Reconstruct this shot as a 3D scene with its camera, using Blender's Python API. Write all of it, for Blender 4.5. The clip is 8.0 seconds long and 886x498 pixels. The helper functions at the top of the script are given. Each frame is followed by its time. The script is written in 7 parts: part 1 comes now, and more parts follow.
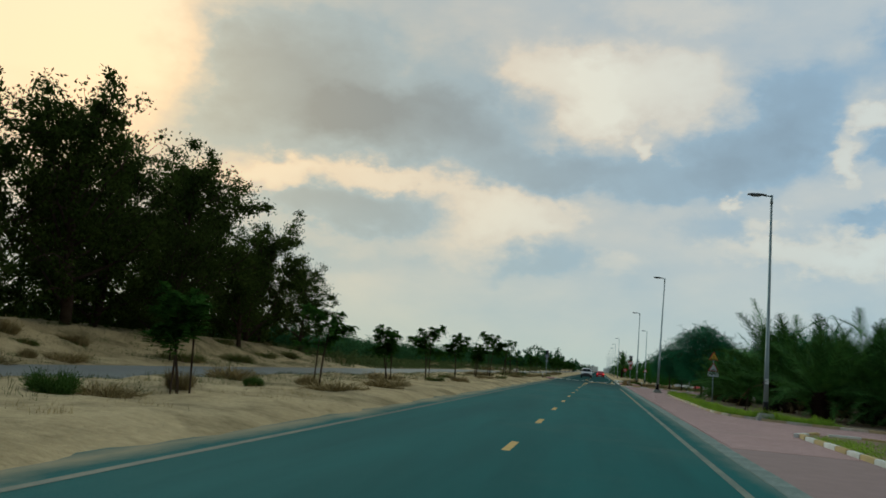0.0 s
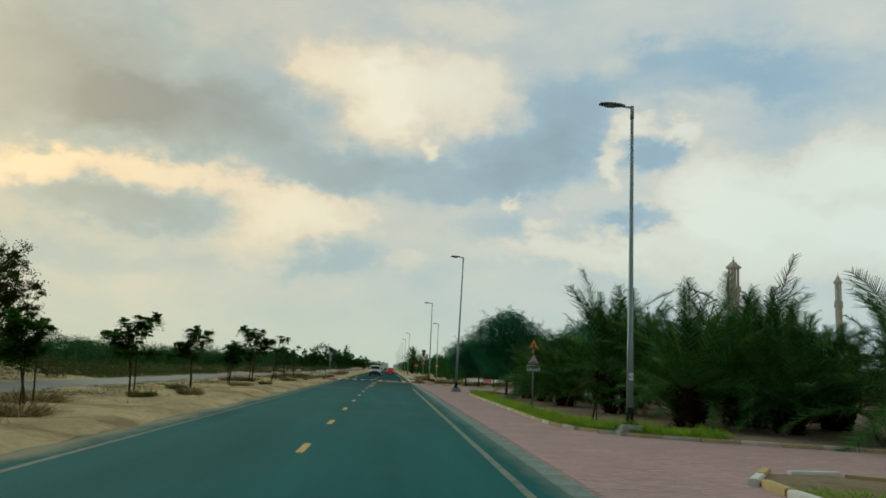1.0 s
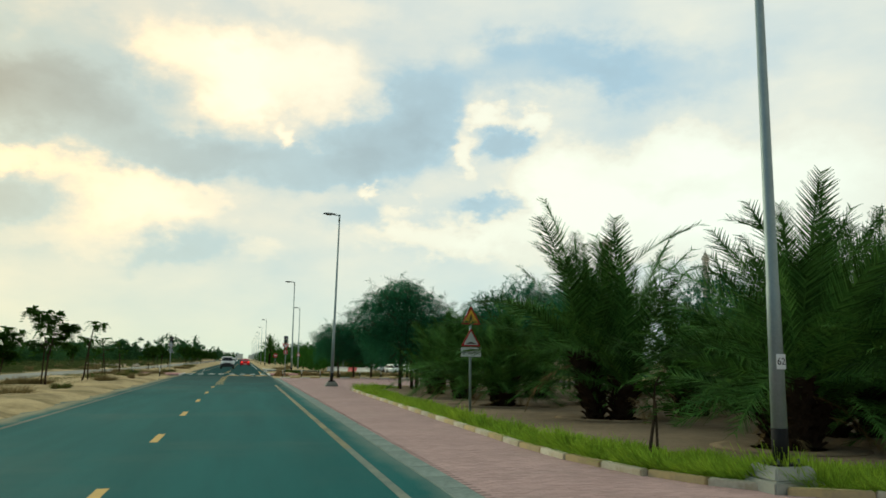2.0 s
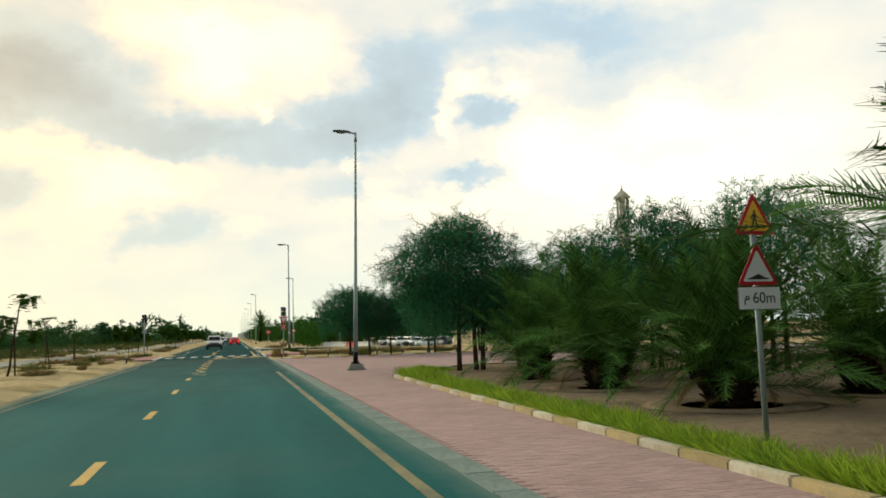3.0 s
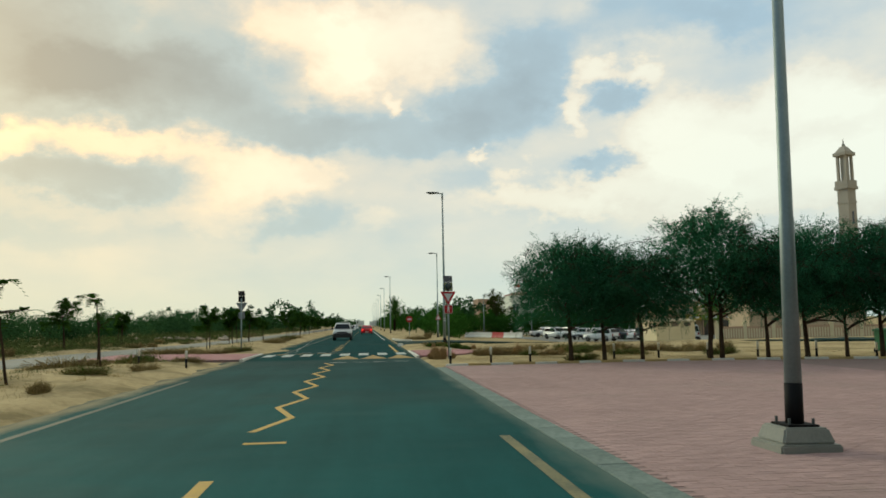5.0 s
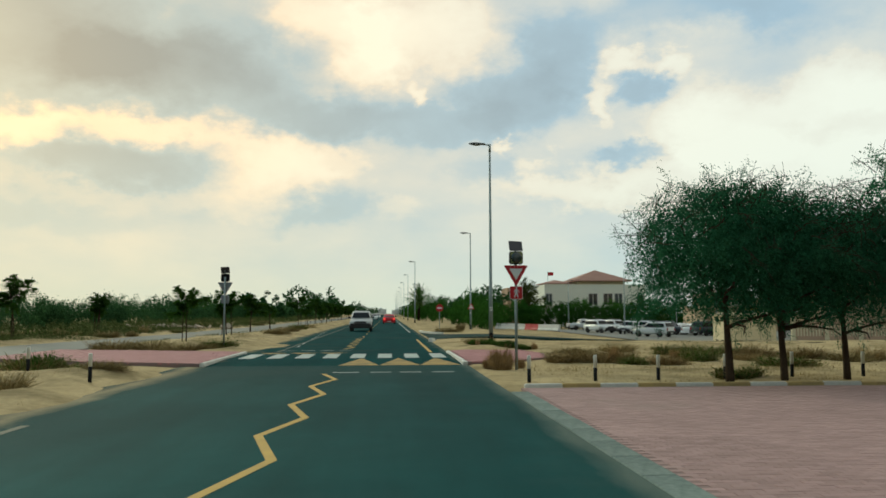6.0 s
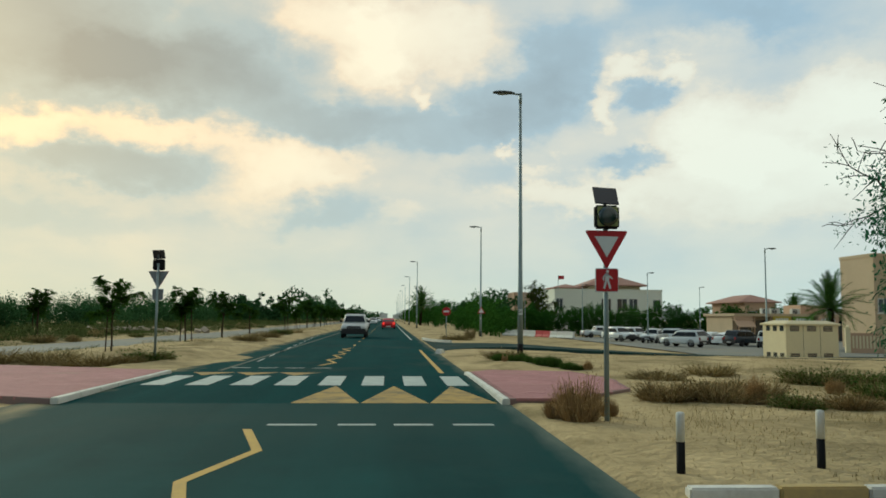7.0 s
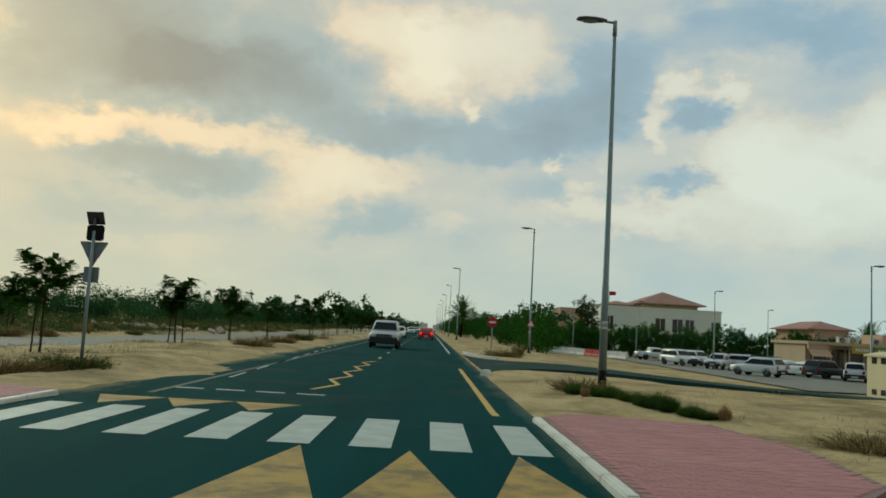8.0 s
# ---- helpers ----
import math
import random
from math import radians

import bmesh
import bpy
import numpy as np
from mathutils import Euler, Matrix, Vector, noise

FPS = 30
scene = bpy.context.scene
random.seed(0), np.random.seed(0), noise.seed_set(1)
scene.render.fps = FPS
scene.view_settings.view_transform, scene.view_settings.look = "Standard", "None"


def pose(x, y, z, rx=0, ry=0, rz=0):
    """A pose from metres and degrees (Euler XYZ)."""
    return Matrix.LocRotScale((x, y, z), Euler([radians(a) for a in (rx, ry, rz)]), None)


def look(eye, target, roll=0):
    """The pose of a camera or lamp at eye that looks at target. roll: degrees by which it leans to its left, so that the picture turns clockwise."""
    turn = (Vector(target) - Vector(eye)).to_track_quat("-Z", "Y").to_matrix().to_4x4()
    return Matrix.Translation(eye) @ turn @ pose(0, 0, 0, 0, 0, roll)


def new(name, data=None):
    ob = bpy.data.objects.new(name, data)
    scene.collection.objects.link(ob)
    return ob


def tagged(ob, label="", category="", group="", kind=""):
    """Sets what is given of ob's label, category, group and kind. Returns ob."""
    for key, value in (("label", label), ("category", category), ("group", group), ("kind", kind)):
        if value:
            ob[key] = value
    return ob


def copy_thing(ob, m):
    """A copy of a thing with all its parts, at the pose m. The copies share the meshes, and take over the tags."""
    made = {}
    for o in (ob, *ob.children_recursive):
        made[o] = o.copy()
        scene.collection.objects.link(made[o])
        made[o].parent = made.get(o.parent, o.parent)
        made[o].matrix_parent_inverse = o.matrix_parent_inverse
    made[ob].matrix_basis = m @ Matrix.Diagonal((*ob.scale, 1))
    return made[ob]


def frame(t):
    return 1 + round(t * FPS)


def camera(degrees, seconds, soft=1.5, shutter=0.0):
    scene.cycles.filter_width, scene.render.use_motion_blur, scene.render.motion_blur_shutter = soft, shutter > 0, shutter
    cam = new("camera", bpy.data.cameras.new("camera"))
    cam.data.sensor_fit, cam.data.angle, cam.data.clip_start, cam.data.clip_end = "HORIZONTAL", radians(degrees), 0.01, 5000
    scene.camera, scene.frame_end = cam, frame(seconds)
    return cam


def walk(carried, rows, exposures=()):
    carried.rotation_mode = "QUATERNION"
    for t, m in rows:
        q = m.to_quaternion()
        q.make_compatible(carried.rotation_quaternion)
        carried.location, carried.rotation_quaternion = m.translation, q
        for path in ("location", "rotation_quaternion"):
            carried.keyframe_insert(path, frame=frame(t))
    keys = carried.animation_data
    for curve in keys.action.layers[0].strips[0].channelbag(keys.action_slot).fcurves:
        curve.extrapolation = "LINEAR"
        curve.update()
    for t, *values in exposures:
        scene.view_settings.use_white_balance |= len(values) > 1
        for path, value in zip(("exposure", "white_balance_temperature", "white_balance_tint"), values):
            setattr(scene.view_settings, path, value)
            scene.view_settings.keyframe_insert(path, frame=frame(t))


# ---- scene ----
cam = camera(58.5, 8.0, soft=1.7, shutter=0.0)
PATH = [
    (0, (0.002, -1.654, 1.417), (-0.401, 0.286, 1.688), 4.9),
    (0.5, (-0.004, 4.758, 1.434), (-0.187, 6.725, 1.744), 3.3),
    (1, (0.07, 11.171, 1.546), (0.19, 13.145, 1.847), 2.5),
    (1.5, (0.093, 17.315, 1.574), (0.444, 19.262, 1.868), 2.5),
    (1.7, (0.092, 19.895, 1.568), (0.515, 21.828, 1.86), 2.2),
    (2.8, (0.206, 34.593, 1.5), (0.733, 36.51, 1.72), -1.7),
    (3, (0.182, 37.188, 1.516), (0.695, 39.111, 1.72), -1.8),
    (3.5, (0.201, 43.255, 1.499), (0.592, 45.207, 1.692), -1.7),
    (4, (0.202, 49.554, 1.508), (0.448, 51.528, 1.716), -2.1),
    (4.5, (0.195, 55.316, 1.516), (0.412, 57.294, 1.718), -2.2),
    (4.7, (0.169, 57.51, 1.489), (0.385, 59.489, 1.683), -1.6),
    (5.8, (0.080, 70.353, 1.542), (0.840, 80.287, 2.399), -0.07),
    (6, (0.117, 72.570, 1.533), (0.814, 82.513, 2.341), -0.14),
    (6.5, (0.233, 77.415, 1.490), (0.897, 87.361, 2.289), 0.12),
    (7, (0.357, 82.168, 1.497), (1.029, 92.108, 2.366), 0.52),
    (7.5, (0.454, 86.165, 1.463), (0.943, 96.110, 2.394), 1.04),
    (8, (0.617, 90.222, 1.417), (0.738, 100.171, 2.416), 3.29),
]
EXPOSURES = [(0.0, -0.34, 5340, -7), (0.5, -0.38, 5540, -9), (1.0, -0.22, 5740, -11), (1.5, 0.02, 5840, -13), (2.8, 0.44, 6440, -4), (3.5, 0.5, 6740, 0), (4.5, 0.2, 6290, -5), (6.0, 0.06, 5990, -8), (7.0, 0.0, 5890, -9), (8.0, -0.26, 5840, -11)]
walk(cam, [(t, look(eye, target, roll)) for t, eye, target, roll in PATH], EXPOSURES)

# ---- sky, sun ----
SUN_AZ, SUN_EL = -36.0, 21.0
world = bpy.data.worlds.new("sky")
scene.world = world
world.use_nodes = True
wt = world.node_tree
wt.nodes.clear()


def wmath(op, a, b=None, c=None):
    n = wt.nodes.new("ShaderNodeMath")
    n.operation = op
    for k, v in enumerate((a, b, c)):
        if v is None:
            continue
        if isinstance(v, (int, float)):
            n.inputs[k].default_value = v
        else:
            wt.links.new(v, n.inputs[k])
    return n.outputs[0]


def wmix(fac, a, b, blend="MIX"):
    n = wt.nodes.new("ShaderNodeMix")
    n.data_type, n.blend_type = "RGBA", blend
    for sock, v in ((n.inputs[0], fac), (n.inputs[6], a), (n.inputs[7], b)):
        if isinstance(v, (int, float)):
            sock.default_value = v
        elif isinstance(v, tuple):
            sock.default_value = (*v, 1)
        else:
            wt.links.new(v, sock)
    return n.outputs[2]


coord = wt.nodes.new("ShaderNodeTexCoord")
split = wt.nodes.new("ShaderNodeSeparateXYZ")
wt.links.new(coord.outputs["Generated"], split.inputs[0])
az0 = wmath("MULTIPLY", wmath("ARCTAN2", split.outputs[0], split.outputs[1]), 57.2958)
el0 = wmath("MULTIPLY", wmath("ARCSINE", split.outputs[2]), 57.2958)


def sky_noise(scale, detail, rough, squash=2.2, shift=0.0):
    m = wt.nodes.new("ShaderNodeMapping")
    m.inputs[1].default_value = (shift, shift * 0.7, 0)
    m.inputs[3].default_value = (1, 1, squash)
    wt.links.new(coord.outputs["Generated"], m.inputs[0])
    n = wt.nodes.new("ShaderNodeTexNoise")
    n.inputs["Scale"].default_value, n.inputs["Detail"].default_value, n.inputs["Roughness"].default_value = scale, detail, rough
    wt.links.new(m.outputs[0], n.inputs["Vector"])
    return n.outputs[0]


billow = sky_noise(6.0, 7, 0.52)
warp_a, warp_b = sky_noise(11, 5, 0.55, 1.4, 3.1), sky_noise(11, 5, 0.55, 1.4, 7.7)
fine_a, fine_b = sky_noise(38, 4, 0.6, 1.6, 1.3), sky_noise(38, 4, 0.6, 1.6, 5.9)
az = wmath("ADD", az0, wmath("ADD", wmath("MULTIPLY", wmath("SUBTRACT", warp_a, 0.5), 8.0), wmath("MULTIPLY", wmath("SUBTRACT", fine_a, 0.5), 2.6)))
el = wmath("ADD", el0, wmath("ADD", wmath("MULTIPLY", wmath("SUBTRACT", warp_b, 0.5), 4.6), wmath("MULTIPLY", wmath("SUBTRACT", fine_b, 0.5), 1.9)))

# thin bright parts of the cloud: azimuth, elevation, half widths, lightness
BREAKS = [
    (-39.5, 20.0, 8.2, 9.0, 0.60), (-25.0, 11.8, 3.4, 1.1, 0.34), (-17.0, 12.7, 6.5, 0.8, 0.28), (-8.8, 10.3, 3.3, 2.3, 0.32), (-4.2, 10.8, 2.0, 1.1, 0.18),
    (-4.5, 20.6, 4.6, 1.9, 0.28), (2.6, 19.8, 5.2, 2.6, 0.34), (-1.4, 17.6, 2.6, 1.4, 0.30), (2.2, 15.7, 0.9, 0.8, 0.30), (8.0, 12.2, 0.9, 0.5, 0.28), (11.0, 10.7, 1.2, 0.6, 0.20),
    (0.6, 7.6, 2.0, 1.0, 0.12), (-11.0, 7.6, 4.0, 0.9, 0.10), (4.0, 25.0, 5.0, 1.4, 0.14),
]
RIGHT_BREAKS = [(15.5, 15.4, 0.9, 1.7, 0.26), (17.6, 17.8, 2.1, 0.7, 0.27), (21.0, 17.0, 1.3, 0.9, 0.26), (24.0, 12.6, 4.6, 2.7, 0.38), (27.0, 9.3, 9.0, 2.5, 0.30), (31.5, 14.2, 4.0, 1.8, 0.32), (13.0, 8.8, 5.0, 1.1, 0.28), (38.0, 11.0, 6.0, 4.0, 0.26)]
# grey undersides
BELLIES = [
    (-24.0, 18.4, 7.5, 4.2, -0.32), (-15.0, 16.6, 7.5, 2.3, -0.30), (-12.0, 20.0, 3.2, 3.0, -0.12), (-5.5, 14.0, 4.5, 1.5, -0.26), (3.0, 13.5, 5.0, 1.5, -0.20), (9.2, 15.0, 4.0, 2.2, -0.25), (12.6, 18.2, 2.8, 2.6, -0.22), (8.0, 10.5, 3.0, 1.1, -0.12),
    (21.0, 21.0, 7.0, 1.9, -0.22), (30.5, 20.0, 6.0, 2.0, -0.15), (18.7, 15.7, 1.5, 1.2, -0.24), (18.0, 10.8, 2.2, 0.75, -0.28), (-19.0, 10.1, 6.0, 1.25, -0.24), (-21.0, 6.6, 6.0, 1.2, -0.08), (-5.1, 7.4, 4.2, 1.3, -0.15), (36.0, 14.6, 3.0, 1.3, -0.14),
]
total = wmath("MULTIPLY_ADD", wmath("SUBTRACT", billow, 0.5), 0.42, wmath("MULTIPLY_ADD", az0, 0.0022, 0.56))
for a, e, wa, we, k in BREAKS + RIGHT_BREAKS + BELLIES:
    da = wmath("MULTIPLY", wmath("SUBTRACT", az, a), 1.0 / wa)
    de = wmath("MULTIPLY", wmath("SUBTRACT", el, e), 1.0 / we)
    r2 = wmath("MULTIPLY_ADD", da, da, wmath("MULTIPLY", de, de))
    total = wmath("MULTIPLY_ADD", wmath("EXPONENT", wmath("MULTIPLY", wmath("POWER", r2, 1.8), -0.8)), k, total)

ramp = wt.nodes.new("ShaderNodeValToRGB")
wt.links.new(total, ramp.inputs[0])
ramp.color_ramp.elements[0].position, ramp.color_ramp.elements[0].color = 0.05, (0.30, 0.335, 0.40, 1)
ramp.color_ramp.elements[1].position, ramp.color_ramp.elements[1].color = 0.98, (1.01, 0.92, 0.82, 1)
mid = ramp.color_ramp.elements.new(0.42)
mid.color = (0.44, 0.525, 0.64, 1)
hi = ramp.color_ramp.elements.new(0.72)
hi.color = (0.87, 0.755, 0.67, 1)
clouds = ramp.outputs[0]

nishita = wt.nodes.new("ShaderNodeTexSky")
nishita.sky_type, nishita.sun_disc = "NISHITA", False
nishita.sun_elevation, nishita.sun_rotation = radians(SUN_EL), radians(SUN_AZ)
clear = wmix(1.0, nishita.outputs[0], (0.10, 0.10, 0.10), "MULTIPLY")
sky = wmix(0.93, clear, clouds)

# warm veil of the hidden sun, then the pale haze along the horizon
ga = wmath("MULTIPLY", wmath("SUBTRACT", az0, SUN_AZ - 4), 1 / 40.0)
ge = wmath("MULTIPLY", wmath("SUBTRACT", el0, SUN_EL - 5), 1 / 19.0)
glow = wmath("EXPONENT", wmath("MULTIPLY", wmath("MULTIPLY_ADD", ga, ga, wmath("MULTIPLY", ge, ge)), -1.0))
sky = wmix(glow, sky, wmix(1.0, sky, (1.52, 1.07, 0.66), "MULTIPLY"))
haze = wmath("EXPONENT", wmath("MULTIPLY", wmath("ABSOLUTE", el0), -1 / 4.5))
haze_col = wmix(wmath("MULTIPLY_ADD", az0, 1 / 70.0, 0.5), (0.80, 0.69, 0.46), (0.63, 0.71, 0.68))
sky = wmix(wmath("MULTIPLY", haze, 0.85), sky, haze_col)
# the sky is dimmer on the side away from the sun
toward = wmath("ADD", wmath("MULTIPLY", split.outputs[0], math.sin(radians(SUN_AZ))), wmath("MULTIPLY", split.outputs[1], math.cos(radians(SUN_AZ))))
side_dim = wt.nodes.new("ShaderNodeMapRange")
side_dim.interpolation_type = "SMOOTHSTEP"
for k, v in ((1, -0.7), (2, 0.3), (3, 0.64), (4, 1.0)):
    side_dim.inputs[k].default_value = v
wt.links.new(toward, side_dim.inputs[0])
dim_col = wt.nodes.new("ShaderNodeCombineColor")
for k in range(3):
    wt.links.new(side_dim.outputs[0], dim_col.inputs[k])
sky = wmix(1.0, sky, dim_col.outputs[0], "MULTIPLY")
background = wt.nodes.new("ShaderNodeBackground")
wt.links.new(sky, background.inputs[0])
background.inputs[1].default_value = 1.0
out = wt.nodes.new("ShaderNodeOutputWorld")
wt.links.new(background.outputs[0], out.inputs[0])

sun_data = bpy.data.lights.new("sun", "SUN")
sun_data.energy, sun_data.angle, sun_data.color = 1.5, radians(20), (1.0, 0.88, 0.66)
sun = new("sun", sun_data)
sa, se = radians(SUN_AZ), radians(SUN_EL)
sun.matrix_world = look((0, 0, 60), (-60 * math.sin(sa) * math.cos(se), -60 * math.cos(sa) * math.cos(se), 60 - 60 * math.sin(se)))

# ---- materials ----
def material(name, c1, c2=None, rough=0.85, scales=(1.5, 18.0), bump=0.0, metal=0.0, vary=0.0, island=0.0, through_light=0.0, spec=0.4, contrast=1.0, coords="Object", bump_dist=0.02, third=None, stretch=None, dust=(), dimming=None):
    """Two noise scales between two colours, optional relief, variation by object and by island, and light through leaves."""
    m = bpy.data.materials.new(name)
    m.use_nodes = True
    t = m.node_tree
    b = t.nodes["Principled BSDF"]
    c2 = c2 or tuple(0.8 * v for v in c1)
    tc = t.nodes.new("ShaderNodeTexCoord")

    drawn = tc.outputs[coords]
    if stretch:
        mp = t.nodes.new("ShaderNodeMapping")
        mp.inputs[3].default_value = stretch
        t.links.new(tc.outputs[coords], mp.inputs[0])
        drawn = mp.outputs[0]

    def noise_tex(scale, detail=4.0, rough_n=0.6, source=None):
        n = t.nodes.new("ShaderNodeTexNoise")
        n.inputs["Scale"].default_value, n.inputs["Detail"].default_value, n.inputs["Roughness"].default_value = scale, detail, rough_n
        t.links.new(source or tc.outputs[coords], n.inputs["Vector"])
        return n.outputs[0]

    def math_node(op, a, b2, c=0.0):
        n = t.nodes.new("ShaderNodeMath")
        n.operation = op
        for k, v in enumerate((a, b2, c)):
            if isinstance(v, (int, float)):
                n.inputs[k].default_value = v
            else:
                t.links.new(v, n.inputs[k])
        return n.outputs[0]

    def mix(f, a, b2, blend="MIX"):
        n = t.nodes.new("ShaderNodeMix")
        n.data_type, n.blend_type = "RGBA", blend
        for sock, v in ((n.inputs[0], f), (n.inputs[6], a), (n.inputs[7], b2)):
            if isinstance(v, (int, float)):
                sock.default_value = v
            elif isinstance(v, tuple):
                sock.default_value = (*v, 1)
            else:
                t.links.new(v, sock)
        return n.outputs[2]

    coarse, fine = noise_tex(scales[0], 4.0, 0.6, drawn), noise_tex(scales[1], 3.0)
    f = math_node("MULTIPLY_ADD", fine, 0.4, math_node("MULTIPLY", coarse, 0.6))
    f = math_node("MULTIPLY_ADD", math_node("SUBTRACT", f, 0.5), 2.6 * contrast, 0.5)
    n = t.nodes.new("ShaderNodeClamp")
    t.links.new(f, n.inputs[0])
    col = mix(n.outputs[0], c1, c2)
    if third:
        patch = noise_tex(third[1], 5.0, 0.7)
        k = t.nodes.new("ShaderNodeClamp")
        t.links.new(math_node("MULTIPLY_ADD", math_node("SUBTRACT", patch, third[2]), 7.0, 0.0), k.inputs[0])
        col = mix(math_node("MULTIPLY", k.outputs[0], third[3]), col, third[0])
    # colour darkens along y, a lower exposure put into the surface
    if dimming:
        y_from, y_to, tint = dimming
        sep = t.nodes.new("ShaderNodeSeparateXYZ")
        t.links.new(tc.outputs["Object"], sep.inputs[0])
        patchy = noise_tex(0.22, 5.0, 0.7)
        k = t.nodes.new("ShaderNodeClamp")
        t.links.new(math_node("ADD", math_node("MULTIPLY_ADD", math_node("SUBTRACT", sep.outputs[1], y_from), 1.0 / (y_to - y_from), 0.0), math_node("MULTIPLY", math_node("SUBTRACT", patchy, 0.5), 1.2)), k.inputs[0])
        col = mix(k.outputs[0], col, mix(1.0, col, tint, "MULTIPLY"))
    for x_band, half, tint, share in dust:
        sep = t.nodes.new("ShaderNodeSeparateXYZ")
        t.links.new(tc.outputs["Object"], sep.inputs[0])
        away = math_node("MULTIPLY", math_node("ABSOLUTE", math_node("SUBTRACT", sep.outputs[0], x_band), 0.0), -1.0 / half)
        mp2 = t.nodes.new("ShaderNodeMapping")
        mp2.inputs[3].default_value = (1, 0.35, 1)
        t.links.new(tc.outputs["Object"], mp2.inputs[0])
        blown = noise_tex(1.1, 6.0, 0.65, mp2.outputs[0])
        k = t.nodes.new("ShaderNodeClamp")
        t.links.new(math_node("ADD", math_node("MULTIPLY_ADD", math_node("SUBTRACT", blown, 0.5), 2.2, 1.0), away), k.inputs[0])
        col = mix(math_node("MULTIPLY", k.outputs[0], share), col, tint)
    if vary:
        info = t.nodes.new("ShaderNodeObjectInfo")
        gain = math_node("MULTIPLY_ADD", info.outputs["Random"], 2 * vary, 1 - vary)
        cmb = t.nodes.new("ShaderNodeCombineColor")
        for s in cmb.inputs[:3]:
            t.links.new(gain, s)
        col = mix(1.0, col, cmb.outputs[0], "MULTIPLY")
    if island:
        geo = t.nodes.new("ShaderNodeNewGeometry")
        gain = math_node("MULTIPLY_ADD", geo.outputs["Random Per Island"], 2 * island, 1 - island)
        cmb = t.nodes.new("ShaderNodeCombineColor")
        for s in cmb.inputs[:3]:
            t.links.new(gain, s)
        col = mix(1.0, col, cmb.outputs[0], "MULTIPLY")
    t.links.new(col, b.inputs["Base Color"])
    b.inputs["Roughness"].default_value, b.inputs["Metallic"].default_value = rough, metal
    b.inputs["Specular IOR Level"].default_value = spec
    if bump:
        bn = t.nodes.new("ShaderNodeBump")
        bn.inputs["Strength"].default_value, bn.inputs["Distance"].default_value = bump, bump_dist
        t.links.new(fine, bn.inputs["Height"])
        t.links.new(bn.outputs[0], b.inputs["Normal"])
    if through_light:
        tr = t.nodes.new("ShaderNodeBsdfTranslucent")
        t.links.new(col, tr.inputs[0])
        ms = t.nodes.new("ShaderNodeMixShader")
        ms.inputs[0].default_value = through_light
        t.links.new(b.outputs[0], ms.inputs[1])
        t.links.new(tr.outputs[0], ms.inputs[2])
        t.links.new(ms.outputs[0], t.nodes["Material Output"].inputs[0])
    return m


def glass(name, tint, rough=0.05):
    m = material(name, tint, tint, rough=rough, spec=0.8)
    return m


def lamp_glow(name, colour, strength):
    m = bpy.data.materials.new(name)
    m.use_nodes = True
    b = m.node_tree.nodes["Principled BSDF"]
    b.inputs["Base Color"].default_value = (*colour, 1)
    b.inputs["Emission Color"].default_value, b.inputs["Emission Strength"].default_value = (*colour, 1), strength
    return m


SAND = material("sand", (0.575, 0.455, 0.25), (0.34, 0.265, 0.135), 0.95, (0.8, 7.0), 0.9, bump_dist=0.08, spec=0.05, stretch=(1, 0.3, 1), third=((0.16, 0.13, 0.06), 0.33, 0.475, 0.7))
ROAD_DUST = ((-5.45, 0.45, (0.40, 0.32, 0.18), 0.65), (2.5, 0.32, (0.20, 0.22, 0.18), 0.5))
# far stretch of the road is tinted darker in place of dimmer exposure
ASPHALT = material("asphalt", (0.024, 0.135, 0.128), (0.010, 0.075, 0.072), 0.85, (0.9, 45.0), 0.35, spec=0.06, stretch=(1, 0.07, 1), third=((0.055, 0.118, 0.104), 0.10, 0.52, 0.6), dust=ROAD_DUST, dimming=(58.0, 90.0, (0.33, 0.44, 0.46)))
# a little darker of itself, then dimmed further to stand in for lower exposure
DIMMED_ASPHALT = material("new_asphalt", (0.007, 0.062, 0.062), (0.003, 0.035, 0.037), 0.9, (0.9, 45.0), 0.35, spec=0.02, stretch=(1, 0.1, 1), third=((0.030, 0.055, 0.048), 0.2, 0.54, 0.6), dust=((-6.0, 1.0, (0.40, 0.32, 0.18), 0.85), (2.6, 0.4, (0.20, 0.20, 0.15), 0.6)))
SIDE_ASPHALT = material("side_asphalt", (0.030, 0.062, 0.056), (0.014, 0.036, 0.033), 0.9, (0.9, 45.0), 0.35, spec=0.05, third=((0.12, 0.11, 0.08), 0.3, 0.54, 0.6))
OLD_ASPHALT = material("old_asphalt", (0.235, 0.235, 0.205), (0.165, 0.17, 0.15), 0.85, (0.3, 40.0), 0.3, spec=0.25, third=((0.30, 0.25, 0.16), 0.15, 0.52, 0.6))
SOIL = material("garden_soil", (0.28, 0.215, 0.14), (0.155, 0.12, 0.08), 0.95, (0.5, 8.0), 0.8, bump_dist=0.06, spec=0.03, third=((0.08, 0.055, 0.035), 0.4, 0.55, 0.6))
PAVER = material("paver", (0.42, 0.285, 0.265), (0.32, 0.215, 0.20), 0.9, (0.6, 30.0), 0.3, vary=0.13, island=0.10, spec=0.2, third=((0.30, 0.23, 0.20), 0.25, 0.55, 0.6))
PINK = material("pink_paving", (0.44, 0.215, 0.215), (0.35, 0.17, 0.17), 0.85, (0.8, 24.0), 0.3, vary=0.05, island=0.10, spec=0.25, third=((0.36, 0.27, 0.20), 0.35, 0.58, 0.6))
JOINT = material("joint_sand", (0.28, 0.195, 0.18), (0.22, 0.155, 0.14), 0.95, (2.0, 40.0), 0.2)
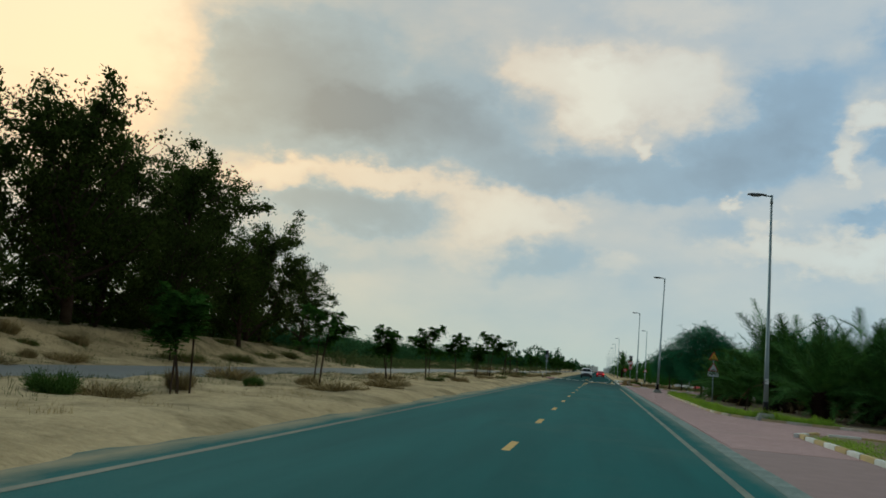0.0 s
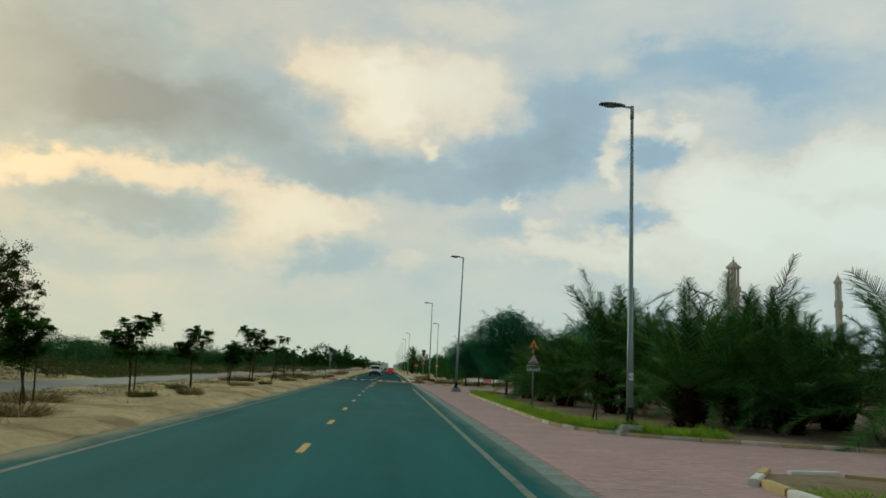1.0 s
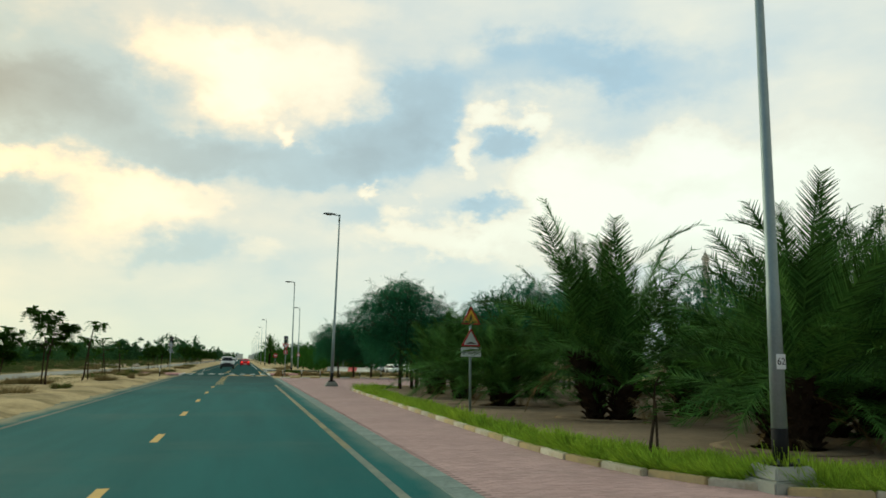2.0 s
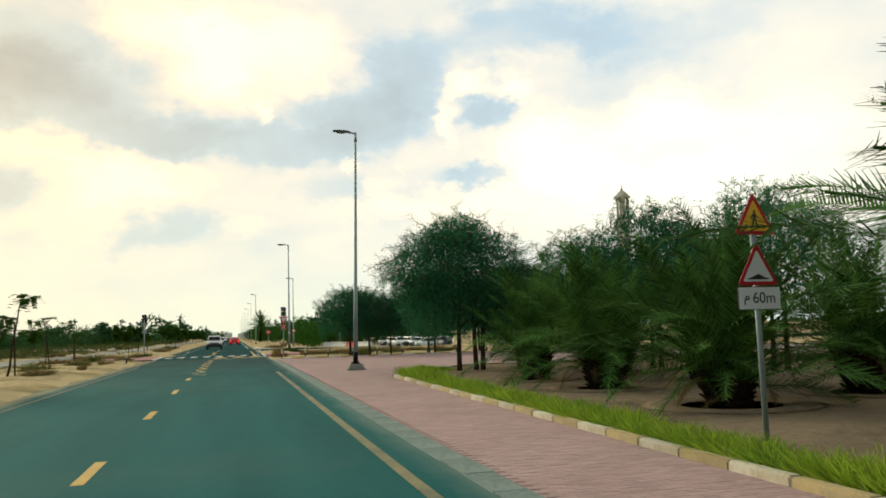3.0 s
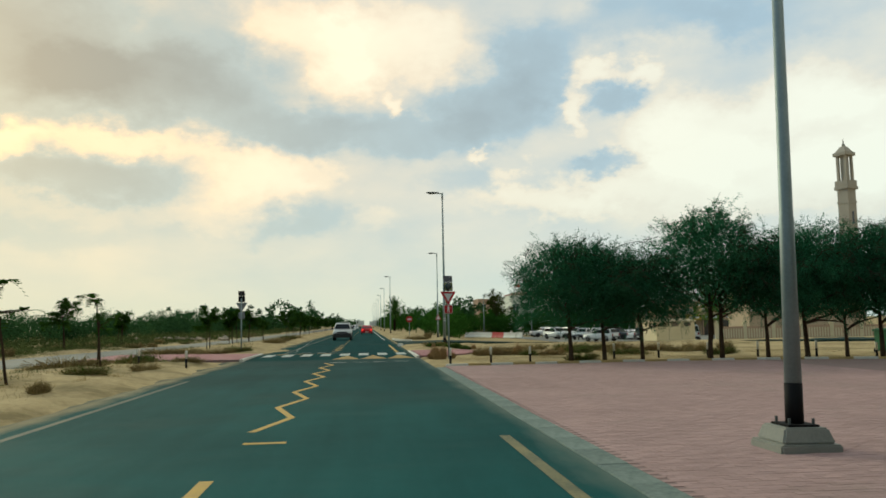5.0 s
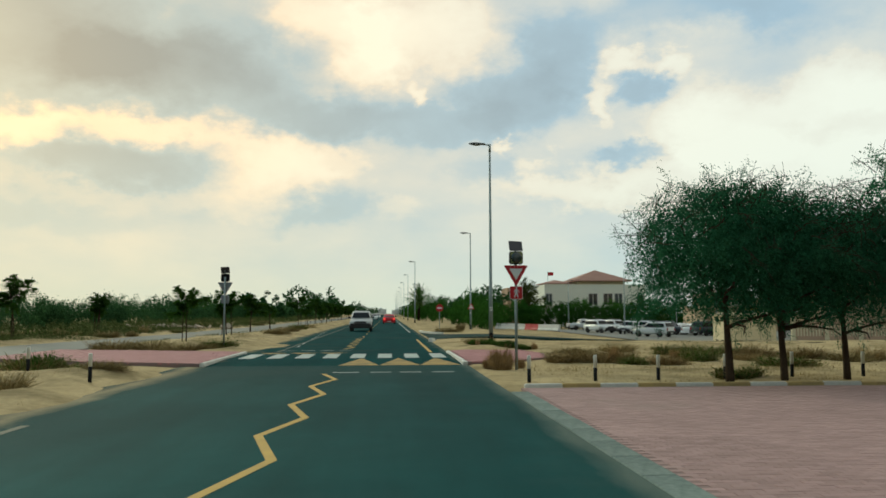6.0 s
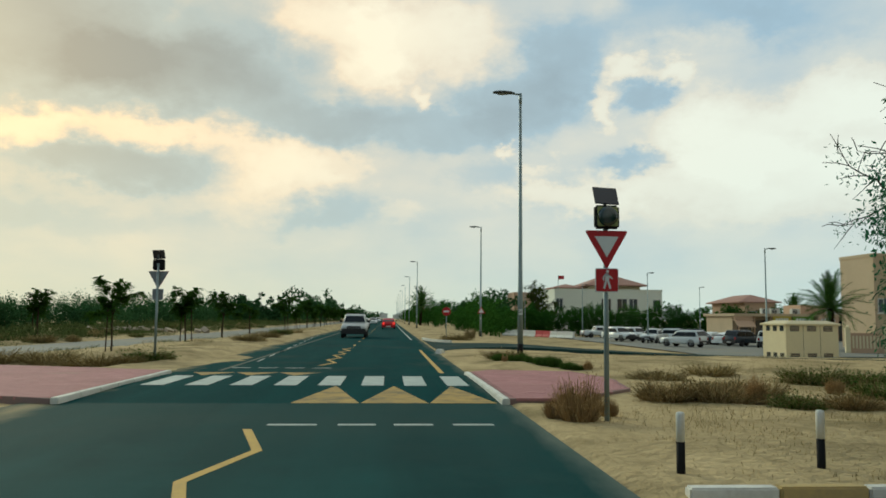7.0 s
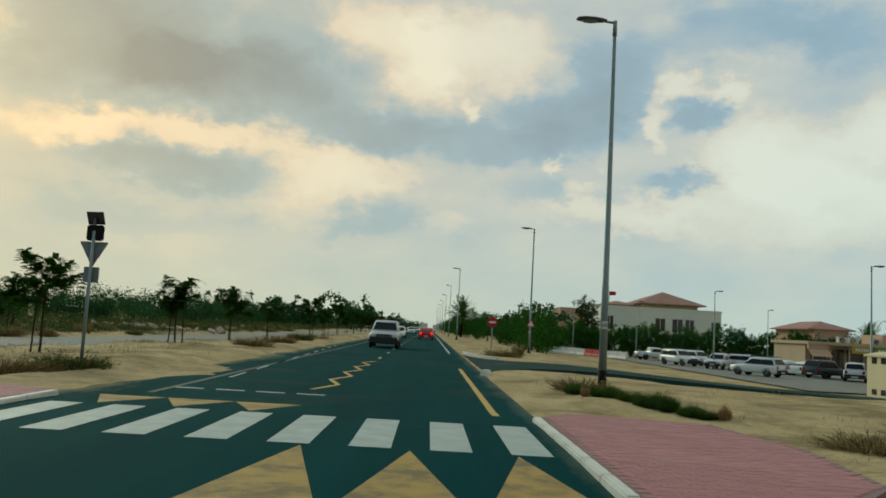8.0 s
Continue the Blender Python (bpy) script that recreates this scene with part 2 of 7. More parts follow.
CONCRETE = material("concrete", (0.36, 0.36, 0.31), (0.25, 0.26, 0.23), 0.9, (1.2, 25.0), 0.3, vary=0.08, spec=0.25)
EDGE_CONCRETE = material("edge_concrete", (0.27, 0.32, 0.28), (0.09, 0.13, 0.12), 0.9, (1.1, 14.0), 0.4, vary=0.06, spec=0.1, third=((0.05, 0.07, 0.065), 0.8, 0.54, 0.7))
KERB_WHITE = material("kerb_white_paint", (0.74, 0.74, 0.68), (0.55, 0.54, 0.47), 0.7, (2.5, 22.0), 0.2, vary=0.08)
DUSTY_WHITE = material("dusty_white_paint", (0.66, 0.62, 0.50), (0.44, 0.38, 0.27), 0.8, (2.5, 22.0), 0.25, vary=0.12, third=((0.40, 0.31, 0.18), 2.0, 0.5, 0.6))
DUSTY_YELLOW = material("dusty_yellow_paint", (0.54, 0.42, 0.20), (0.38, 0.30, 0.17), 0.8, (2.5, 22.0), 0.25, vary=0.12, third=((0.34, 0.27, 0.17), 2.0, 0.5, 0.6))
KERB_YELLOW = material("kerb_yellow_paint", (0.52, 0.38, 0.14), (0.36, 0.28, 0.13), 0.75, (2.5, 22.0), 0.2, vary=0.08)
LINE_WHITE = material("white_marking", (0.52, 0.57, 0.52), (0.26, 0.32, 0.30), 0.7, (3.0, 40.0), 0.1, contrast=0.8)
RAMP_YELLOW = material("ramp_marking", (0.46, 0.30, 0.06), (0.26, 0.18, 0.05), 0.75, (2.2, 40.0), 0.1, third=((0.12, 0.10, 0.045), 1.1, 0.49, 0.75))
LINE_YELLOW = material("yellow_marking", (0.62, 0.40, 0.065), (0.38, 0.26, 0.07), 0.7, (3.0, 40.0), 0.1, contrast=0.8)
LINE_FADED = material("faded_marking", (0.105, 0.115, 0.065), (0.036, 0.066, 0.056), 0.75, (1.6, 20.0), 0.1)
LINE_PALE = material("pale_worn_marking", (0.21, 0.23, 0.16), (0.045, 0.09, 0.08), 0.8, (1.4, 20.0), 0.1)
LINE_WORN = material("worn_yellow_marking", (0.28, 0.24, 0.10), (0.055, 0.075, 0.05), 0.75, (1.2, 20.0), 0.1)
GALV = material("galvanised_steel", (0.27, 0.33, 0.33), (0.19, 0.24, 0.245), 0.5, (2.0, 30.0), 0.05, metal=0.35)
DARK_STEEL = material("dark_steel", (0.10, 0.115, 0.115), (0.07, 0.08, 0.08), 0.55, (2.0, 30.0), 0.05, metal=0.3)
BLACK = material("black_paint", (0.008, 0.009, 0.010), (0.014, 0.014, 0.014), 0.7, (2.0, 30.0), 0.05, spec=0.12)
LAMP_GLASS = glass("lamp_glass", (0.16, 0.17, 0.16), 0.15)
SIGN_RED = material("sign_red", (0.42, 0.012, 0.022), (0.36, 0.010, 0.018), 0.45, (2.0, 30.0))
SIGN_WHITE = material("sign_white", (0.66, 0.70, 0.72), (0.60, 0.64, 0.66), 0.45, (2.0, 30.0))
SIGN_AMBER = material("sign_amber", (0.72, 0.42, 0.03), (0.66, 0.36, 0.03), 0.45, (2.0, 30.0))
SIGN_BACK = material("sign_back", (0.22, 0.25, 0.26), (0.16, 0.19, 0.20), 0.5, (2.0, 30.0), metal=0.4)
SIGN_BLACK = material("sign_black", (0.02, 0.02, 0.022), (0.015, 0.015, 0.015), 0.5, (2.0, 30.0))
SOLAR = material("solar_cells", (0.012, 0.016, 0.03), (0.02, 0.025, 0.04), 0.15, (2.0, 30.0), spec=0.6)
LENS_DARK = glass("beacon_lens", (0.012, 0.03, 0.028), 0.25)
BEACON_BACK = material("beacon_face", (0.30, 0.32, 0.12), (0.22, 0.25, 0.10), 0.6, (3.0, 30.0))
BARK = material("bark", (0.075, 0.055, 0.038), (0.035, 0.026, 0.020), 0.95, (3.0, 25.0), 0.6, spec=0.0)
PALM_BARK = material("palm_bark", (0.045, 0.030, 0.020), (0.020, 0.014, 0.010), 0.95, (4.0, 22.0), 0.8, bump_dist=0.05, spec=0.0)
LEAF_DARK = material("broadleaf", (0.060, 0.082, 0.016), (0.028, 0.046, 0.010), 0.9, (0.4, 3.0), island=0.5, vary=0.12, through_light=0.42, spec=0.0)
LEAF_FEATHER = material("feathery_leaf", (0.060, 0.190, 0.090), (0.020, 0.085, 0.042), 0.9, (0.5, 3.0), island=0.5, vary=0.2, through_light=0.45, spec=0.0)
LEAF_SAPLING = material("sapling_leaf", (0.060, 0.130, 0.022), (0.032, 0.078, 0.013), 0.9, (0.6, 3.0), island=0.45, vary=0.1, through_light=0.3, spec=0.0)
LEAF_PALM = material("palm_leaf", (0.105, 0.200, 0.040), (0.030, 0.082, 0.020), 0.7, (0.5, 2.0), island=0.55, vary=0.4, through_light=0.15, spec=0.03)
LEAF_FAR = material("far_leaf", (0.062, 0.135, 0.050), (0.024, 0.066, 0.028), 0.9, (0.05, 0.6), island=0.45, through_light=0.2, spec=0.0)
LEAF_HEDGE = material("hedge_leaf", (0.070, 0.180, 0.026), (0.012, 0.046, 0.012), 0.9, (0.15, 1.5), island=0.5, through_light=0.25, spec=0.0)
GRASS = material("grass", (0.33, 0.45, 0.045), (0.15, 0.27, 0.03), 0.8, (0.5, 5.0), island=0.35, through_light=0.45, spec=0.1)
DRY_SHRUB = material("dry_shrub", (0.36, 0.285, 0.135), (0.20, 0.16, 0.075), 0.95, (0.8, 6.0), island=0.45, vary=0.2, spec=0.0)
BROWN_SHRUB = material("brown_shrub", (0.46, 0.31, 0.145), (0.24, 0.16, 0.075), 0.95, (0.8, 6.0), island=0.45, vary=0.2, spec=0.0)
GREEN_SHRUB = material("green_shrub", (0.095, 0.165, 0.034), (0.040, 0.080, 0.017), 0.95, (0.8, 6.0), island=0.45, vary=0.15, through_light=0.2, spec=0.0)
WALL_WHITE = material("villa_render", (0.76, 0.78, 0.69), (0.68, 0.70, 0.62), 0.9, (0.2, 6.0), 0.1)
WALL_BEIGE = material("beige_render", (0.52, 0.41, 0.27), (0.45, 0.35, 0.23), 0.9, (0.3, 6.0), 0.1)
WALL_PEACH = material("peach_render", (0.52, 0.36, 0.24), (0.46, 0.31, 0.21), 0.9, (0.3, 6.0), 0.1)
CREAM = material("cream_panel", (0.70, 0.62, 0.40), (0.62, 0.54, 0.34), 0.8, (0.8, 10.0), 0.1)
MINARET = material("minaret_stone", (0.44, 0.40, 0.33), (0.36, 0.33, 0.28), 0.9, (0.3, 5.0), 0.2)
ROOF_TILE = material("roof_tile", (0.40, 0.235, 0.18), (0.30, 0.17, 0.13), 0.85, (0.5, 8.0), 0.4)
WINDOW = glass("window_glass", (0.02, 0.03, 0.04), 0.08)
CAR_GLASS = material("car_glass", (0.008, 0.010, 0.011), (0.008, 0.010, 0.011), 0.12, spec=0.25)
TYRE = material("tyre", (0.015, 0.015, 0.015), (0.022, 0.022, 0.022), 0.85, (6.0, 40.0))
RIM = material("rim", (0.30, 0.31, 0.32), (0.22, 0.23, 0.24), 0.35, (6.0, 40.0), metal=0.8)
PAINT_WHITE = material("white_car_paint", (0.70, 0.72, 0.70), (0.66, 0.68, 0.66), 0.25, (0.8, 9.0), vary=0.06, spec=0.5)
PAINT_SILVER = material("silver_car_paint", (0.50, 0.52, 0.50), (0.44, 0.46, 0.45), 0.3, (0.8, 9.0), metal=0.2)
PAINT_RED = material("red_car_paint", (0.46, 0.012, 0.02), (0.40, 0.010, 0.016), 0.25, (0.8, 9.0), spec=0.5)
PAINT_DARK = material("dark_car_paint", (0.035, 0.045, 0.055), (0.03, 0.036, 0.045), 0.25, (0.8, 9.0), spec=0.5)
TRIM_BLACK = material("car_trim", (0.016, 0.017, 0.018), (0.022, 0.022, 0.023), 0.6, (3.0, 30.0))
HEADLIGHT = lamp_glow("headlight", (1.0, 0.97, 0.88), 0.6)
HEADLIGHT_OFF = glass("headlight_off", (0.45, 0.47, 0.47), 0.15)
TAILLIGHT = lamp_glow("taillight_on", (1.0, 0.03, 0.02), 1.2)
TAILLIGHT_OFF = glass("taillight_off", (0.25, 0.01, 0.012), 0.2)
BARRIER_RED = material("barrier_red", (0.50, 0.03, 0.04), (0.42, 0.03, 0.04), 0.6, (2.0, 12.0))
BARRIER_WHITE = material("barrier_white", (0.68, 0.68, 0.64), (0.58, 0.58, 0.54), 0.6, (2.0, 12.0))
AC_WHITE = material("ac_casing", (0.55, 0.55, 0.50), (0.46, 0.46, 0.42), 0.7, (2.0, 12.0))
SHOP_GREEN = material("shop_green", (0.16, 0.26, 0.04), (0.13, 0.22, 0.035), 0.7, (1.0, 9.0))
SHOP_YELLOW = material("shop_yellow", (0.46, 0.36, 0.05), (0.40, 0.30, 0.05), 0.7, (1.0, 9.0))
PLATE = material("number_plate", (0.60, 0.60, 0.56), (0.52, 0.52, 0.50), 0.5, (3.0, 20.0))
DEBRIS = material("rubble", (0.45, 0.38, 0.28), (0.30, 0.24, 0.18), 0.9, (2.0, 12.0), 0.4, island=0.3)

SCRUB = material("scrub_leaf", (0.115, 0.145, 0.050), (0.055, 0.078, 0.030), 0.95, (0.04, 0.5), island=0.45, through_light=0.15, spec=0.0)
DRY_GRASS = material("dry_grass", (0.42, 0.33, 0.16), (0.26, 0.21, 0.09), 0.95, (0.3, 3.0), island=0.4, through_light=0.2, spec=0.0)
GARDEN_DEAD = material("dead_frond", (0.22, 0.16, 0.075), (0.12, 0.085, 0.04), 0.95, (0.8, 4.0), island=0.4, vary=0.2, through_light=0.15, spec=0.0)

# haze of the distance is mixed into these pale wall and glass tones
HAZED_WALL = material("far_wall", (0.60, 0.64, 0.63), (0.55, 0.59, 0.59), 0.9, (0.05, 0.5))
HAZED_GLASS = material("far_window", (0.50, 0.54, 0.55), (0.46, 0.50, 0.52), 0.6, (0.05, 0.5))
BIN_GREEN = material("green_plastic", (0.02, 0.15, 0.06), (0.015, 0.11, 0.045), 0.6, (2.0, 15.0))
# ---- mesh tools ----
class Build:
    """Collects vertices and faces of one mesh."""

    def __init__(self):
        self.v, self.f = [], []

    def add(self, verts, faces, m=None):
        n = len(self.v)
        self.v += [tuple(m @ Vector(p)) for p in verts] if m else [tuple(p) for p in verts]
        self.f += [tuple(i + n for i in face) for face in faces]
        return self

    def box(self, x0, y0, z0, x1, y1, z1, m=None, taper=0.0):
        a, b = taper * (x1 - x0) / 2, taper * (y1 - y0) / 2
        vs = [(x0, y0, z0), (x1, y0, z0), (x1, y1, z0), (x0, y1, z0), (x0 + a, y0 + b, z1), (x1 - a, y0 + b, z1), (x1 - a, y1 - b, z1), (x0 + a, y1 - b, z1)]
        return self.add(vs, [(3, 2, 1, 0), (4, 5, 6, 7), (0, 1, 5, 4), (1, 2, 6, 5), (2, 3, 7, 6), (3, 0, 4, 7)], m)

    def prism(self, poly, z0, z1, m=None):
        n = len(poly)
        vs = [(x, y, z0) for x, y in poly] + [(x, y, z1) for x, y in poly]
        fs = [tuple(range(n - 1, -1, -1)), tuple(range(n, 2 * n))] + [(i, (i + 1) % n, (i + 1) % n + n, i + n) for i in range(n)]
        return self.add(vs, fs, m)

    def tube(self, path, radii, sides=8, m=None, caps=True):
        path = [Vector(p) for p in path]
        vs, fs = [], []
        for i, p in enumerate(path):
            d = (path[min(i + 1, len(path) - 1)] - path[max(i - 1, 0)]).normalized()
            side = d.cross(Vector((0.31, 0.95, 0.05)) if abs(d.z) > 0.9 else Vector((0, 0, 1))).normalized()
            up = side.cross(d)
            r = radii[i] if isinstance(radii, (list, tuple)) else radii
            vs += [p + r * (math.cos(2 * math.pi * k / sides) * side + math.sin(2 * math.pi * k / sides) * up) for k in range(sides)]
        for i in range(len(path) - 1):
            fs += [(i * sides + k, i * sides + (k + 1) % sides, (i + 1) * sides + (k + 1) % sides, (i + 1) * sides + k) for k in range(sides)]
        if caps:
            fs += [tuple(range(sides)), tuple(range(len(vs) - 1, len(vs) - 1 - sides, -1))]
        return self.add(vs, fs, m)

    def lathe(self, profile, sides=12, m=None):
        vs = [(r * math.cos(2 * math.pi * k / sides), r * math.sin(2 * math.pi * k / sides), z) for r, z in profile for k in range(sides)]
        fs = [(i * sides + k, i * sides + (k + 1) % sides, (i + 1) * sides + (k + 1) % sides, (i + 1) * sides + k) for i in range(len(profile) - 1) for k in range(sides)]
        fs += [tuple(range(sides - 1, -1, -1)), tuple(range((len(profile) - 1) * sides, len(profile) * sides))]
        return self.add(vs, fs, m)

    def mesh(self, name, mat, bevel=0.0, smooth=False, segments=2):
        me = bpy.data.meshes.new(name)
        me.from_pydata(self.v, [], self.f)
        me.materials.append(mat)
        bm = bmesh.new()
        bm.from_mesh(me)
        bmesh.ops.recalc_face_normals(bm, faces=bm.faces)
        if bevel:
            bmesh.ops.bevel(bm, geom=[e for e in bm.edges if len(e.link_faces) == 2 and e.calc_face_angle(0) > 0.5], offset=bevel, segments=segments, affect="EDGES", clamp_overlap=True)
        bm.to_mesh(me)
        bm.free()
        for p in me.polygons:
            p.use_smooth = smooth
        return me


def leaf_mesh(name, quads, mat):
    """A mesh of loose quads from an array (n, 4, 3)."""
    quads = np.asarray(quads, float)
    n = len(quads)
    me = bpy.data.meshes.new(name)
    me.vertices.add(4 * n)
    me.vertices.foreach_set("co", quads.ravel())
    me.loops.add(4 * n)
    me.loops.foreach_set("vertex_index", np.arange(4 * n, dtype=np.int32))
    me.polygons.add(n)
    me.polygons.foreach_set("loop_start", np.arange(0, 4 * n, 4, dtype=np.int32))
    me.update(calc_edges=True)
    me.validate()
    me.materials.append(mat)
    return me


def thing(name, label="", category="", group="", kind="", data=None):
    return tagged(new(name, data), label, category, group, kind)


def part(name, me, parent, label=""):
    ob = new(name, me)
    ob.parent = parent
    return tagged(ob, label)


def setting(name, me, label, category):
    return tagged(new(name, me), label, category, "", "structure")


def unit(v):
    return v / np.maximum(np.linalg.norm(v, axis=-1, keepdims=True), 1e-9)


def random_units(rng, n):
    return unit(rng.normal(size=(n, 3)))


def leaf_quads(rng, centres, length, width, droop=0.0, along=None):
    """Diamond-shaped leaves about the given centres."""
    n = len(centres)
    a = random_units(rng, n) if along is None else unit(along + 0.5 * rng.normal(size=(n, 3)))
    a[:, 2] -= droop
    a = unit(a)
    b = unit(np.cross(a, random_units(rng, n)))
    ln = length * rng.uniform(0.6, 1.3, (n, 1))
    wd = width * rng.uniform(0.6, 1.3, (n, 1))
    return np.stack([centres - a * ln / 2, centres + b * wd / 2, centres + a * ln / 2, centres - b * wd / 2], 1)


def smooth01(v):
    v = min(max(v, 0.0), 1.0)
    return v * v * (3 - 2 * v)


def drop(x, y):
    """The land beside the road falls towards the car park."""
    return -1.35 * smooth01((x - 6) / 14) * smooth01((y - 108) / 30)


# ---- ground, roads, kerbs ----
ROAD_L, ROAD_R = -5.25, 2.5
BED = [(5.42, 63.6), (5.28, 58), (5.2, 50), (5.12, 44), (5.08, 38), (5.16, 36.0), (5.45, 34.4), (6.0, 33.1), (6.8, 32.1), (8.4, 31.2), (13, 29.6), (30, 25.5), (46, 24), (46, 66), (30, 67.5), (14, 68.6), (9.5, 68.4), (7.4, 66.6), (6.1, 65.2)]
ISLAND = [(5.85, 23.5), (5.72, 22.3), (5.7, 10), (5.7, -30), (40, -30), (40, 17.5), (18, 19.5), (9.5, 22.9), (7.4, 24.5), (6.4, 24.4)]
APRON_EDGE = [(2.95, 89.0), (9.6, 88.95), (14.0, 88.4), (21, 86.2), (34, 81.1)]


def road2_x(y):
    return float(np.interp(y, [-80, 80, 106, 118, 132, 160, 900], [-16.2, -16.2, -15.9, -14.9, -13.6, -13.0, -13.0]))


def ground_z(x, y):
    z = drop(x, y) - 0.07
    r2 = road2_x(y)
    n = noise.noise(Vector((x * 0.35, y * 0.35, 3.0))) * 0.5 + noise.noise(Vector((x * 1.1, y * 1.1, 9.0))) * 0.28 + noise.noise(Vector((x * 2.7, y * 2.7, 5.0))) * 0.14
    if r2 + 2.4 < x < ROAD_L + 1.2:
        rise = smooth01((ROAD_L + 0.22 - x + 0.25 * n) / 1.6) * smooth01((x - r2 - 2.5) / 1.2)
        flat = 1 - 0.8 * smooth01((y - 92) / 3) * smooth01((109 - y) / 3)
        z += rise * (0.24 + 0.26 * n) * flat
    elif x < r2 - 2.4:
        rise = smooth01((r2 - 2.5 - x) / 2.0)
        z += rise * (0.20 + 0.25 * n)
        if y < 90:
            z += 1.3 * smooth01((-21.0 - x) / 6.0) * smooth01((88 - y) / 40) * (1 + 0.5 * n)
    elif x > 2.5 and y > 88.6:
        z += 0.09 * smooth01((y - 88.5) / 1.0) + 0.10 * n * smooth01((x - 2.8) / 1.5)
        z += 0.14 * smooth01((x - 3.0) / 1.5) * smooth01((y - 104) / 3) * smooth01((116 - y) / 5)
    return z


def spaced(stops):
    """Coordinates from (start, step) stops."""
    out_list = []
    for (a, step), (b, _) in zip(stops, stops[1:]):
        n = max(1, round((b - a) / step))
        out_list += [a + (b - a) * i / n for i in range(n)]
    return out_list + [stops[-1][0]]


def ground_sheet():
    xs = spaced([(-4000, 1500), (-1000, 300), (-400, 90), (-130, 12), (-60, 3), (-26, 0.9), (-14, 0.45), (-6.2, 0.12), (-4.6, 1.2), (2.4, 0.25), (14, 0.8), (40, 4), (120, 40), (400, 300), (1000, 1500), (4000, 0)])
    ys = spaced([(-500, 200), (-100, 25), (-25, 1.2), (0, 0.6), (115, 0.9), (145, 3), (230, 15), (420, 90), (1000, 500), (4500, 0)])
    vs = [(x, y, ground_z(x, y)) for y in ys for x in xs]
    w = len(xs)
    fs = [(j * w + i, j * w + i + 1, (j + 1) * w + i + 1, (j + 1) * w + i) for j in range(len(ys) - 1) for i in range(w - 1)]
    me = bpy.data.meshes.new("ground")
    me.from_pydata(vs, [], fs)
    me.materials.append(SAND)
    me.polygons.foreach_set("use_smooth", [True] * len(me.polygons))
    return setting("ground", me, "pale desert sand with dry tufts and tyre marks", "ground")


ground = ground_sheet()


def strip(name, left, right, z, mat, label, category="road", thick=0.12):
    """A slab between two polylines."""
    b = Build()
    n = len(left)
    top = [(x, y, z(x, y)) for x, y in left] + [(x, y, z(x, y)) for x, y in right]
    low = [(x, y, h - thick) for x, y, h in top]
    fs = []
    for i in range(n - 1):
        fs += [(i, i + 1, n + i + 1, n + i), (2 * n + i, 3 * n + i, 3 * n + i + 1, 2 * n + i + 1)]
        fs += [(i, 2 * n + i, 2 * n + i + 1, i + 1), (n + i, n + i + 1, 3 * n + i + 1, 3 * n + i)]
    b.add(top + low, fs)
    return setting(name, b.mesh(name, mat), label, category)


HUMP = [(96.2, 0.0), (99.2, 0.045), (102.1, 0.045), (104.4, 0.0)]


def road_z(y):
    return float(np.interp(y, [a for a, _ in HUMP], [b for _, b in HUMP]))


road_ys = [-120, -60, -20, 0, 20, 40, 60, 80, 96.2, 97.7, 99.2, 100.6, 102.1, 103.2, 104.4, 110, 118, 130, 160, 240, 420, 900, 1600]
left_edge = [(ROAD_L - 0.6 - (0.9 * smooth01((y - 104) / 12)), y) for y in road_ys]
for nm, y_from, y_to, mat_r, words in (("road", -120, 96.2, ASPHALT, "worn dark grey asphalt two-lane road"), ("raised_crossing", 96.2, 104.4, DIMMED_ASPHALT, "raised crossing of dark asphalt across the road"), ("road_beyond", 104.4, 1600, DIMMED_ASPHALT, "dark asphalt road beyond the raised crossing")):
    idx = [i for i, y in enumerate(road_ys) if y_from <= y <= y_to]
    strip(nm, [left_edge[i] for i in idx], [(ROAD_R, road_ys[i]) for i in idx], lambda x, y: road_z(y), mat_r, words)
r2_ys = [-120, -20, 30, 80, 95, 106, 112, 118, 125, 132, 145, 160, 240, 420, 900]
service_road = strip("road_service", [(road2_x(y) - 2.5, y) for y in r2_ys], [(road2_x(y) + 2.5, y) for y in r2_ys], lambda x, y: 0.015, OLD_ASPHALT, "pale worn asphalt service road beside the sand verge")

# flush concrete edging between the asphalt and the block paving
edging = thing("edging", "flush grey concrete edging stones along the asphalt", "edging", kind="structure")
b = Build()
b.box(0, 0, -0.1, 0.345, 0.985, 0.012)
edge_me = b.mesh("edging_stone", EDGE_CONCRETE, 0.01, segments=1)
for i in range(108):
    o = part("edging_stone", edge_me, edging)
    o.location = (ROAD_R + 0.005 + random.uniform(-0.01, 0.01), -19 + i * 0.99, random.uniform(-0.004, 0.004))


# side road to the car park
def dense(poly, n):
    """The polyline cut into n equal parts along its length."""
    ln = [0.0]
    for (x0, y0), (x1, y1) in zip(poly, poly[1:]):
        ln.append(ln[-1] + math.hypot(x1 - x0, y1 - y0))
    return [(float(np.interp(ln[-1] * i / n, ln, [q[0] for q in poly])), float(np.interp(ln[-1] * i / n, ln, [q[1] for q in poly]))) for i in range(n + 1)]


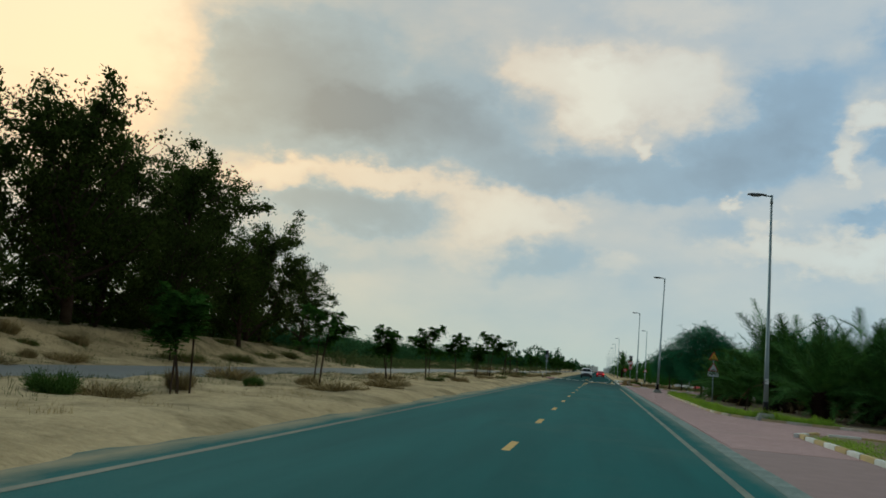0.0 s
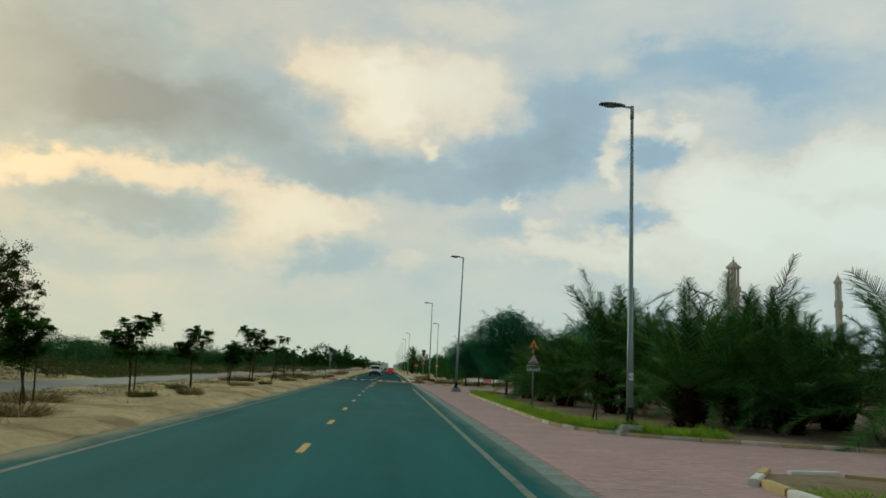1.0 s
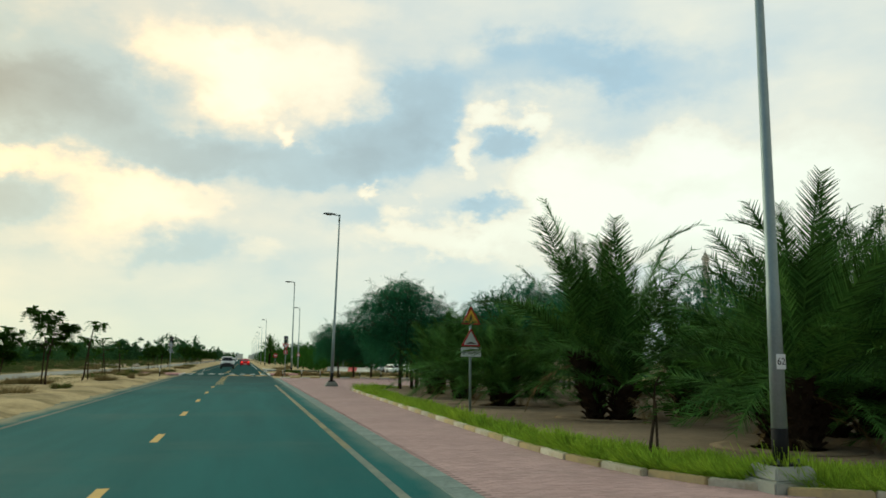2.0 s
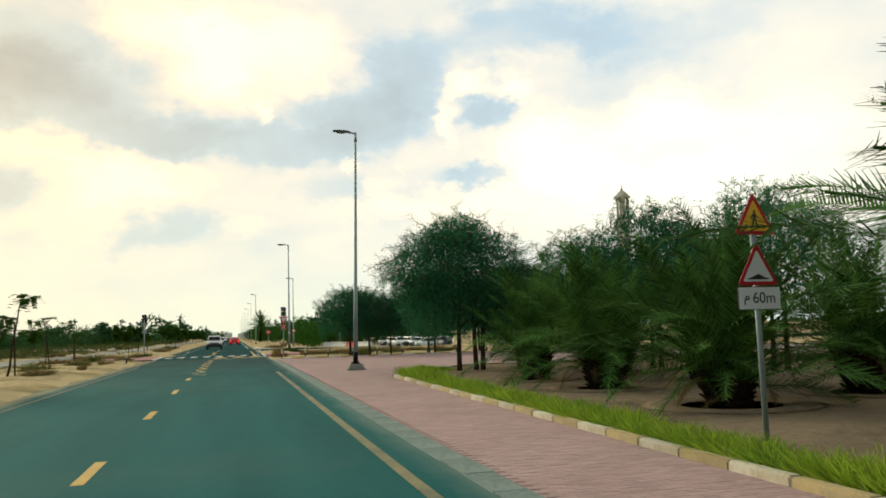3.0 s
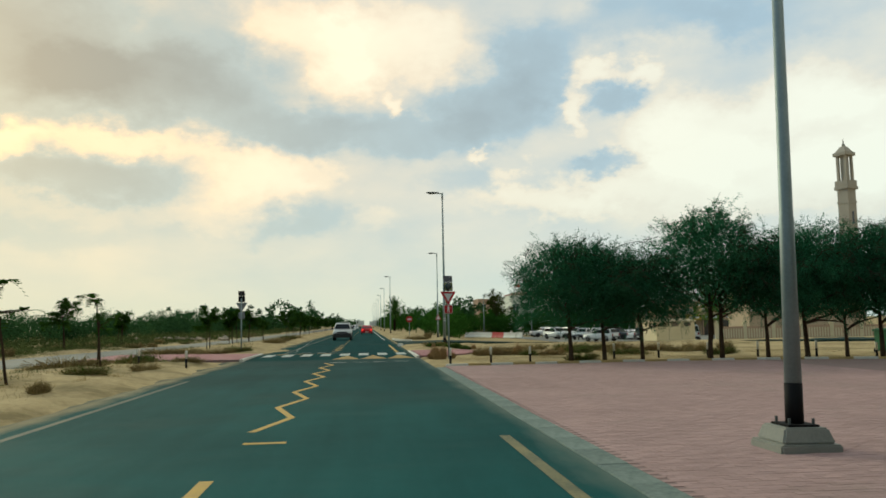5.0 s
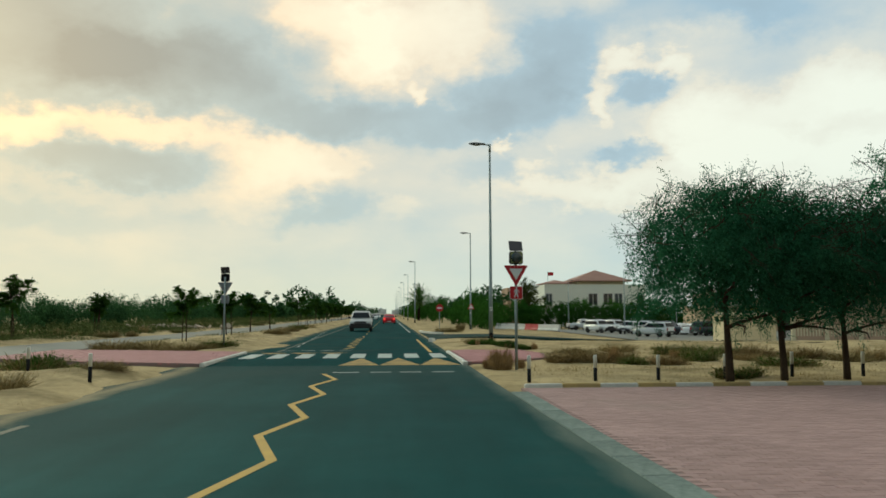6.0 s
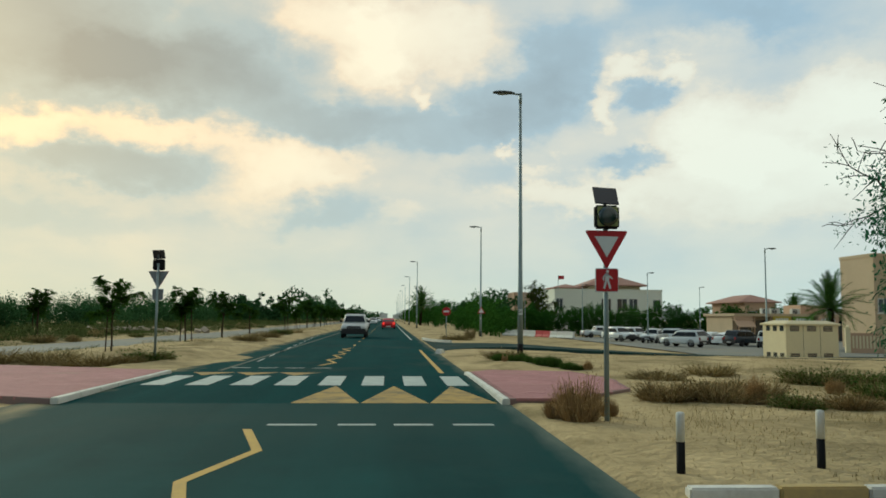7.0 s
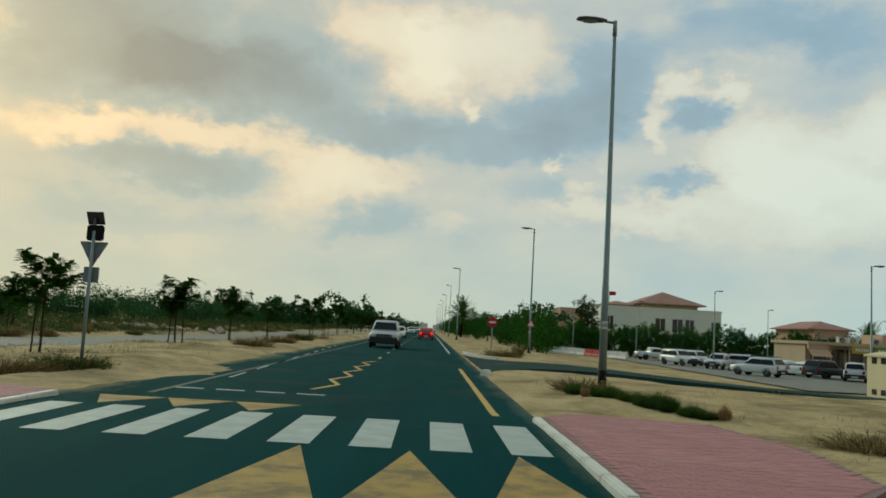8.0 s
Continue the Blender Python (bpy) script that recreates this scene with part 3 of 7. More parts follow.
side_near = dense([(2.6, 116.5), (3.2, 119.4), (4.3, 121.0), (5.6, 120.8), (8.0, 118.0), (10.5, 115.0), (12.7, 112.2), (15.5, 110.2), (22, 106.5), (60, 92)], 40)
side_far = dense([(2.6, 135.0), (3.1, 130.8), (4.2, 128.4), (6.2, 126.5), (9.0, 122.8), (12.4, 119.2), (15.0, 116.5), (18, 114.5), (24, 111.5), (60, 97.5)], 40)
strip("road_side", side_near, side_far, lambda x, y: drop(x, y) + 0.03 + 0.13 * smooth01((x - 2.8) / 5.0), SIDE_ASPHALT, "dark asphalt side road leading to the car park", thick=0.4)


def grid_slab(name, x0, x1, y0, y1, step, lift, mat, label, category):
    xs, ys = spaced([(x0, step), (x1, 0)]), spaced([(y0, step), (y1, 0)])
    vs = [(x, y, drop(x, y) + lift) for y in ys for x in xs]
    w = len(xs)
    fs = [(j * w + i, j * w + i + 1, (j + 1) * w + i + 1, (j + 1) * w + i) for j in range(len(ys) - 1) for i in range(w - 1)]
    me = bpy.data.meshes.new(name)
    me.from_pydata(vs, [], fs)
    me.materials.append(mat)
    return setting(name, me, label, category)


grid_slab("car_park", 25.5, 75, 142, 204, 4, 0.11, OLD_ASPHALT, "sandy worn asphalt of the car park", "car park")

# bedding under the block paving, up to the far apron kerb
bed_poly = [(2.85, -30), (6.0, -30), (6.0, 20), (40, 16), (40, 30), (5.6, 36), (5.6, 62), (9, 66), (40, 64), (36, 80.2), (21, 86.0), (14, 88.2), (9.6, 88.8), (2.85, 88.8)]
b = Build()
b.prism(bed_poly, -0.2, 0.001)
pavement = setting("pavement", b.mesh("pavement", JOINT), "reddish-brown interlocking block paving of the lay-by and driveway", "pavement")

# planted bed and neighbouring island, with soil
for name, poly in (("garden_bed", BED), ("garden_island", ISLAND)):
    b = Build()
    b.prism(poly, -0.15, 0.06)
    me = b.mesh(name, SOIL)
    setting(name, me, "dry brown garden soil behind the kerb", "garden bed")


# ---- markings ----
def marking(name, poly, mat, label, height=None):
    b = Build()
    n = len(poly)
    b.add([(x, y, (road_z(y) if height is None else height) + 0.004) for x, y in poly], [tuple(range(n))])
    me = b.mesh(name, mat)
    return setting(name, me, label, "road marking")


def long_line(name, x, y0, y1, w, mat, label):
    pts_y = [y0] + [y for y in (96.2, 99.2, 102.1, 104.4) if y0 < y < y1] + [y1]
    b = Build()
    n = len(pts_y)
    b.add([(x - w / 2, y, road_z(y) + 0.004) for y in pts_y] + [(x + w / 2, y, road_z(y) + 0.004) for y in pts_y], [(i, i + 1, n + i + 1, n + i) for i in range(n - 1)])
    return setting(name, b.mesh(name, mat), label, "road marking")


long_line("edge_line", -4.85, -60, 84, 0.13, LINE_FADED, "faded yellow edge line")
long_line("edge_line", -4.25, 104.5, 400, 0.12, LINE_FADED, "faded yellow edge line")
long_line("edge_line", 1.95, -60, 38, 0.13, LINE_PALE, "pale worn edge line")
long_line("edge_line", 1.95, 38, 71.5, 0.14, LINE_WORN, "worn yellow edge line")
long_line("edge_line", 1.82, 103.6, 119.0, 0.13, LINE_YELLOW, "yellow edge line past the crossing")
long_line("edge_line", 1.9, 136, 300, 0.12, LINE_WHITE, "thin pale edge line")
for i in range(15):
    y = 67.38 - 6.97 * i
    marking("lane_dash", [(-1.50, y), (-1.36, y), (-1.36, y + 1.65), (-1.50, y + 1.65)], LINE_YELLOW, "short yellow centre line dash")
for i in range(40):
    y = 124 + 7.0 * i
    marking("lane_dash", [(-1.48, y), (-1.36, y), (-1.36, y + 1.6), (-1.48, y + 1.6)], LINE_YELLOW, "short yellow centre line dash")


for i in range(11):
    y = 109 + 3.6 * i
    x = -4.0 - 0.035 * (y - 109)
    marking("turn_lane_dash", [(x, y), (x + 0.07, y), (x, y + 1.9), (x - 0.07, y + 1.9)], LINE_WHITE, "short white dash beside the turning lane")


def zigzag(y0, legs, leg, x_left, x_right):
    """A line that swings between two sides of the centre, its first corner on the left."""
    pts = [(x_right if k % 2 else x_left, y0 + leg * k) for k in range(legs + 1)]
    b = Build()
    vs = [(x - 0.06, y, 0.004) for x, y in pts] + [(x + 0.06, y, 0.004) for x, y in pts]
    n = len(pts)
    b.add(vs, [(i, i + 1, n + i + 1, n + i) for i in range(n - 1)])
    return setting("zigzag_line", b.mesh("zigzag_line", LINE_YELLOW), "yellow zigzag centre line before the crossing", "road marking")


zigzag(72.6, 12, 1.70, -1.50, -1.09)
zigzag(107.0, 9, 1.6, -1.75, -1.38)
marking("zigzag_end", [(-1.45, 71.4), (-0.9, 71.4), (-0.9, 71.56), (-1.45, 71.56)], LINE_YELLOW, "yellow bar that ends the zigzag line")
for x0, x1 in ((-1.3, -0.62), (-0.33, 0.2), (0.45, 1.0), (1.28, 1.86)):
    marking("give_way_dash", [(x0, 93.35), (x1, 93.35), (x1, 93.52), (x0, 93.52)], LINE_WHITE, "white give-way dash across the lane")
for i in range(4):
    x0 = -4.2 + 0.78 * i
    marking("give_way_dash", [(x0, 105.7), (x0 + 0.55, 105.7), (x0 + 0.55, 105.87), (x0, 105.87)], LINE_WHITE, "white give-way dash across the lane")
for i in range(8):
    x0 = -4.82 + 0.922 * i
    marking("zebra_stripe", [(x0, 99.3), (x0 + 0.48, 99.3), (x0 + 0.48, 102.0), (x0, 102.0)], LINE_WHITE, "worn white zebra stripe on the raised crossing")
for i in range(3):
    x0 = -1.33 + 1.215 * i
    marking("ramp_triangle", [(x0, 96.22), (x0 + 1.2, 96.22), (x0 + 0.6, 99.2)], RAMP_YELLOW, "yellow triangle on the crossing ramp")
    x0 = -4.75 + 1.12 * i
    marking("ramp_triangle", [(x0 + 1.1, 103.6), (x0, 103.6), (x0 + 0.55, 102.15)], RAMP_YELLOW, "yellow triangle on the crossing ramp")


# ---- kerbs ----
def along(poly, step, start=0.0):
    """Points and headings every step metres along a polyline."""
    out_list, need = [], start
    for (x0, y0), (x1, y1) in zip(poly, poly[1:]):
        ln = math.hypot(x1 - x0, y1 - y0)
        while need < ln:
            k = need / ln
            out_list.append((x0 + k * (x1 - x0), y0 + k * (y1 - y0), math.atan2(y1 - y0, x1 - x0)))
            need += step
        need -= ln
    return out_list


def kerb_meshes(length, height, paints):
    out_list = []
    for mat in paints:
        b = Build()
        b.box(-length / 2, -0.075, -0.12, length / 2, 0.075, height)
        out_list.append(b.mesh("kerb_stone", mat, 0.018, segments=2))
    return out_list


def kerb(label, poly, length=0.94, height=0.12, paints=(KERB_WHITE, KERB_YELLOW)):
    owner = thing("kerb", label, "kerb", kind="structure")
    meshes = kerb_meshes(length - 0.012, height, paints)
    for i, (x, y, a) in enumerate(along(poly, length, length / 2)):
        o = part("kerb_stone", meshes[i % 2], owner)
        o.matrix_basis = Matrix.Translation((x, y, random.uniform(-0.006, 0.006))) @ Matrix.Rotation(a + random.uniform(-0.012, 0.012), 4, "Z")
    return owner


kerb("dusty yellow and white painted kerb round the palm bed", [BED[-1], *BED[:13]], 0.95, 0.10, (DUSTY_WHITE, DUSTY_YELLOW))
kerb("yellow and white painted kerb behind the driveway", [(46, 66), (30, 67.5), (14, 68.6), (9.5, 68.4), (7.4, 66.6), (6.1, 65.2)], 0.95)
kerb("yellow and white painted kerb of the next island", [(18, 19.5), (9.5, 22.9), (7.4, 24.5), (6.4, 24.4), (5.85, 23.5), (5.72, 22.3), (5.7, 10), (5.7, -20)], 0.95)
kerb("yellow and white painted kerb along the driveway", APRON_EDGE, 0.80, 0.07)

# raised pink pads at both ends of the crossing
PAD_R = [(2.5, 96.15), (3.6, 96.2), (5.3, 98.2), (5.7, 100.8), (5.3, 103.4), (3.1, 103.9), (2.5, 103.1)]
PAD_L = [(-5.3, 96.0), (-5.3, 103.2), (-7.2, 104.0), (-13.2, 106.0), (-13.25, 99.6), (-9.0, 97.4), (-6.6, 96.5)]
for poly, side in ((PAD_R, 1), (PAD_L, -1)):
    b = Build()
    b.prism(poly, -0.1, 0.095)
    pad = setting("pavement_pad", b.mesh("pavement_pad", JOINT), "pink block paving pad beside the raised crossing", "pavement")
    kx = 2.42 if side > 0 else -5.22
    owner = thing("kerb", "pale grey concrete kerb beside the crossing", "kerb", kind="structure")
    b = Build()
    b.box(-0.5, -0.07, -0.15, 0.495, 0.07, 0.11)
    km = b.mesh("kerb_stone", KERB_WHITE, 0.02)
    for i in range(7):
        o = part("kerb_stone", km, owner)
        o.matrix_basis = Matrix.Translation((kx, 96.5 + i, random.uniform(-0.004, 0.004))) @ Matrix.Rotation(radians(90), 4, "Z")

# ---- plants ----
def limb_path(rng, start, direction, length, steps=5, wander=0.18, lift=0.0):
    pts, p, d = [np.array(start, float)], np.array(start, float), unit(np.array(direction, float))
    for _ in range(steps):
        d = unit(d + wander * rng.normal(size=3) + np.array([0, 0, lift]))
        p = p + d * length / steps
        pts.append(p)
    return pts


def broadleaf_tree(seed, height, radius, leaves, mat=None, leaf=0.24, bare=0.30, label="", group="roadside trees", category="tree"):
    """A many-limbed tree with an open, uneven crown of loose leaves in clumps."""
    rng = np.random.default_rng(seed)
    t = thing("broadleaf_tree", label, category, group)
    wood = Build()
    trunk = limb_path(rng, (0, 0, -0.15), (0, 0, 1), height * 0.62, 6, 0.09, 0.15)
    wood.tube(trunk, [height * 0.020 * (1 - 0.11 * i) for i in range(7)], 8)
    tips, twigs = [], Build()
    for k in range(26):
        f = bare + (0.98 - bare) * k / 25
        at = trunk[0] + (trunk[-1] - trunk[0]) * min(f * 1.05, 1)
        a = k * 2.4 + rng.uniform(-0.4, 0.4)
        out_r = radius * (1.0 - 0.55 * f) * rng.uniform(0.6, 1.1)
        rise = rng.uniform(0.25, 0.9) + 1.1 * f
        limb = limb_path(rng, at, (math.cos(a), math.sin(a), rise), out_r * math.hypot(1, rise * 0.7), 5, 0.16, 0.08)
        r0 = height * 0.0075 * (1.15 - 0.7 * f)
        lb = Build()
        lb.tube(limb, [r0 * (1 - 0.16 * i) for i in range(6)], 5)
        part("limb", lb.mesh("limb", BARK, smooth=True), t)
        tips += limb[2:]
        for _ in range(5):
            tw = limb_path(rng, limb[rng.integers(2, 6)], rng.normal(size=3) + np.array([math.cos(a), math.sin(a), 0.3]), radius * rng.uniform(0.2, 0.42), 3, 0.3, 0.05)
            twigs.tube(tw, [r0 * 0.35, r0 * 0.28, r0 * 0.2, r0 * 0.12], 3)
            tips += tw[1:]
    part("trunk", wood.mesh("trunk", BARK, smooth=True), t)
    part("twig_spray", twigs.mesh("twig_spray", BARK), t)["kind"] = "stuff"
    tips = np.array(tips)
    clump = tips[rng.integers(0, len(tips), leaves // 40)]
    spread = radius * rng.uniform(0.025, 0.075, (len(clump), 1))
    centres = np.repeat(clump, 40, 0) + rng.normal(size=(len(clump) * 40, 3)) * np.repeat(spread, 40, 0) * np.array([1, 1, 0.8])
    part("crown", leaf_mesh("crown", leaf_quads(rng, centres, leaf, leaf * 0.5, 0.3), mat or LEAF_DARK), t)
    return t


def fill_low(u):
    """Shapes a ball of directions like a hanging crown: narrower above, full and flat below."""
    up, down = np.maximum(u[:, 2:3], 0), np.minimum(u[:, 2:3], 0)
    u[:, :2] *= (1 - 0.30 * up) * (1 - np.minimum(down ** 2, 0.92)) ** -0.36
    u[:, 2] = np.maximum(u[:, 2], -0.86)


def feathery_tree(seed, height, radius, sprays, label, trunks=((0, 0), (0.45, -0.2)), bottom=0.3, leaf=0.095, per=7, heart=(7000, 0.13, 0.05), wires=90):
    """A desert tree: slender dark trunks, a broad crown of arching leafy sprays and bare wiry twigs round its top."""
    rng = np.random.default_rng(seed)
    t = thing("feathery_tree", label, "tree", "feathery desert trees")
    half = height * (1 - bottom) * 0.5
    centre = np.array([trunks[0][0], trunks[0][1], height - half])
    reach = np.array([radius, radius, half])
    for tx, ty in trunks:
        w = Build()
        stem = limb_path(rng, (tx, ty, -0.15), (0.03 * rng.normal(), 0.03 * rng.normal(), 1), height * 0.42, 6, 0.02, 0.3)
        w.tube(stem, [0.10 - 0.008 * i for i in range(7)], 8)
        part("trunk", w.mesh("trunk", BARK, smooth=True), t)
        for k in range(8):
            a = k * 2.4 + rng.uniform(-0.5, 0.5)
            limb = limb_path(rng, stem[-1 - (k % 3)], (math.cos(a), math.sin(a), rng.uniform(0.5, 1.7)), radius * rng.uniform(0.7, 1.0), 6, 0.2, -0.04)
            lb = Build()
            lb.tube(limb, [0.045 - 0.0055 * i for i in range(7)], 5)
            part("limb", lb.mesh("limb", BARK, smooth=True), t)
    # leafy sprays that rise outwards and hang over at their ends
    u = random_units(rng, sprays)
    u[:, 2] = np.where(u[:, 2] < 0, -np.abs(u[:, 2]) ** 1.15, u[:, 2])
    fill_low(u)
    wob = np.array([0.90 + 0.34 * noise.noise(Vector((1.5 * q[0] + seed, 1.5 * q[1], 1.5 * q[2]))) for q in u])[:, None]
    p = centre + u * reach * wob * rng.uniform(0.25, 0.86, (sprays, 1)) ** 0.6
    d = unit(u * np.array([1, 1, 0.7]) + np.array([0, 0, 0.45]) + 0.55 * rng.normal(size=(sprays, 3)))
    ln = radius / 2.8 * rng.uniform(0.45, 1.0, (sprays, 1))
    sag = rng.uniform(0.10, 0.42, (sprays, 1))
    nodes = [p]
    for k in range(7):
        p = p + d * ln / 7
        d = unit(d + np.array([0, 0, -1.0]) * sag + 0.13 * rng.normal(size=(sprays, 3)))
        nodes.append(p)
    quads, threads = [], []
    for k in range(7):
        a, c = nodes[k], nodes[k + 1]
        side = unit(np.cross(c - a, random_units(rng, sprays))) * 0.006
        threads.append(np.stack([a - side, a + side, c + side * 0.8, c - side * 0.8], 1))
        m = per
        mids = np.repeat(a, m, 0) + np.repeat(c - a, m, 0) * rng.random((sprays * m, 1)) + rng.normal(size=(sprays * m, 3)) * 0.055
        quads.append(leaf_quads(rng, mids, leaf, leaf * 0.3, 0.35, along=np.repeat(c - a, m, 0) * 4))
    # shaded leaves in the heart of the crown
    u = random_units(rng, heart[0]) * rng.uniform(0.0, 0.8, (heart[0], 1)) ** 0.45
    fill_low(u)
    core = centre + u * reach
    quads.append(leaf_quads(rng, core, heart[1], heart[2], 0.5))
    # bare wiry twigs that stand out of the top
    bare = Build()
    for _ in range(wires):
        v = random_units(rng, 1)[0]
        v[2] = abs(v[2]) * 0.85 - 0.05
        d1 = unit(v * np.array([1, 1, 0.55]) + 0.35 * rng.normal(size=3))
        tw = limb_path(rng, centre + v * reach * rng.uniform(0.68, 0.92), d1, radius / 2.8 * rng.uniform(0.6, 1.25), 7, 0.26, -0.03)
        bare.tube(tw, [0.014, 0.013, 0.011, 0.010, 0.008, 0.007, 0.005, 0.003], 3, caps=False)
        for q in tw[2:]:
            d2 = unit(d1 + 0.9 * rng.normal(size=3))
            bare.tube([q, q + d2 * 0.13, q + d2 * rng.uniform(0.2, 0.4) + np.array([0, 0, -0.04])], [0.007, 0.006, 0.004], 3, caps=False)
        pts = np.repeat(np.array(tw[1:]), 16, 0) + rng.normal(size=(112, 3)) * 0.09
        pts[:, 2] -= 0.06 * np.abs(rng.normal(size=112))
        quads.append(leaf_quads(rng, pts, 0.06, 0.02, 0.6))
    part("twig_spray", bare.mesh("twig_spray", BARK), t, "bare thin twigs")["kind"] = "stuff"
    part("spray_stem", leaf_mesh("spray_stem", np.concatenate(threads), LEAF_FEATHER), t, "thin green hanging stems")["kind"] = "stuff"
    part("crown", leaf_mesh("crown", np.concatenate(quads), LEAF_FEATHER), t)
    return t


def frond_mesh(seed, length, bend, mat):
    """One palm frond: a tapering rib with two rows of folded leaflets."""
    rng = np.random.default_rng(seed)
    n = 68
    s = np.linspace(0, 1, n)
    x = length * (s - 0.18 * bend * s ** 2.2)
    z = length * (0.10 * s - 0.55 * bend * s ** 2.3)
    y = 0.05 * length * rng.normal() * s ** 2
    line = np.stack([x, y, z], 1)
    d = unit(np.gradient(line, axis=0))
    quads = []
    up = unit(np.cross(d, np.array([0, 1.0, 0]))) * -1
    up = np.where(up[:, 2:3] < 0, -up, up)
    for sgn in (-1, 1):
        out_d = np.tile(np.array([0, float(sgn), 0]), (n, 1))
        lf = (0.62 * np.sin(np.pi * np.clip(s * 0.92 + 0.06, 0, 1)) ** 0.6 * length * 0.22 + 0.05)[:, None] * rng.uniform(0.8, 1.15, (n, 1))
        way = unit(out_d * 0.85 + d * 0.75 + up * (0.45 + 0.2 * rng.normal(size=(n, 1))))
        tip = line + way * lf
        tip[:, 2] -= 0.22 * lf[:, 0] + 0.12 * rng.random(n)
        w = d * 0.014 * length / 2.6
        ok = s > 0.10
        quads.append(np.stack([line - w, line + w, tip + w * 0.25, tip - w * 0.25], 1)[ok])
    quads = np.concatenate(quads)
    rib = Build()
    rib.tube([tuple(p) for p in line[::4]], [0.028 * (1 - 0.1 * i) for i in range(len(line[::4]))], 4, caps=False)
    vs = quads.reshape(-1, 3)
    rib.add([tuple(p) for p in vs], [(4 * i, 4 * i + 1, 4 * i + 2, 4 * i + 3) for i in range(len(quads))])
    me = bpy.data.meshes.new("frond")
    me.from_pydata(rib.v, [], rib.f)
    me.materials.append(mat)
    return me


FRONDS = [frond_mesh(50 + k, ln, bend, LEAF_PALM) for k, (ln, bend) in enumerate([(3.3, 0.30), (3.5, 0.5), (3.0, 0.8), (3.6, 0.7), (2.8, 0.2), (3.0, 1.05)])]
DEAD_FRONDS = [frond_mesh(70 + k, ln, bend, GARDEN_DEAD) for k, (ln, bend) in enumerate([(2.4, 0.9), (2.0, 0.7)])]


def date_palm(seed, stem, fronds, label, category="palm", group="date palms", size=1.0, lean=0.22, stems=3, dead=5):
    """A date palm, bushy with several short stems or with one stem, every frond a part."""
    rng = np.random.default_rng(seed)
    t = thing("date_palm", label, category, group)
    for k in range(stems):
        a = 2.1 * k + rng.uniform(0, 1)
        off = 0.0 if stems == 1 else 0.30
        hgt = stem * (1.0 if k == 0 else rng.uniform(0.45, 0.8))
        base = np.array([off * math.cos(a), off * math.sin(a), -0.15])
        top = base + np.array([lean * math.cos(a) * hgt, lean * math.sin(a) * hgt, hgt + 0.15])
        w = Build()
        w.tube([base, base + (top - base) * 0.5, top], [0.17, 0.19 if stems == 1 else 0.23, 0.20 if stems == 1 else 0.30], 9)
        rows_n = max(5, int(hgt * 6))
        for i in range(rows_n * 7):
            f = (i + 0.5) / (rows_n * 7)
            ang = i * 2.3999
            c = base + (top - base) * f
            r = 0.17 + 0.10 * f if stems > 1 else 0.19
            d = Vector((math.cos(ang), math.sin(ang), 0))
            m = Matrix.Translation(Vector(c) + d * r) @ Matrix.Rotation(ang, 4, "Z") @ Matrix.Rotation(radians(-38), 4, "Y")
            w.box(-0.05, -0.045, -0.02, 0.16, 0.045, 0.03, m, taper=0.3)
        part("trunk", w.mesh("trunk", PALM_BARK), t)
        n = fronds if stems == 1 else fronds // stems
        for i in range(n):
            az_f = i * 2.3999 + rng.uniform(-0.25, 0.25)
            tier = (i + 0.5) / n
            pitch = math.radians(88 - (84 if stems > 1 else 105) * tier ** 1.1 + rng.uniform(-8, 8))
            o = part("frond", FRONDS[int(rng.integers(0, 6))] if tier > 0.35 else FRONDS[int(rng.choice([0, 4, 1]))], t)
            o.matrix_basis = Matrix.Translation(Vector(top) - Vector((0, 0, 0.18 * tier))) @ Matrix.Rotation(az_f, 4, "Z") @ Matrix.Rotation(-pitch, 4, "Y") @ Matrix.Rotation(rng.uniform(-0.7, 0.7), 4, "X") @ Matrix.Scale(size * rng.uniform(0.75, 1.15), 4)
        for i in range(dead if stems == 1 else dead // 2):
            az_f = rng.uniform(0, 6.28)
            o = part("frond", DEAD_FRONDS[i % 2], t, "dry brown frond")
            o.matrix_basis = Matrix.Translation(Vector(top) - Vector((0, 0, 0.3))) @ Matrix.Rotation(az_f, 4, "Z") @ Matrix.Rotation(math.radians(rng.uniform(-5, 20)), 4, "Y") @ Matrix.Scale(size * rng.uniform(0.55, 0.8), 4)
    if stems > 1:
        for i in range(5):
            az_f = i * 2.4 + rng.uniform(-0.3, 0.3)
            o = part("frond", FRONDS[int(rng.choice([0, 1, 4]))], t)
            o.matrix_basis = Matrix.Translation((0.25 * math.cos(az_f), 0.25 * math.sin(az_f), 0.05)) @ Matrix.Rotation(az_f, 4, "Z") @ Matrix.Rotation(-math.radians(rng.uniform(48, 78)), 4, "Y") @ Matrix.Scale(size * rng.uniform(0.35, 0.55), 4)
    return t


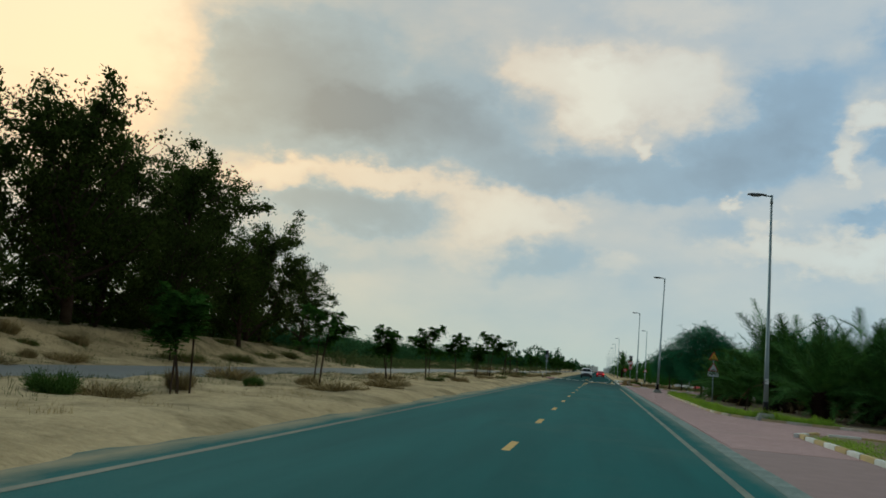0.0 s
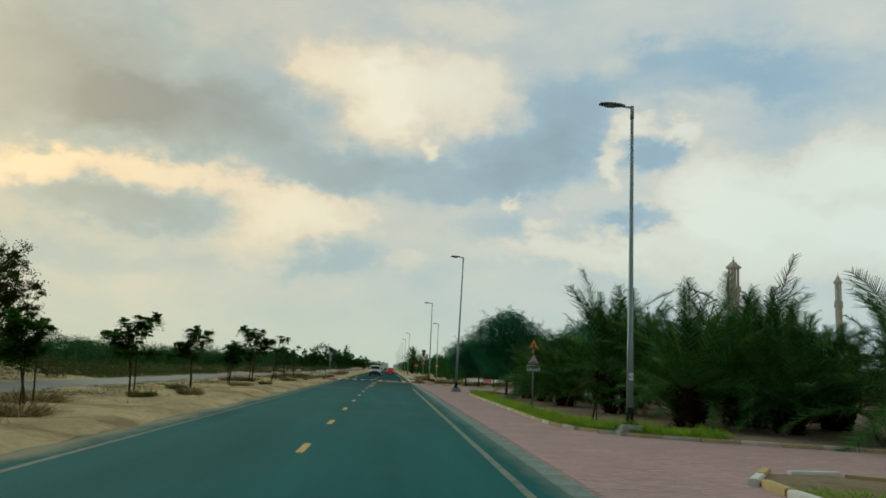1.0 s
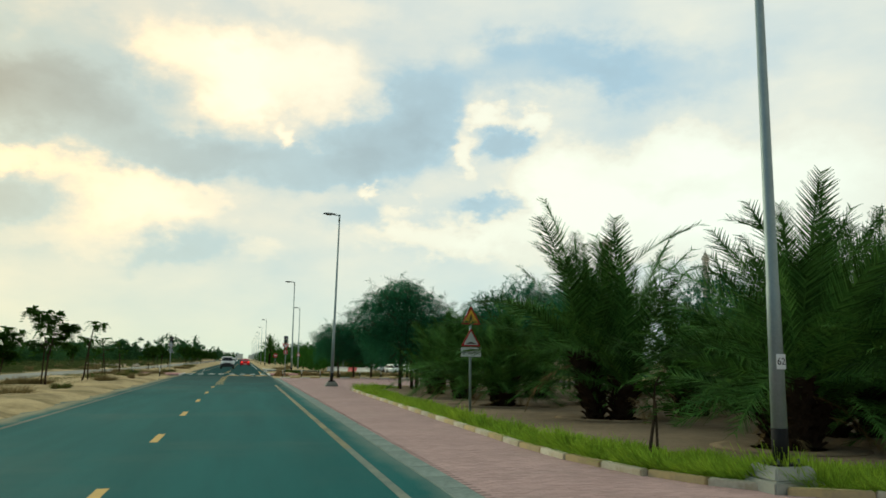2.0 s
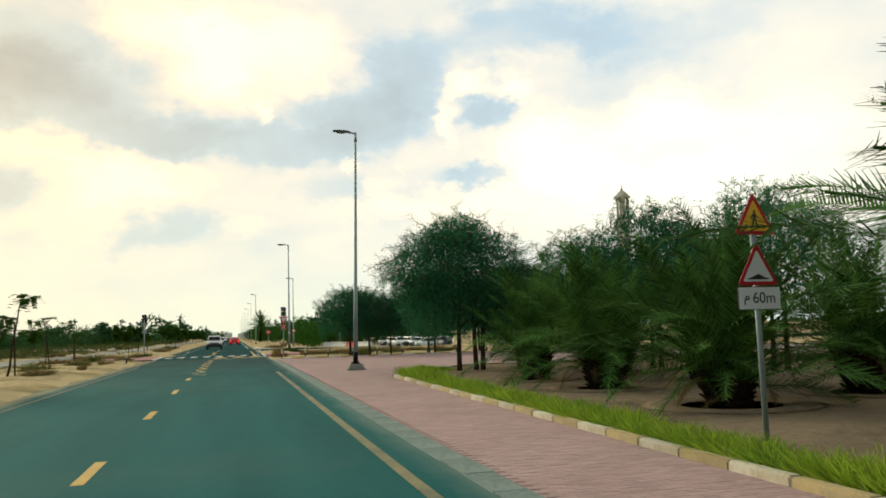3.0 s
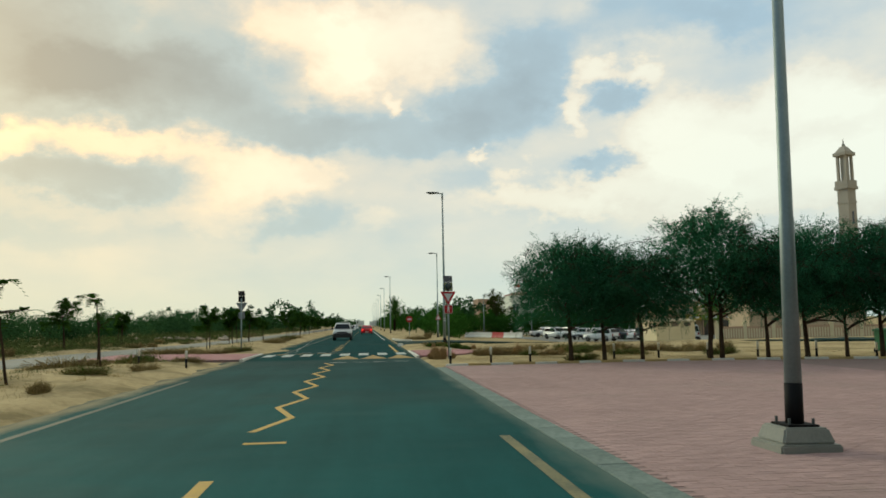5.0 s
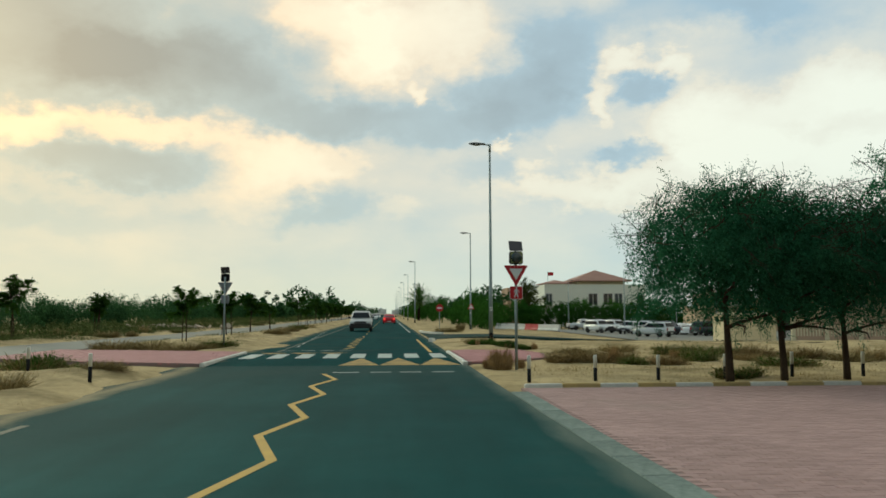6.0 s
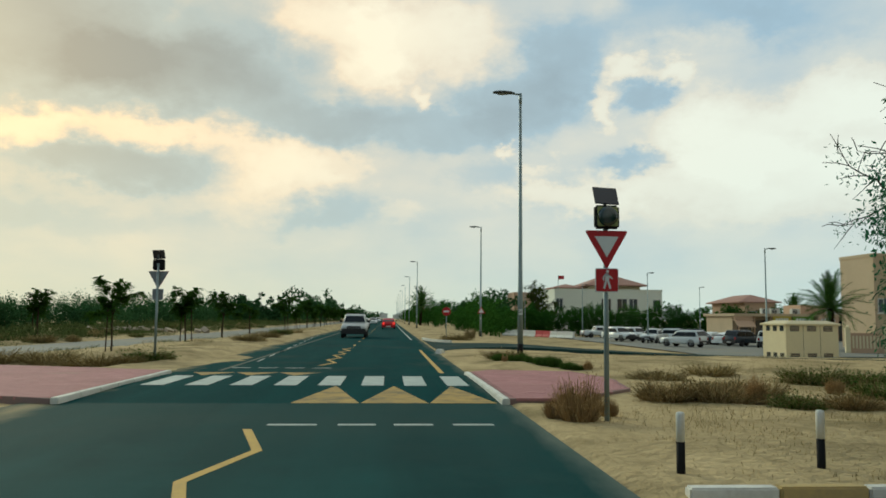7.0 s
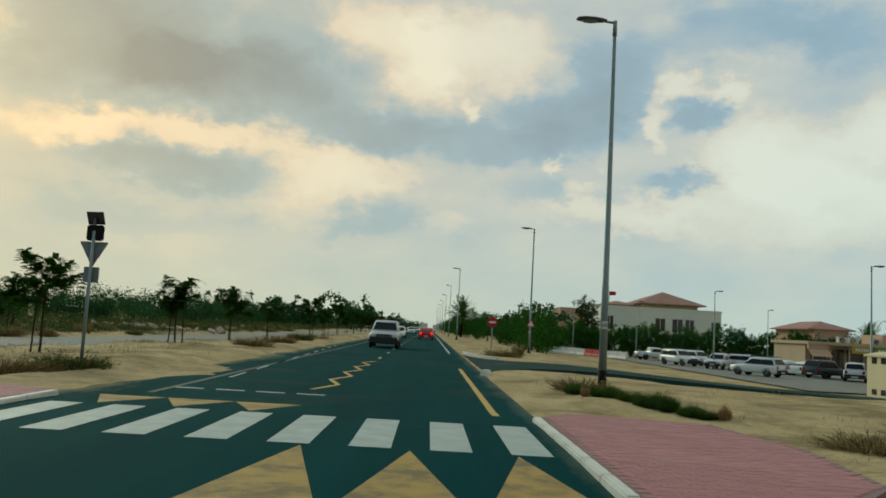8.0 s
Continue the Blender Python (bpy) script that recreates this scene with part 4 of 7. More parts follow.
def sapling(seed, height, leaves, label, stakes=1, lean=0.05, tufts=13, spread=0.24):
    """A young street tree tied to a stake, with a flat head of drooping sprays."""
    rng = np.random.default_rng(seed)
    t = thing("sapling", label, "tree", "verge saplings")
    w = Build()
    stem = limb_path(rng, (0, 0, -0.1), (lean, lean * 0.5, 1), height * 0.72, 6, 0.06, 0.05)
    w.tube(stem, [0.036 - 0.003 * i for i in range(7)], 7)
    ends = []
    for k in range(tufts):
        a = k * 2.4
        limb = limb_path(rng, stem[-1 - k % 3], (math.cos(a), math.sin(a), rng.uniform(0.25, 1.1)), height * spread * rng.uniform(0.6, 1.25), 4, 0.2)
        lb = Build()
        lb.tube(limb, [0.018, 0.015, 0.012, 0.009, 0.006], 4)
        part("limb", lb.mesh("limb", BARK), t)
        ends += limb[2:]
    part("trunk", w.mesh("trunk", BARK, smooth=True), t)
    quads = []
    for e in ends:
        for _ in range(max(2, leaves // len(ends) // 6)):
            d = unit(rng.normal(size=3) * np.array([1, 1, 0.35]) + np.array([0, 0, 0.05]))
            s = np.linspace(0.1, 1, 6)[:, None]
            ln = rng.uniform(0.16, 0.38)
            line = e + d * ln * s + np.array([0, 0, -0.6]) * ln * s ** 2
            side = unit(np.cross(d, np.array([0, 0, 1.0])))
            for sgn in (-1, 1):
                lw = rng.uniform(0.06, 0.11, (6, 1)) * sgn
                quads.append(np.stack([line - d * 0.03, line + side * lw, line + side * lw + d * 0.06, line + d * 0.03], 1))
    part("crown", leaf_mesh("crown", np.concatenate(quads), LEAF_SAPLING), t)
    for k in range(stakes):
        s = Build()
        s.tube([(0.22 - 0.5 * k, 0.05, -0.1), (0.18 - 0.4 * k, 0.03, height * 0.52)], [0.025, 0.022], 5)
        part("stake", s.mesh("stake", BARK), t, "thin wooden support stake")
    return t


def shrub(seed, radius, height, blades, mat, label, group="verge shrubs", width=0.009):
    """A loose tuft: thin branching stems and small narrow leaves."""
    rng = np.random.default_rng(seed)
    a = rng.uniform(0, 2 * math.pi, blades)
    r = radius * np.sqrt(rng.random(blades)) * 0.6
    lumps = 0.75 + 0.35 * np.sin(3 * a + seed) * np.cos(5 * a)
    root = np.stack([r * np.cos(a), r * np.sin(a), np.full(blades, -0.03)], 1)
    out_d = np.stack([np.cos(a), np.sin(a), np.zeros(blades)], 1) * rng.uniform(0, 0.5, (blades, 1)) * radius + rng.normal(size=(blades, 3)) * 0.12 * radius
    top = root + out_d + np.array([0, 0, 1]) * (height * lumps[:, None] * rng.uniform(0.35, 1.0, (blades, 1)) * (1.05 - 0.6 * (r / radius)[:, None] ** 2))
    side = unit(np.cross(top - root, random_units(rng, blades))) * width * rng.uniform(0.6, 1.4, (blades, 1))
    t = thing("shrub", label, "shrub", group)
    part("stem_tuft", leaf_mesh("stem_tuft", np.stack([root - side, root + side, top + side * 0.4, top - side * 0.4], 1), mat if height > 0.6 else DRY_SHRUB), t, "thin stems")
    mids = np.repeat(root, 3, 0) + np.repeat(top - root, 3, 0) * rng.uniform(0.3, 1.05, (3 * blades, 1)) + rng.normal(size=(3 * blades, 3)) * 0.02
    part("foliage", leaf_mesh("foliage", leaf_quads(rng, mids, 0.055 if mat is not GREEN_SHRUB else 0.075, 0.011 if mat is not GREEN_SHRUB else (0.022 if height < 0.6 else 0.035), along=np.repeat(top - root, 3, 0) * 2), mat), t)
    return t


def wood_belt(seed, places, sizes, per, mat, label, leaf=0.5, name="far_trees"):
    """Far trees that nobody could count, as loose clumps of foliage over short stems."""
    rng = np.random.default_rng(seed)
    quads = []
    for (x, y, z), (h, r) in zip(places, sizes):
        k = per // 30
        u = random_units(rng, k) * rng.uniform(0.25, 1.0, (k, 1)) ** 0.45
        u *= 0.88 + 0.16 * np.sin(4.0 * u[:, :1] + x) * np.cos(3.0 * u[:, 1:2] + y)
        lumps = np.array([x, y, z + h * 0.5]) + u * np.array([r, r, h * 0.5])
        c = np.repeat(lumps, 30, 0) + rng.normal(size=(k * 30, 3)) * 0.085 * r
        quads.append(leaf_quads(rng, c, leaf, leaf * 0.55))
        stem = np.array([[[-0.1, 0, 0], [0.1, 0, 0], [0.06, 0, h * 0.5], [-0.06, 0, h * 0.5]], [[0, -0.1, 0], [0, 0.1, 0], [0, 0.06, h * 0.5], [0, -0.06, h * 0.5]]]) + np.array([x, y, z - 0.1])
        quads.append(stem)
    return thing(name, label, "trees", kind="stuff", data=leaf_mesh(name, np.concatenate(quads), mat))


def at(x, y, turn=0.0, size=1.0, lift=0.0, z=None):
    return pose(x, y, (ground_z(x, y) if z is None else z) + lift, 0, 0, turn) @ Matrix.Scale(size, 4)


def settle(ob, m):
    ob.matrix_basis = m
    return ob


rnd = random.Random(7)
# big dark trees beyond the service road
dark_label = "tall dark green broadleaf tree on the sandy bank"
protos = [broadleaf_tree(11, 13.0, 5.4, 18000, leaf=0.25, label=dark_label, bare=0.10), broadleaf_tree(12, 14.0, 5.2, 18000, leaf=0.25, label=dark_label, bare=0.08), broadleaf_tree(13, 12.0, 5.6, 18000, leaf=0.25, label=dark_label, bare=0.04)]
BIG = [(-26.5, 15, 1.0), (-30, 20, 1.05), (-27, 24, 0.98), (-29.5, 29, 1.04), (-26.5, 34, 1.0), (-28.5, 39, 1.06), (-26.5, 45, 1.04), (-29, 50, 1.02), (-26.5, 55, 0.88), (-27.5, 60, 0.78), (-25.8, 64.5, 0.66), (-34, 30, 1.0), (-34, 44, 1.0), (-25.0, 19, 0.62), (-24.8, 40, 0.66), (-24.6, 50, 0.62), (-32, 8, 1.0), (-27, 4, 0.9)]
for i, (x, y, s) in enumerate(BIG):
    m = at(x, y, rnd.uniform(0, 360), s)
    if i < 3:
        settle(protos[i], m)
    else:
        copy_thing(protos[i % 3], m)
copy_thing(protos[1], at(27.5, 224, 30, 0.75))

# date palms in the kerbed bed
bushy = "bushy green date palm with several short stems in brown soil"
palms = [date_palm(21, 1.3, 84, bushy), date_palm(22, 1.5, 78, bushy), date_palm(23, 1.15, 81, bushy)]
PALMS = [(9.6, 36.4, 0.98), (9.6, 43.5, 1.2), (8.6, 49.5, 0.84), (12.4, 35.0, 0.95), (12.5, 38.3, 0.98), (12.6, 44.4, 1.0), (8.6, 54.3, 0.80), (8.4, 58.2, 0.62), (12.2, 50.2, 0.98), (12.0, 55.4, 0.80), (11.6, 59.6, 0.60), (15.5, 38.0, 1.04), (16.8, 34.0, 1.0), (16.0, 30.5, 0.9), (15.8, 47.0, 1.0), (17.4, 43.0, 1.04), (14.2, 31.6, 0.9)]
for i, (x, y, s) in enumerate(PALMS):
    m = at(x, y, rnd.uniform(0, 360), s, z=0.06)
    if i < 3:
        settle(palms[i], m)
    else:
        copy_thing(palms[i % 3], m)
for x, y, r in ((9.6, 36.4, 1.1), (9.7, 43.6, 1.3), (8.6, 49.5, 1.3), (12.2, 50.2, 1.2), (8.6, 54.3, 1.15), (8.4, 58.2, 1.0), (11.6, 59.6, 0.9)):
    b = Build()
    b.lathe([(r - 0.45, 0.0), (r - 0.28, 0.025), (r - 0.12, 0.035), (r + 0.05, 0.022), (r + 0.25, 0.0)], 28)
    basin = thing("soil_ring", "low ring of brown soil round a palm", "soil", "soil rings", data=b.mesh("soil_ring", SOIL, smooth=True))
    settle(basin, at(x, y, rnd.uniform(0, 360), 1.0, z=0.062))
far_palm = date_palm(24, 3.6, 84, "tall date palm with a single trunk by the boundary wall", group="", stems=1, lean=0.03)
settle(far_palm, at(42.9, 156, 40, 1.12))
copy_thing(far_palm, at(6.5, 236, 10, 1.0))
copy_thing(far_palm, at(70, 214, 80, 1.0))

# feathery desert trees
ghaf_label = "dark green feathery desert tree with thin bare twigs"
ghafs = [
    feathery_tree(31, 5.9, 2.7, 1150, ghaf_label, ((0, 0), (0.65, 0.05), (0.85, -0.1)), 0.14, 0.055, 15, (30000, 0.085, 0.04), 150),
    feathery_tree(32, 4.7, 2.5, 700, ghaf_label, ((0, 0),), 0.22, 0.062, 13, (16000, 0.08, 0.035), 60),
    feathery_tree(33, 5.9, 2.3, 620, "fresh green feathery desert tree with a rounded crown", ((0, 0), (0.5, 0.1)), 0.28),
    feathery_tree(34, 6.0, 3.2, 600, ghaf_label, ((0, 0), (0.5, 0.1)), 0.25),
    feathery_tree(35, 4.9, 2.5, 500, ghaf_label, ((0, 0),), 0.3),
]
GHAFS = [(8.0, 64.7, 1.0, 0, 0.06), (7.65, 89.7, 1.0, 1, None), (12.9, 89.5, 1.0, 2, None), (10.5, 65.4, 0.70, 0, 0.06), (13.6, 66.4, 0.86, 3, 0.06), (13.6, 61.0, 1.06, 3, 0.06), (15.2, 57.0, 1.05, 3, 0.06), (17.0, 64.5, 1.0, 3, 0.06), (8.95, 89.8, 0.95, 1, None), (10.4, 89.8, 0.86, 1, None)]
GHAFS += [(15.0, 89.2, 0.92, 4, None), (16.3, 88.8, 1.1, 1, None), (21.4, 87.0, 1.2, 4, None), (17.6, 88.4, 0.9, 4, None), (18.7, 88.0, 1.12, 4, None), (19.9, 87.5, 0.96, 2, None), (23.5, 86.4, 1.15, 4, None), (27.5, 84.8, 1.1, 4, None), (20.5, 34.0, 1.05, 3, 0.06), (18.5, 52.0, 1.0, 3, 0.06)]
used = set()
for x, y, s, k, z in GHAFS:
    m = at(x, y, rnd.choice((0, 12, -14)), s, z=z)
    if k not in used:
        settle(ghafs[k], m)
        used.add(k)
    else:
        copy_thing(ghafs[k], m)

# saplings along the sand verge
sap = [
    sapling(41, 3.0, 3000, "young street tree with flat layers of leaves tied to a stake", 1, 0.04, 12, 0.30),
    sapling(42, 2.7, 2600, "young street tree with a rounded leafy head and two stakes", 2, 0.03, 17, 0.22),
    sapling(43, 2.9, 420, "sparse young street tree with few leaves and a stake", 1, 0.16, 7, 0.24),
    sapling(45, 2.9, 1500, "leaning young street tree with a leafy head", 1, 0.14, 8, 0.26),
]
SAPS = [(-9.0, 48.8, 0, 1.0), (-9.0, 57.6, 1, 1.0), (-9.0, 82.4, 2, 1.1), (-9.0, 14.5, 1, 0.9), (-8.8, 23.0, 0, 0.85), (-9.0, 32.0, 1, 0.9), (-9.1, 40.4, 0, 0.98), (-9.0, 65.4, 0, 1.22), (-9.0, 74.2, 2, 1.2), (-9.1, 90.0, 2, 0.9), (-9.4, 111.0, 0, 0.88), (-10.2, 124.5, 1, 1.1), (-10.4, 134.5, 0, 1.0), (-10.4, 145, 3, 1.0), (-20.5, 118, 0, 1.15), (-20.6, 131, 1, 1.1)]
SAPS += [(-9.0, 155 + 9.5 * i, i % 2, rnd.uniform(0.85, 1.1)) for i in range(16)]
SAPS += [(-20.5, 34, 0, 1.1), (-21, 78, 1, 1.0), (-20.5, 93, 0, 1.0)]
used = set()
for x, y, k, s in SAPS:
    m = at(x, y, rnd.uniform(0, 360), s * 1.06)
    if k not in used:
        settle(sap[k], m)
        used.add(k)
    else:
        copy_thing(sap[k], m)
thin = sapling(44, 1.9, 60, "thin young plant by the kerb", 1, 0.1, 4)
settle(thin, at(6.25, 35.3, 0, 0.9, z=0.06))

# shrubs and tufts
dry = [shrub(61, 0.42, 0.50, 800, DRY_SHRUB, "dry brown twiggy shrub on sand"), shrub(62, 0.62, 0.28, 650, DRY_SHRUB, "low dry brown tuft on sand")]
green = [shrub(63, 0.55, 0.32, 750, GREEN_SHRUB, "olive green low shrub on sand"), shrub(64, 0.8, 0.45, 1100, GREEN_SHRUB, "olive green spreading shrub on sand"), shrub(65, 0.85, 0.72, 1900, GREEN_SHRUB, "tall leafy green shrub on the sand verge")]
brown = [shrub(66, 0.40, 0.78, 1500, BROWN_SHRUB, "upright brown clump of dry grass on sand", width=0.006), shrub(67, 0.75, 0.40, 1300, BROWN_SHRUB, "soft spreading brown clump of dry grass on sand", width=0.006)]
SHRUBS = [(-8.8, 93.9, green[2], 0.75), (-9.35, 94.0, green[2], 0.6), (-8.5, 94.6, green[2], 0.45), (-10.6, 94.2, green[2], 0.5), (3.15, 93.7, brown[0], 0.85), (3.75, 94.3, brown[0], 0.5), (2.9, 94.0, brown[0], 0.6), (5.5, 96.6, brown[1], 1.0), (6.4, 96.3, brown[1], 1.1), (7.3, 97.0, brown[1], 1.05), (6.9, 96.0, brown[0], 0.75), (8.2, 95.2, brown[1], 0.8)]
SHRUBS += [(12.4, 98.6, brown[1], 1.2), (13.9, 97.9, brown[1], 1.2), (15.6, 97.2, brown[1], 1.3), (11.6, 97.2, brown[1], 0.8), (9.4, 97.8, brown[0], 0.6), (6.1, 104.8, brown[0], 0.5), (4.1, 107.6, brown[0], 0.45),  (-10.45, 12.3, green[2], 1.0), (-9.9, 13.2, dry[1], 1.2), (-9.6, 15.6, dry[0], 1.0), (-9.8, 20.2, green[2], 0.62), (-7.7, 21.5, dry[1], 1.1), (-7.4, 25.5, dry[1], 0.9), (4.1, 108.4, green[2], 0.62), (5.6, 96.8, dry[1], 1.1)]
SHRUBS += [(4.6, 107.2, green[2], 0.55), (4.85, 106.7, green[2], 0.55), (5.05, 106.1, green[2], 0.58), (5.3, 105.6, green[2], 0.55), (5.6, 105.1, green[2], 0.5), (4.4, 107.5, green[2], 0.45), (5.2, 105.9, green[2], 0.6), (5.85, 104.9, green[2], 0.42), (4.4, 109.9, dry[1], 1.2), (7.4, 98.6, dry[1], 1.3), (10.4, 100.4, green[1], 1.1), (11.3, 100.2, green[1], 1.0), (12.3, 100.0, green[0], 1.2), (7.2, 95.2, green[0], 0.8), (9.9, 97.0, green[0], 0.9), (11.4, 94.4, green[0], 1.0), (15, 93.2, green[0], 1.1), (8.4, 90.9, green[0], 1.0), (7.0, 101.5, dry[1], 1.2), (9.2, 103.5, dry[1], 1.5), (14.5, 96.5, dry[1], 1.6), (17, 97, dry[0], 1.4), (5.0, 136.0, dry[1], 1.6), (6.4, 141, dry[0], 1.5)]
SHRUBS += [(-7.2, 108.0, green[0], 0.9), (-7.6, 107.6, dry[1], 0.9), (-8.3, 106.9, dry[1], 1.4), (-10, 107.4, dry[1], 1.6), (-11.5, 107.2, dry[1], 1.5), (-8.9, 93.6, green[1], 1.15), (-7.7, 93.9, green[0], 0.8), (-6.6, 92.2, dry[1], 0.8), (-10.6, 94.0, green[0], 1.0)]
SHRUBS += [(-11.6, 22.5, dry[1], 1.4), (-9.2, 23.0, dry[0], 0.9), (-8.2, 30.0, dry[1], 1.3), (-9.6, 34.0, dry[1], 1.5), (-8.4, 39.6, green[0], 0.8), (-7.9, 44.0, dry[1], 1.2), (-9.4, 48.0, green[0], 0.9), (-8.2, 57.0, dry[1], 1.2), (-7.6, 62.0, green[0], 0.7), (-9.9, 66.0, dry[1], 1.3), (-7.6, 73.2, dry[1], 1.0), (-6.9, 79.0, dry[0], 0.6), (-9.4, 81.0, green[0], 1.1), (-8.3, 86.0, green[1], 0.9), (-7.2, 88.4, dry[1], 1.0), (-10.2, 90.0, dry[1], 1.4), (-7.2, 126.0, dry[1], 1.5), (-7.4, 133.0, dry[1], 1.4), (-7.5, 141.0, green[0], 1.2), (-7.6, 150.0, dry[1], 1.5)]
for i in range(64):
    yy = rnd.uniform(8, 200)
    SHRUBS.append((rnd.uniform(-27, -19.4) + (0 if yy < 106 else 3.0), yy, rnd.choice(dry + green[:2]), rnd.uniform(0.7, 1.5)))
used = set()
for x, y, src, s in SHRUBS:
    m = at(x, y, rnd.uniform(0, 360), s * (0.72 if src in dry and x > 3.1 and y < 104 else 0.9)) @ Matrix.Diagonal((rnd.uniform(0.9, 1.4), rnd.uniform(0.8, 1.1), rnd.uniform(0.85, 1.2), 1))
    if src.name not in used:
        used.add(src.name)
        settle(src, m)
    else:
        copy_thing(src, m)


def grass_strip(name, poly_in, poly_out, blades, height, label, z):
    rng = np.random.default_rng(71)
    k = rng.integers(0, len(poly_in) - 1, blades)
    s, w = rng.random(blades), rng.random(blades) ** 1.3
    a, b2 = np.array(poly_in, float), np.array(poly_out, float)
    p_in = a[k] + (a[k + 1] - a[k]) * s[:, None]
    p_out = b2[k] + (b2[k + 1] - b2[k]) * s[:, None]
    xy = p_in + (p_out - p_in) * w[:, None]
    root = np.concatenate([xy, np.full((blades, 1), z)], 1)
    wild = np.array([noise.noise(Vector((1.3 * q[0], 1.3 * q[1], 0))) + 0.6 * noise.noise(Vector((4 * q[0], 4 * q[1], 3))) for q in xy])[:, None]
    h = height * rng.uniform(0.35, 1.0, (blades, 1)) * (1.15 - 0.7 * w[:, None]) * np.maximum(0.2, 0.92 + 1.5 * wild)
    top = root + np.concatenate([rng.normal(size=(blades, 2)) * 0.10, h], 1)
    top[:, 0] -= 0.38 * (1 - w) ** 4 * rng.random(blades)
    side = unit(np.concatenate([rng.normal(size=(blades, 2)), np.zeros((blades, 1))], 1)) * 0.011
    return thing(name, label, "grass", kind="stuff", data=leaf_mesh(name, np.stack([root - side, root + side, top + side * 0.3, top - side * 0.3], 1), GRASS))


inner = [(x + 0.14, y) for x, y in BED[:10]]
outer = [(6.5, 63.9), (6.5, 58), (6.4, 50), (6.2, 44), (6.2, 39), (6.4, 37.4), (6.9, 36.2), (7.6, 35.2), (8.6, 33.8), (9.6, 32.8)]
grass_strip("grass", inner, outer, 34000, 0.24, "bright green grass strip behind the kerb", 0.05)
grass_strip("grass", [(6.2, 65.1), (6.8, 65.9), (7.5, 66.5)], [(6.6, 63.9), (7.2, 64.6), (8.0, 65.2)], 3500, 0.20, "bright green grass at the tip of the bed", 0.05)
grass_strip("grass", [(6.0, 22.6), (6.0, 18), (6.0, 10)], [(9.0, 21.6), (9.0, 17), (8, 10)], 4000, 0.12, "short grass on the next island", 0.05)

def tufts(name, seed, boxes, count, height, mat, label):
    """Thin dry blades in loose clumps over stretches of the sand."""
    rng = np.random.default_rng(seed)
    roots = []
    for x0, y0, x1, y1, share in boxes:
        for _ in range(int(count * share / 40)):
            cx, cy = rng.uniform(x0, x1), rng.uniform(y0, y1)
            r = rng.uniform(0.15, 0.6)
            for _ in range(40):
                x, y = cx + rng.normal() * r, cy + rng.normal() * r
                if 95.6 < y < 106.4 and (-13.6 < x < -5 or 2 < x < 6.2):
                    continue
                roots.append((x, y, ground_z(x, y) - 0.01))
    root = np.array(roots)
    n = len(root)
    h = height * rng.uniform(0.3, 1.0, (n, 1))
    top = root + np.concatenate([rng.normal(size=(n, 2)) * 0.35 * h, h], 1)
    side = unit(np.concatenate([rng.normal(size=(n, 2)), np.zeros((n, 1))], 1)) * 0.005
    return thing(name, label, "grass", kind="stuff", data=leaf_mesh(name, np.stack([root - side, root + side, top + side * 0.3, top - side * 0.3], 1), mat))


tufts("dry_grass", 91, [(3.6, 90.6, 13, 102, 0.5), (3.5, 103, 16, 112, 0.15), (8, 91, 22, 108, 0.35)], 2200, 0.16, DRY_GRASS, "thin dry yellow grass on the sand")
tufts("dry_grass", 92, [(-12.8, 8, -7.0, 92, 0.6), (-12.5, 104, -6.5, 170, 0.4)], 9000, 0.16, DRY_GRASS, "thin dry yellow grass on the sand verge")
tufts("low_litter", 93, [(3.4, 89.5, 13, 101, 0.6), (7, 93, 19, 101, 0.25), (3.4, 104, 18, 114, 0.15)], 15000, 0.055, DRY_GRASS, "low brown dead grass on the sand")
tufts("low_weeds", 94, [(-13.3, 6, -9.6, 92, 0.7), (-13.0, 107, -8.5, 180, 0.3)], 20000, 0.15, SCRUB, "low olive weeds along the service road")
tufts("low_weeds", 95, [(-27, 4, -19.3, 70, 1.0)], 18000, 0.22, SCRUB, "olive and brown weeds on the sandy bank")
places, sizes = [], []
for i in range(2100):
    y = 62 + 310 * rnd.random() ** 1.3
    x = road2_x(y) - 4.1 - 24 * rnd.random()
    places.append((x, y, ground_z(x, y) - 0.1))
    sizes.append((rnd.uniform(0.3, 0.8) + (0.6 if rnd.random() < 0.1 else 0.0), rnd.uniform(0.8, 2.0)))
wood_belt(86, places, sizes, 120, SCRUB, "low olive scrub on the sand behind the service road", 0.13, "scrub")
tufts("low_weeds", 96, [(-21.5, 66, -19.2, 112, 0.4), (-27, 66, -20, 150, 0.4), (-22, 116, -17.6, 150, 0.2), (-19.5, 140, -16.2, 230, 0.2)], 56000, 0.34, SCRUB, "olive grass and weeds behind the service road")

# a tongue of blown sand over the road's edge
b = Build()
nx, ny = 40, 60
verts = []
for j in range(ny + 1):
    for i in range(nx + 1):
        x, y = -7.6 + 4.2 * i / nx, 104.0 + 14.0 * j / ny
        reach = -5.5 + 0.9 * smooth01((y - 104.5) / 7) * (1 - smooth01((y - 112.2) / 1.6)) - 0.5 * smooth01((y - 112) / 3)
        rough = noise.noise(Vector((0.9 * x, 0.5 * y, 2.0))) + 0.5 * noise.noise(Vector((2.6 * x, 1.6 * y, 5.0)))
        verts.append((x, y, max(-0.12, min(0.035, 0.05 * (reach - x + 0.55 * rough)))))
faces = [(j * (nx + 1) + i, j * (nx + 1) + i + 1, (j + 1) * (nx + 1) + i + 1, (j + 1) * (nx + 1) + i) for j in range(ny) for i in range(nx)]
b.add(verts, faces)
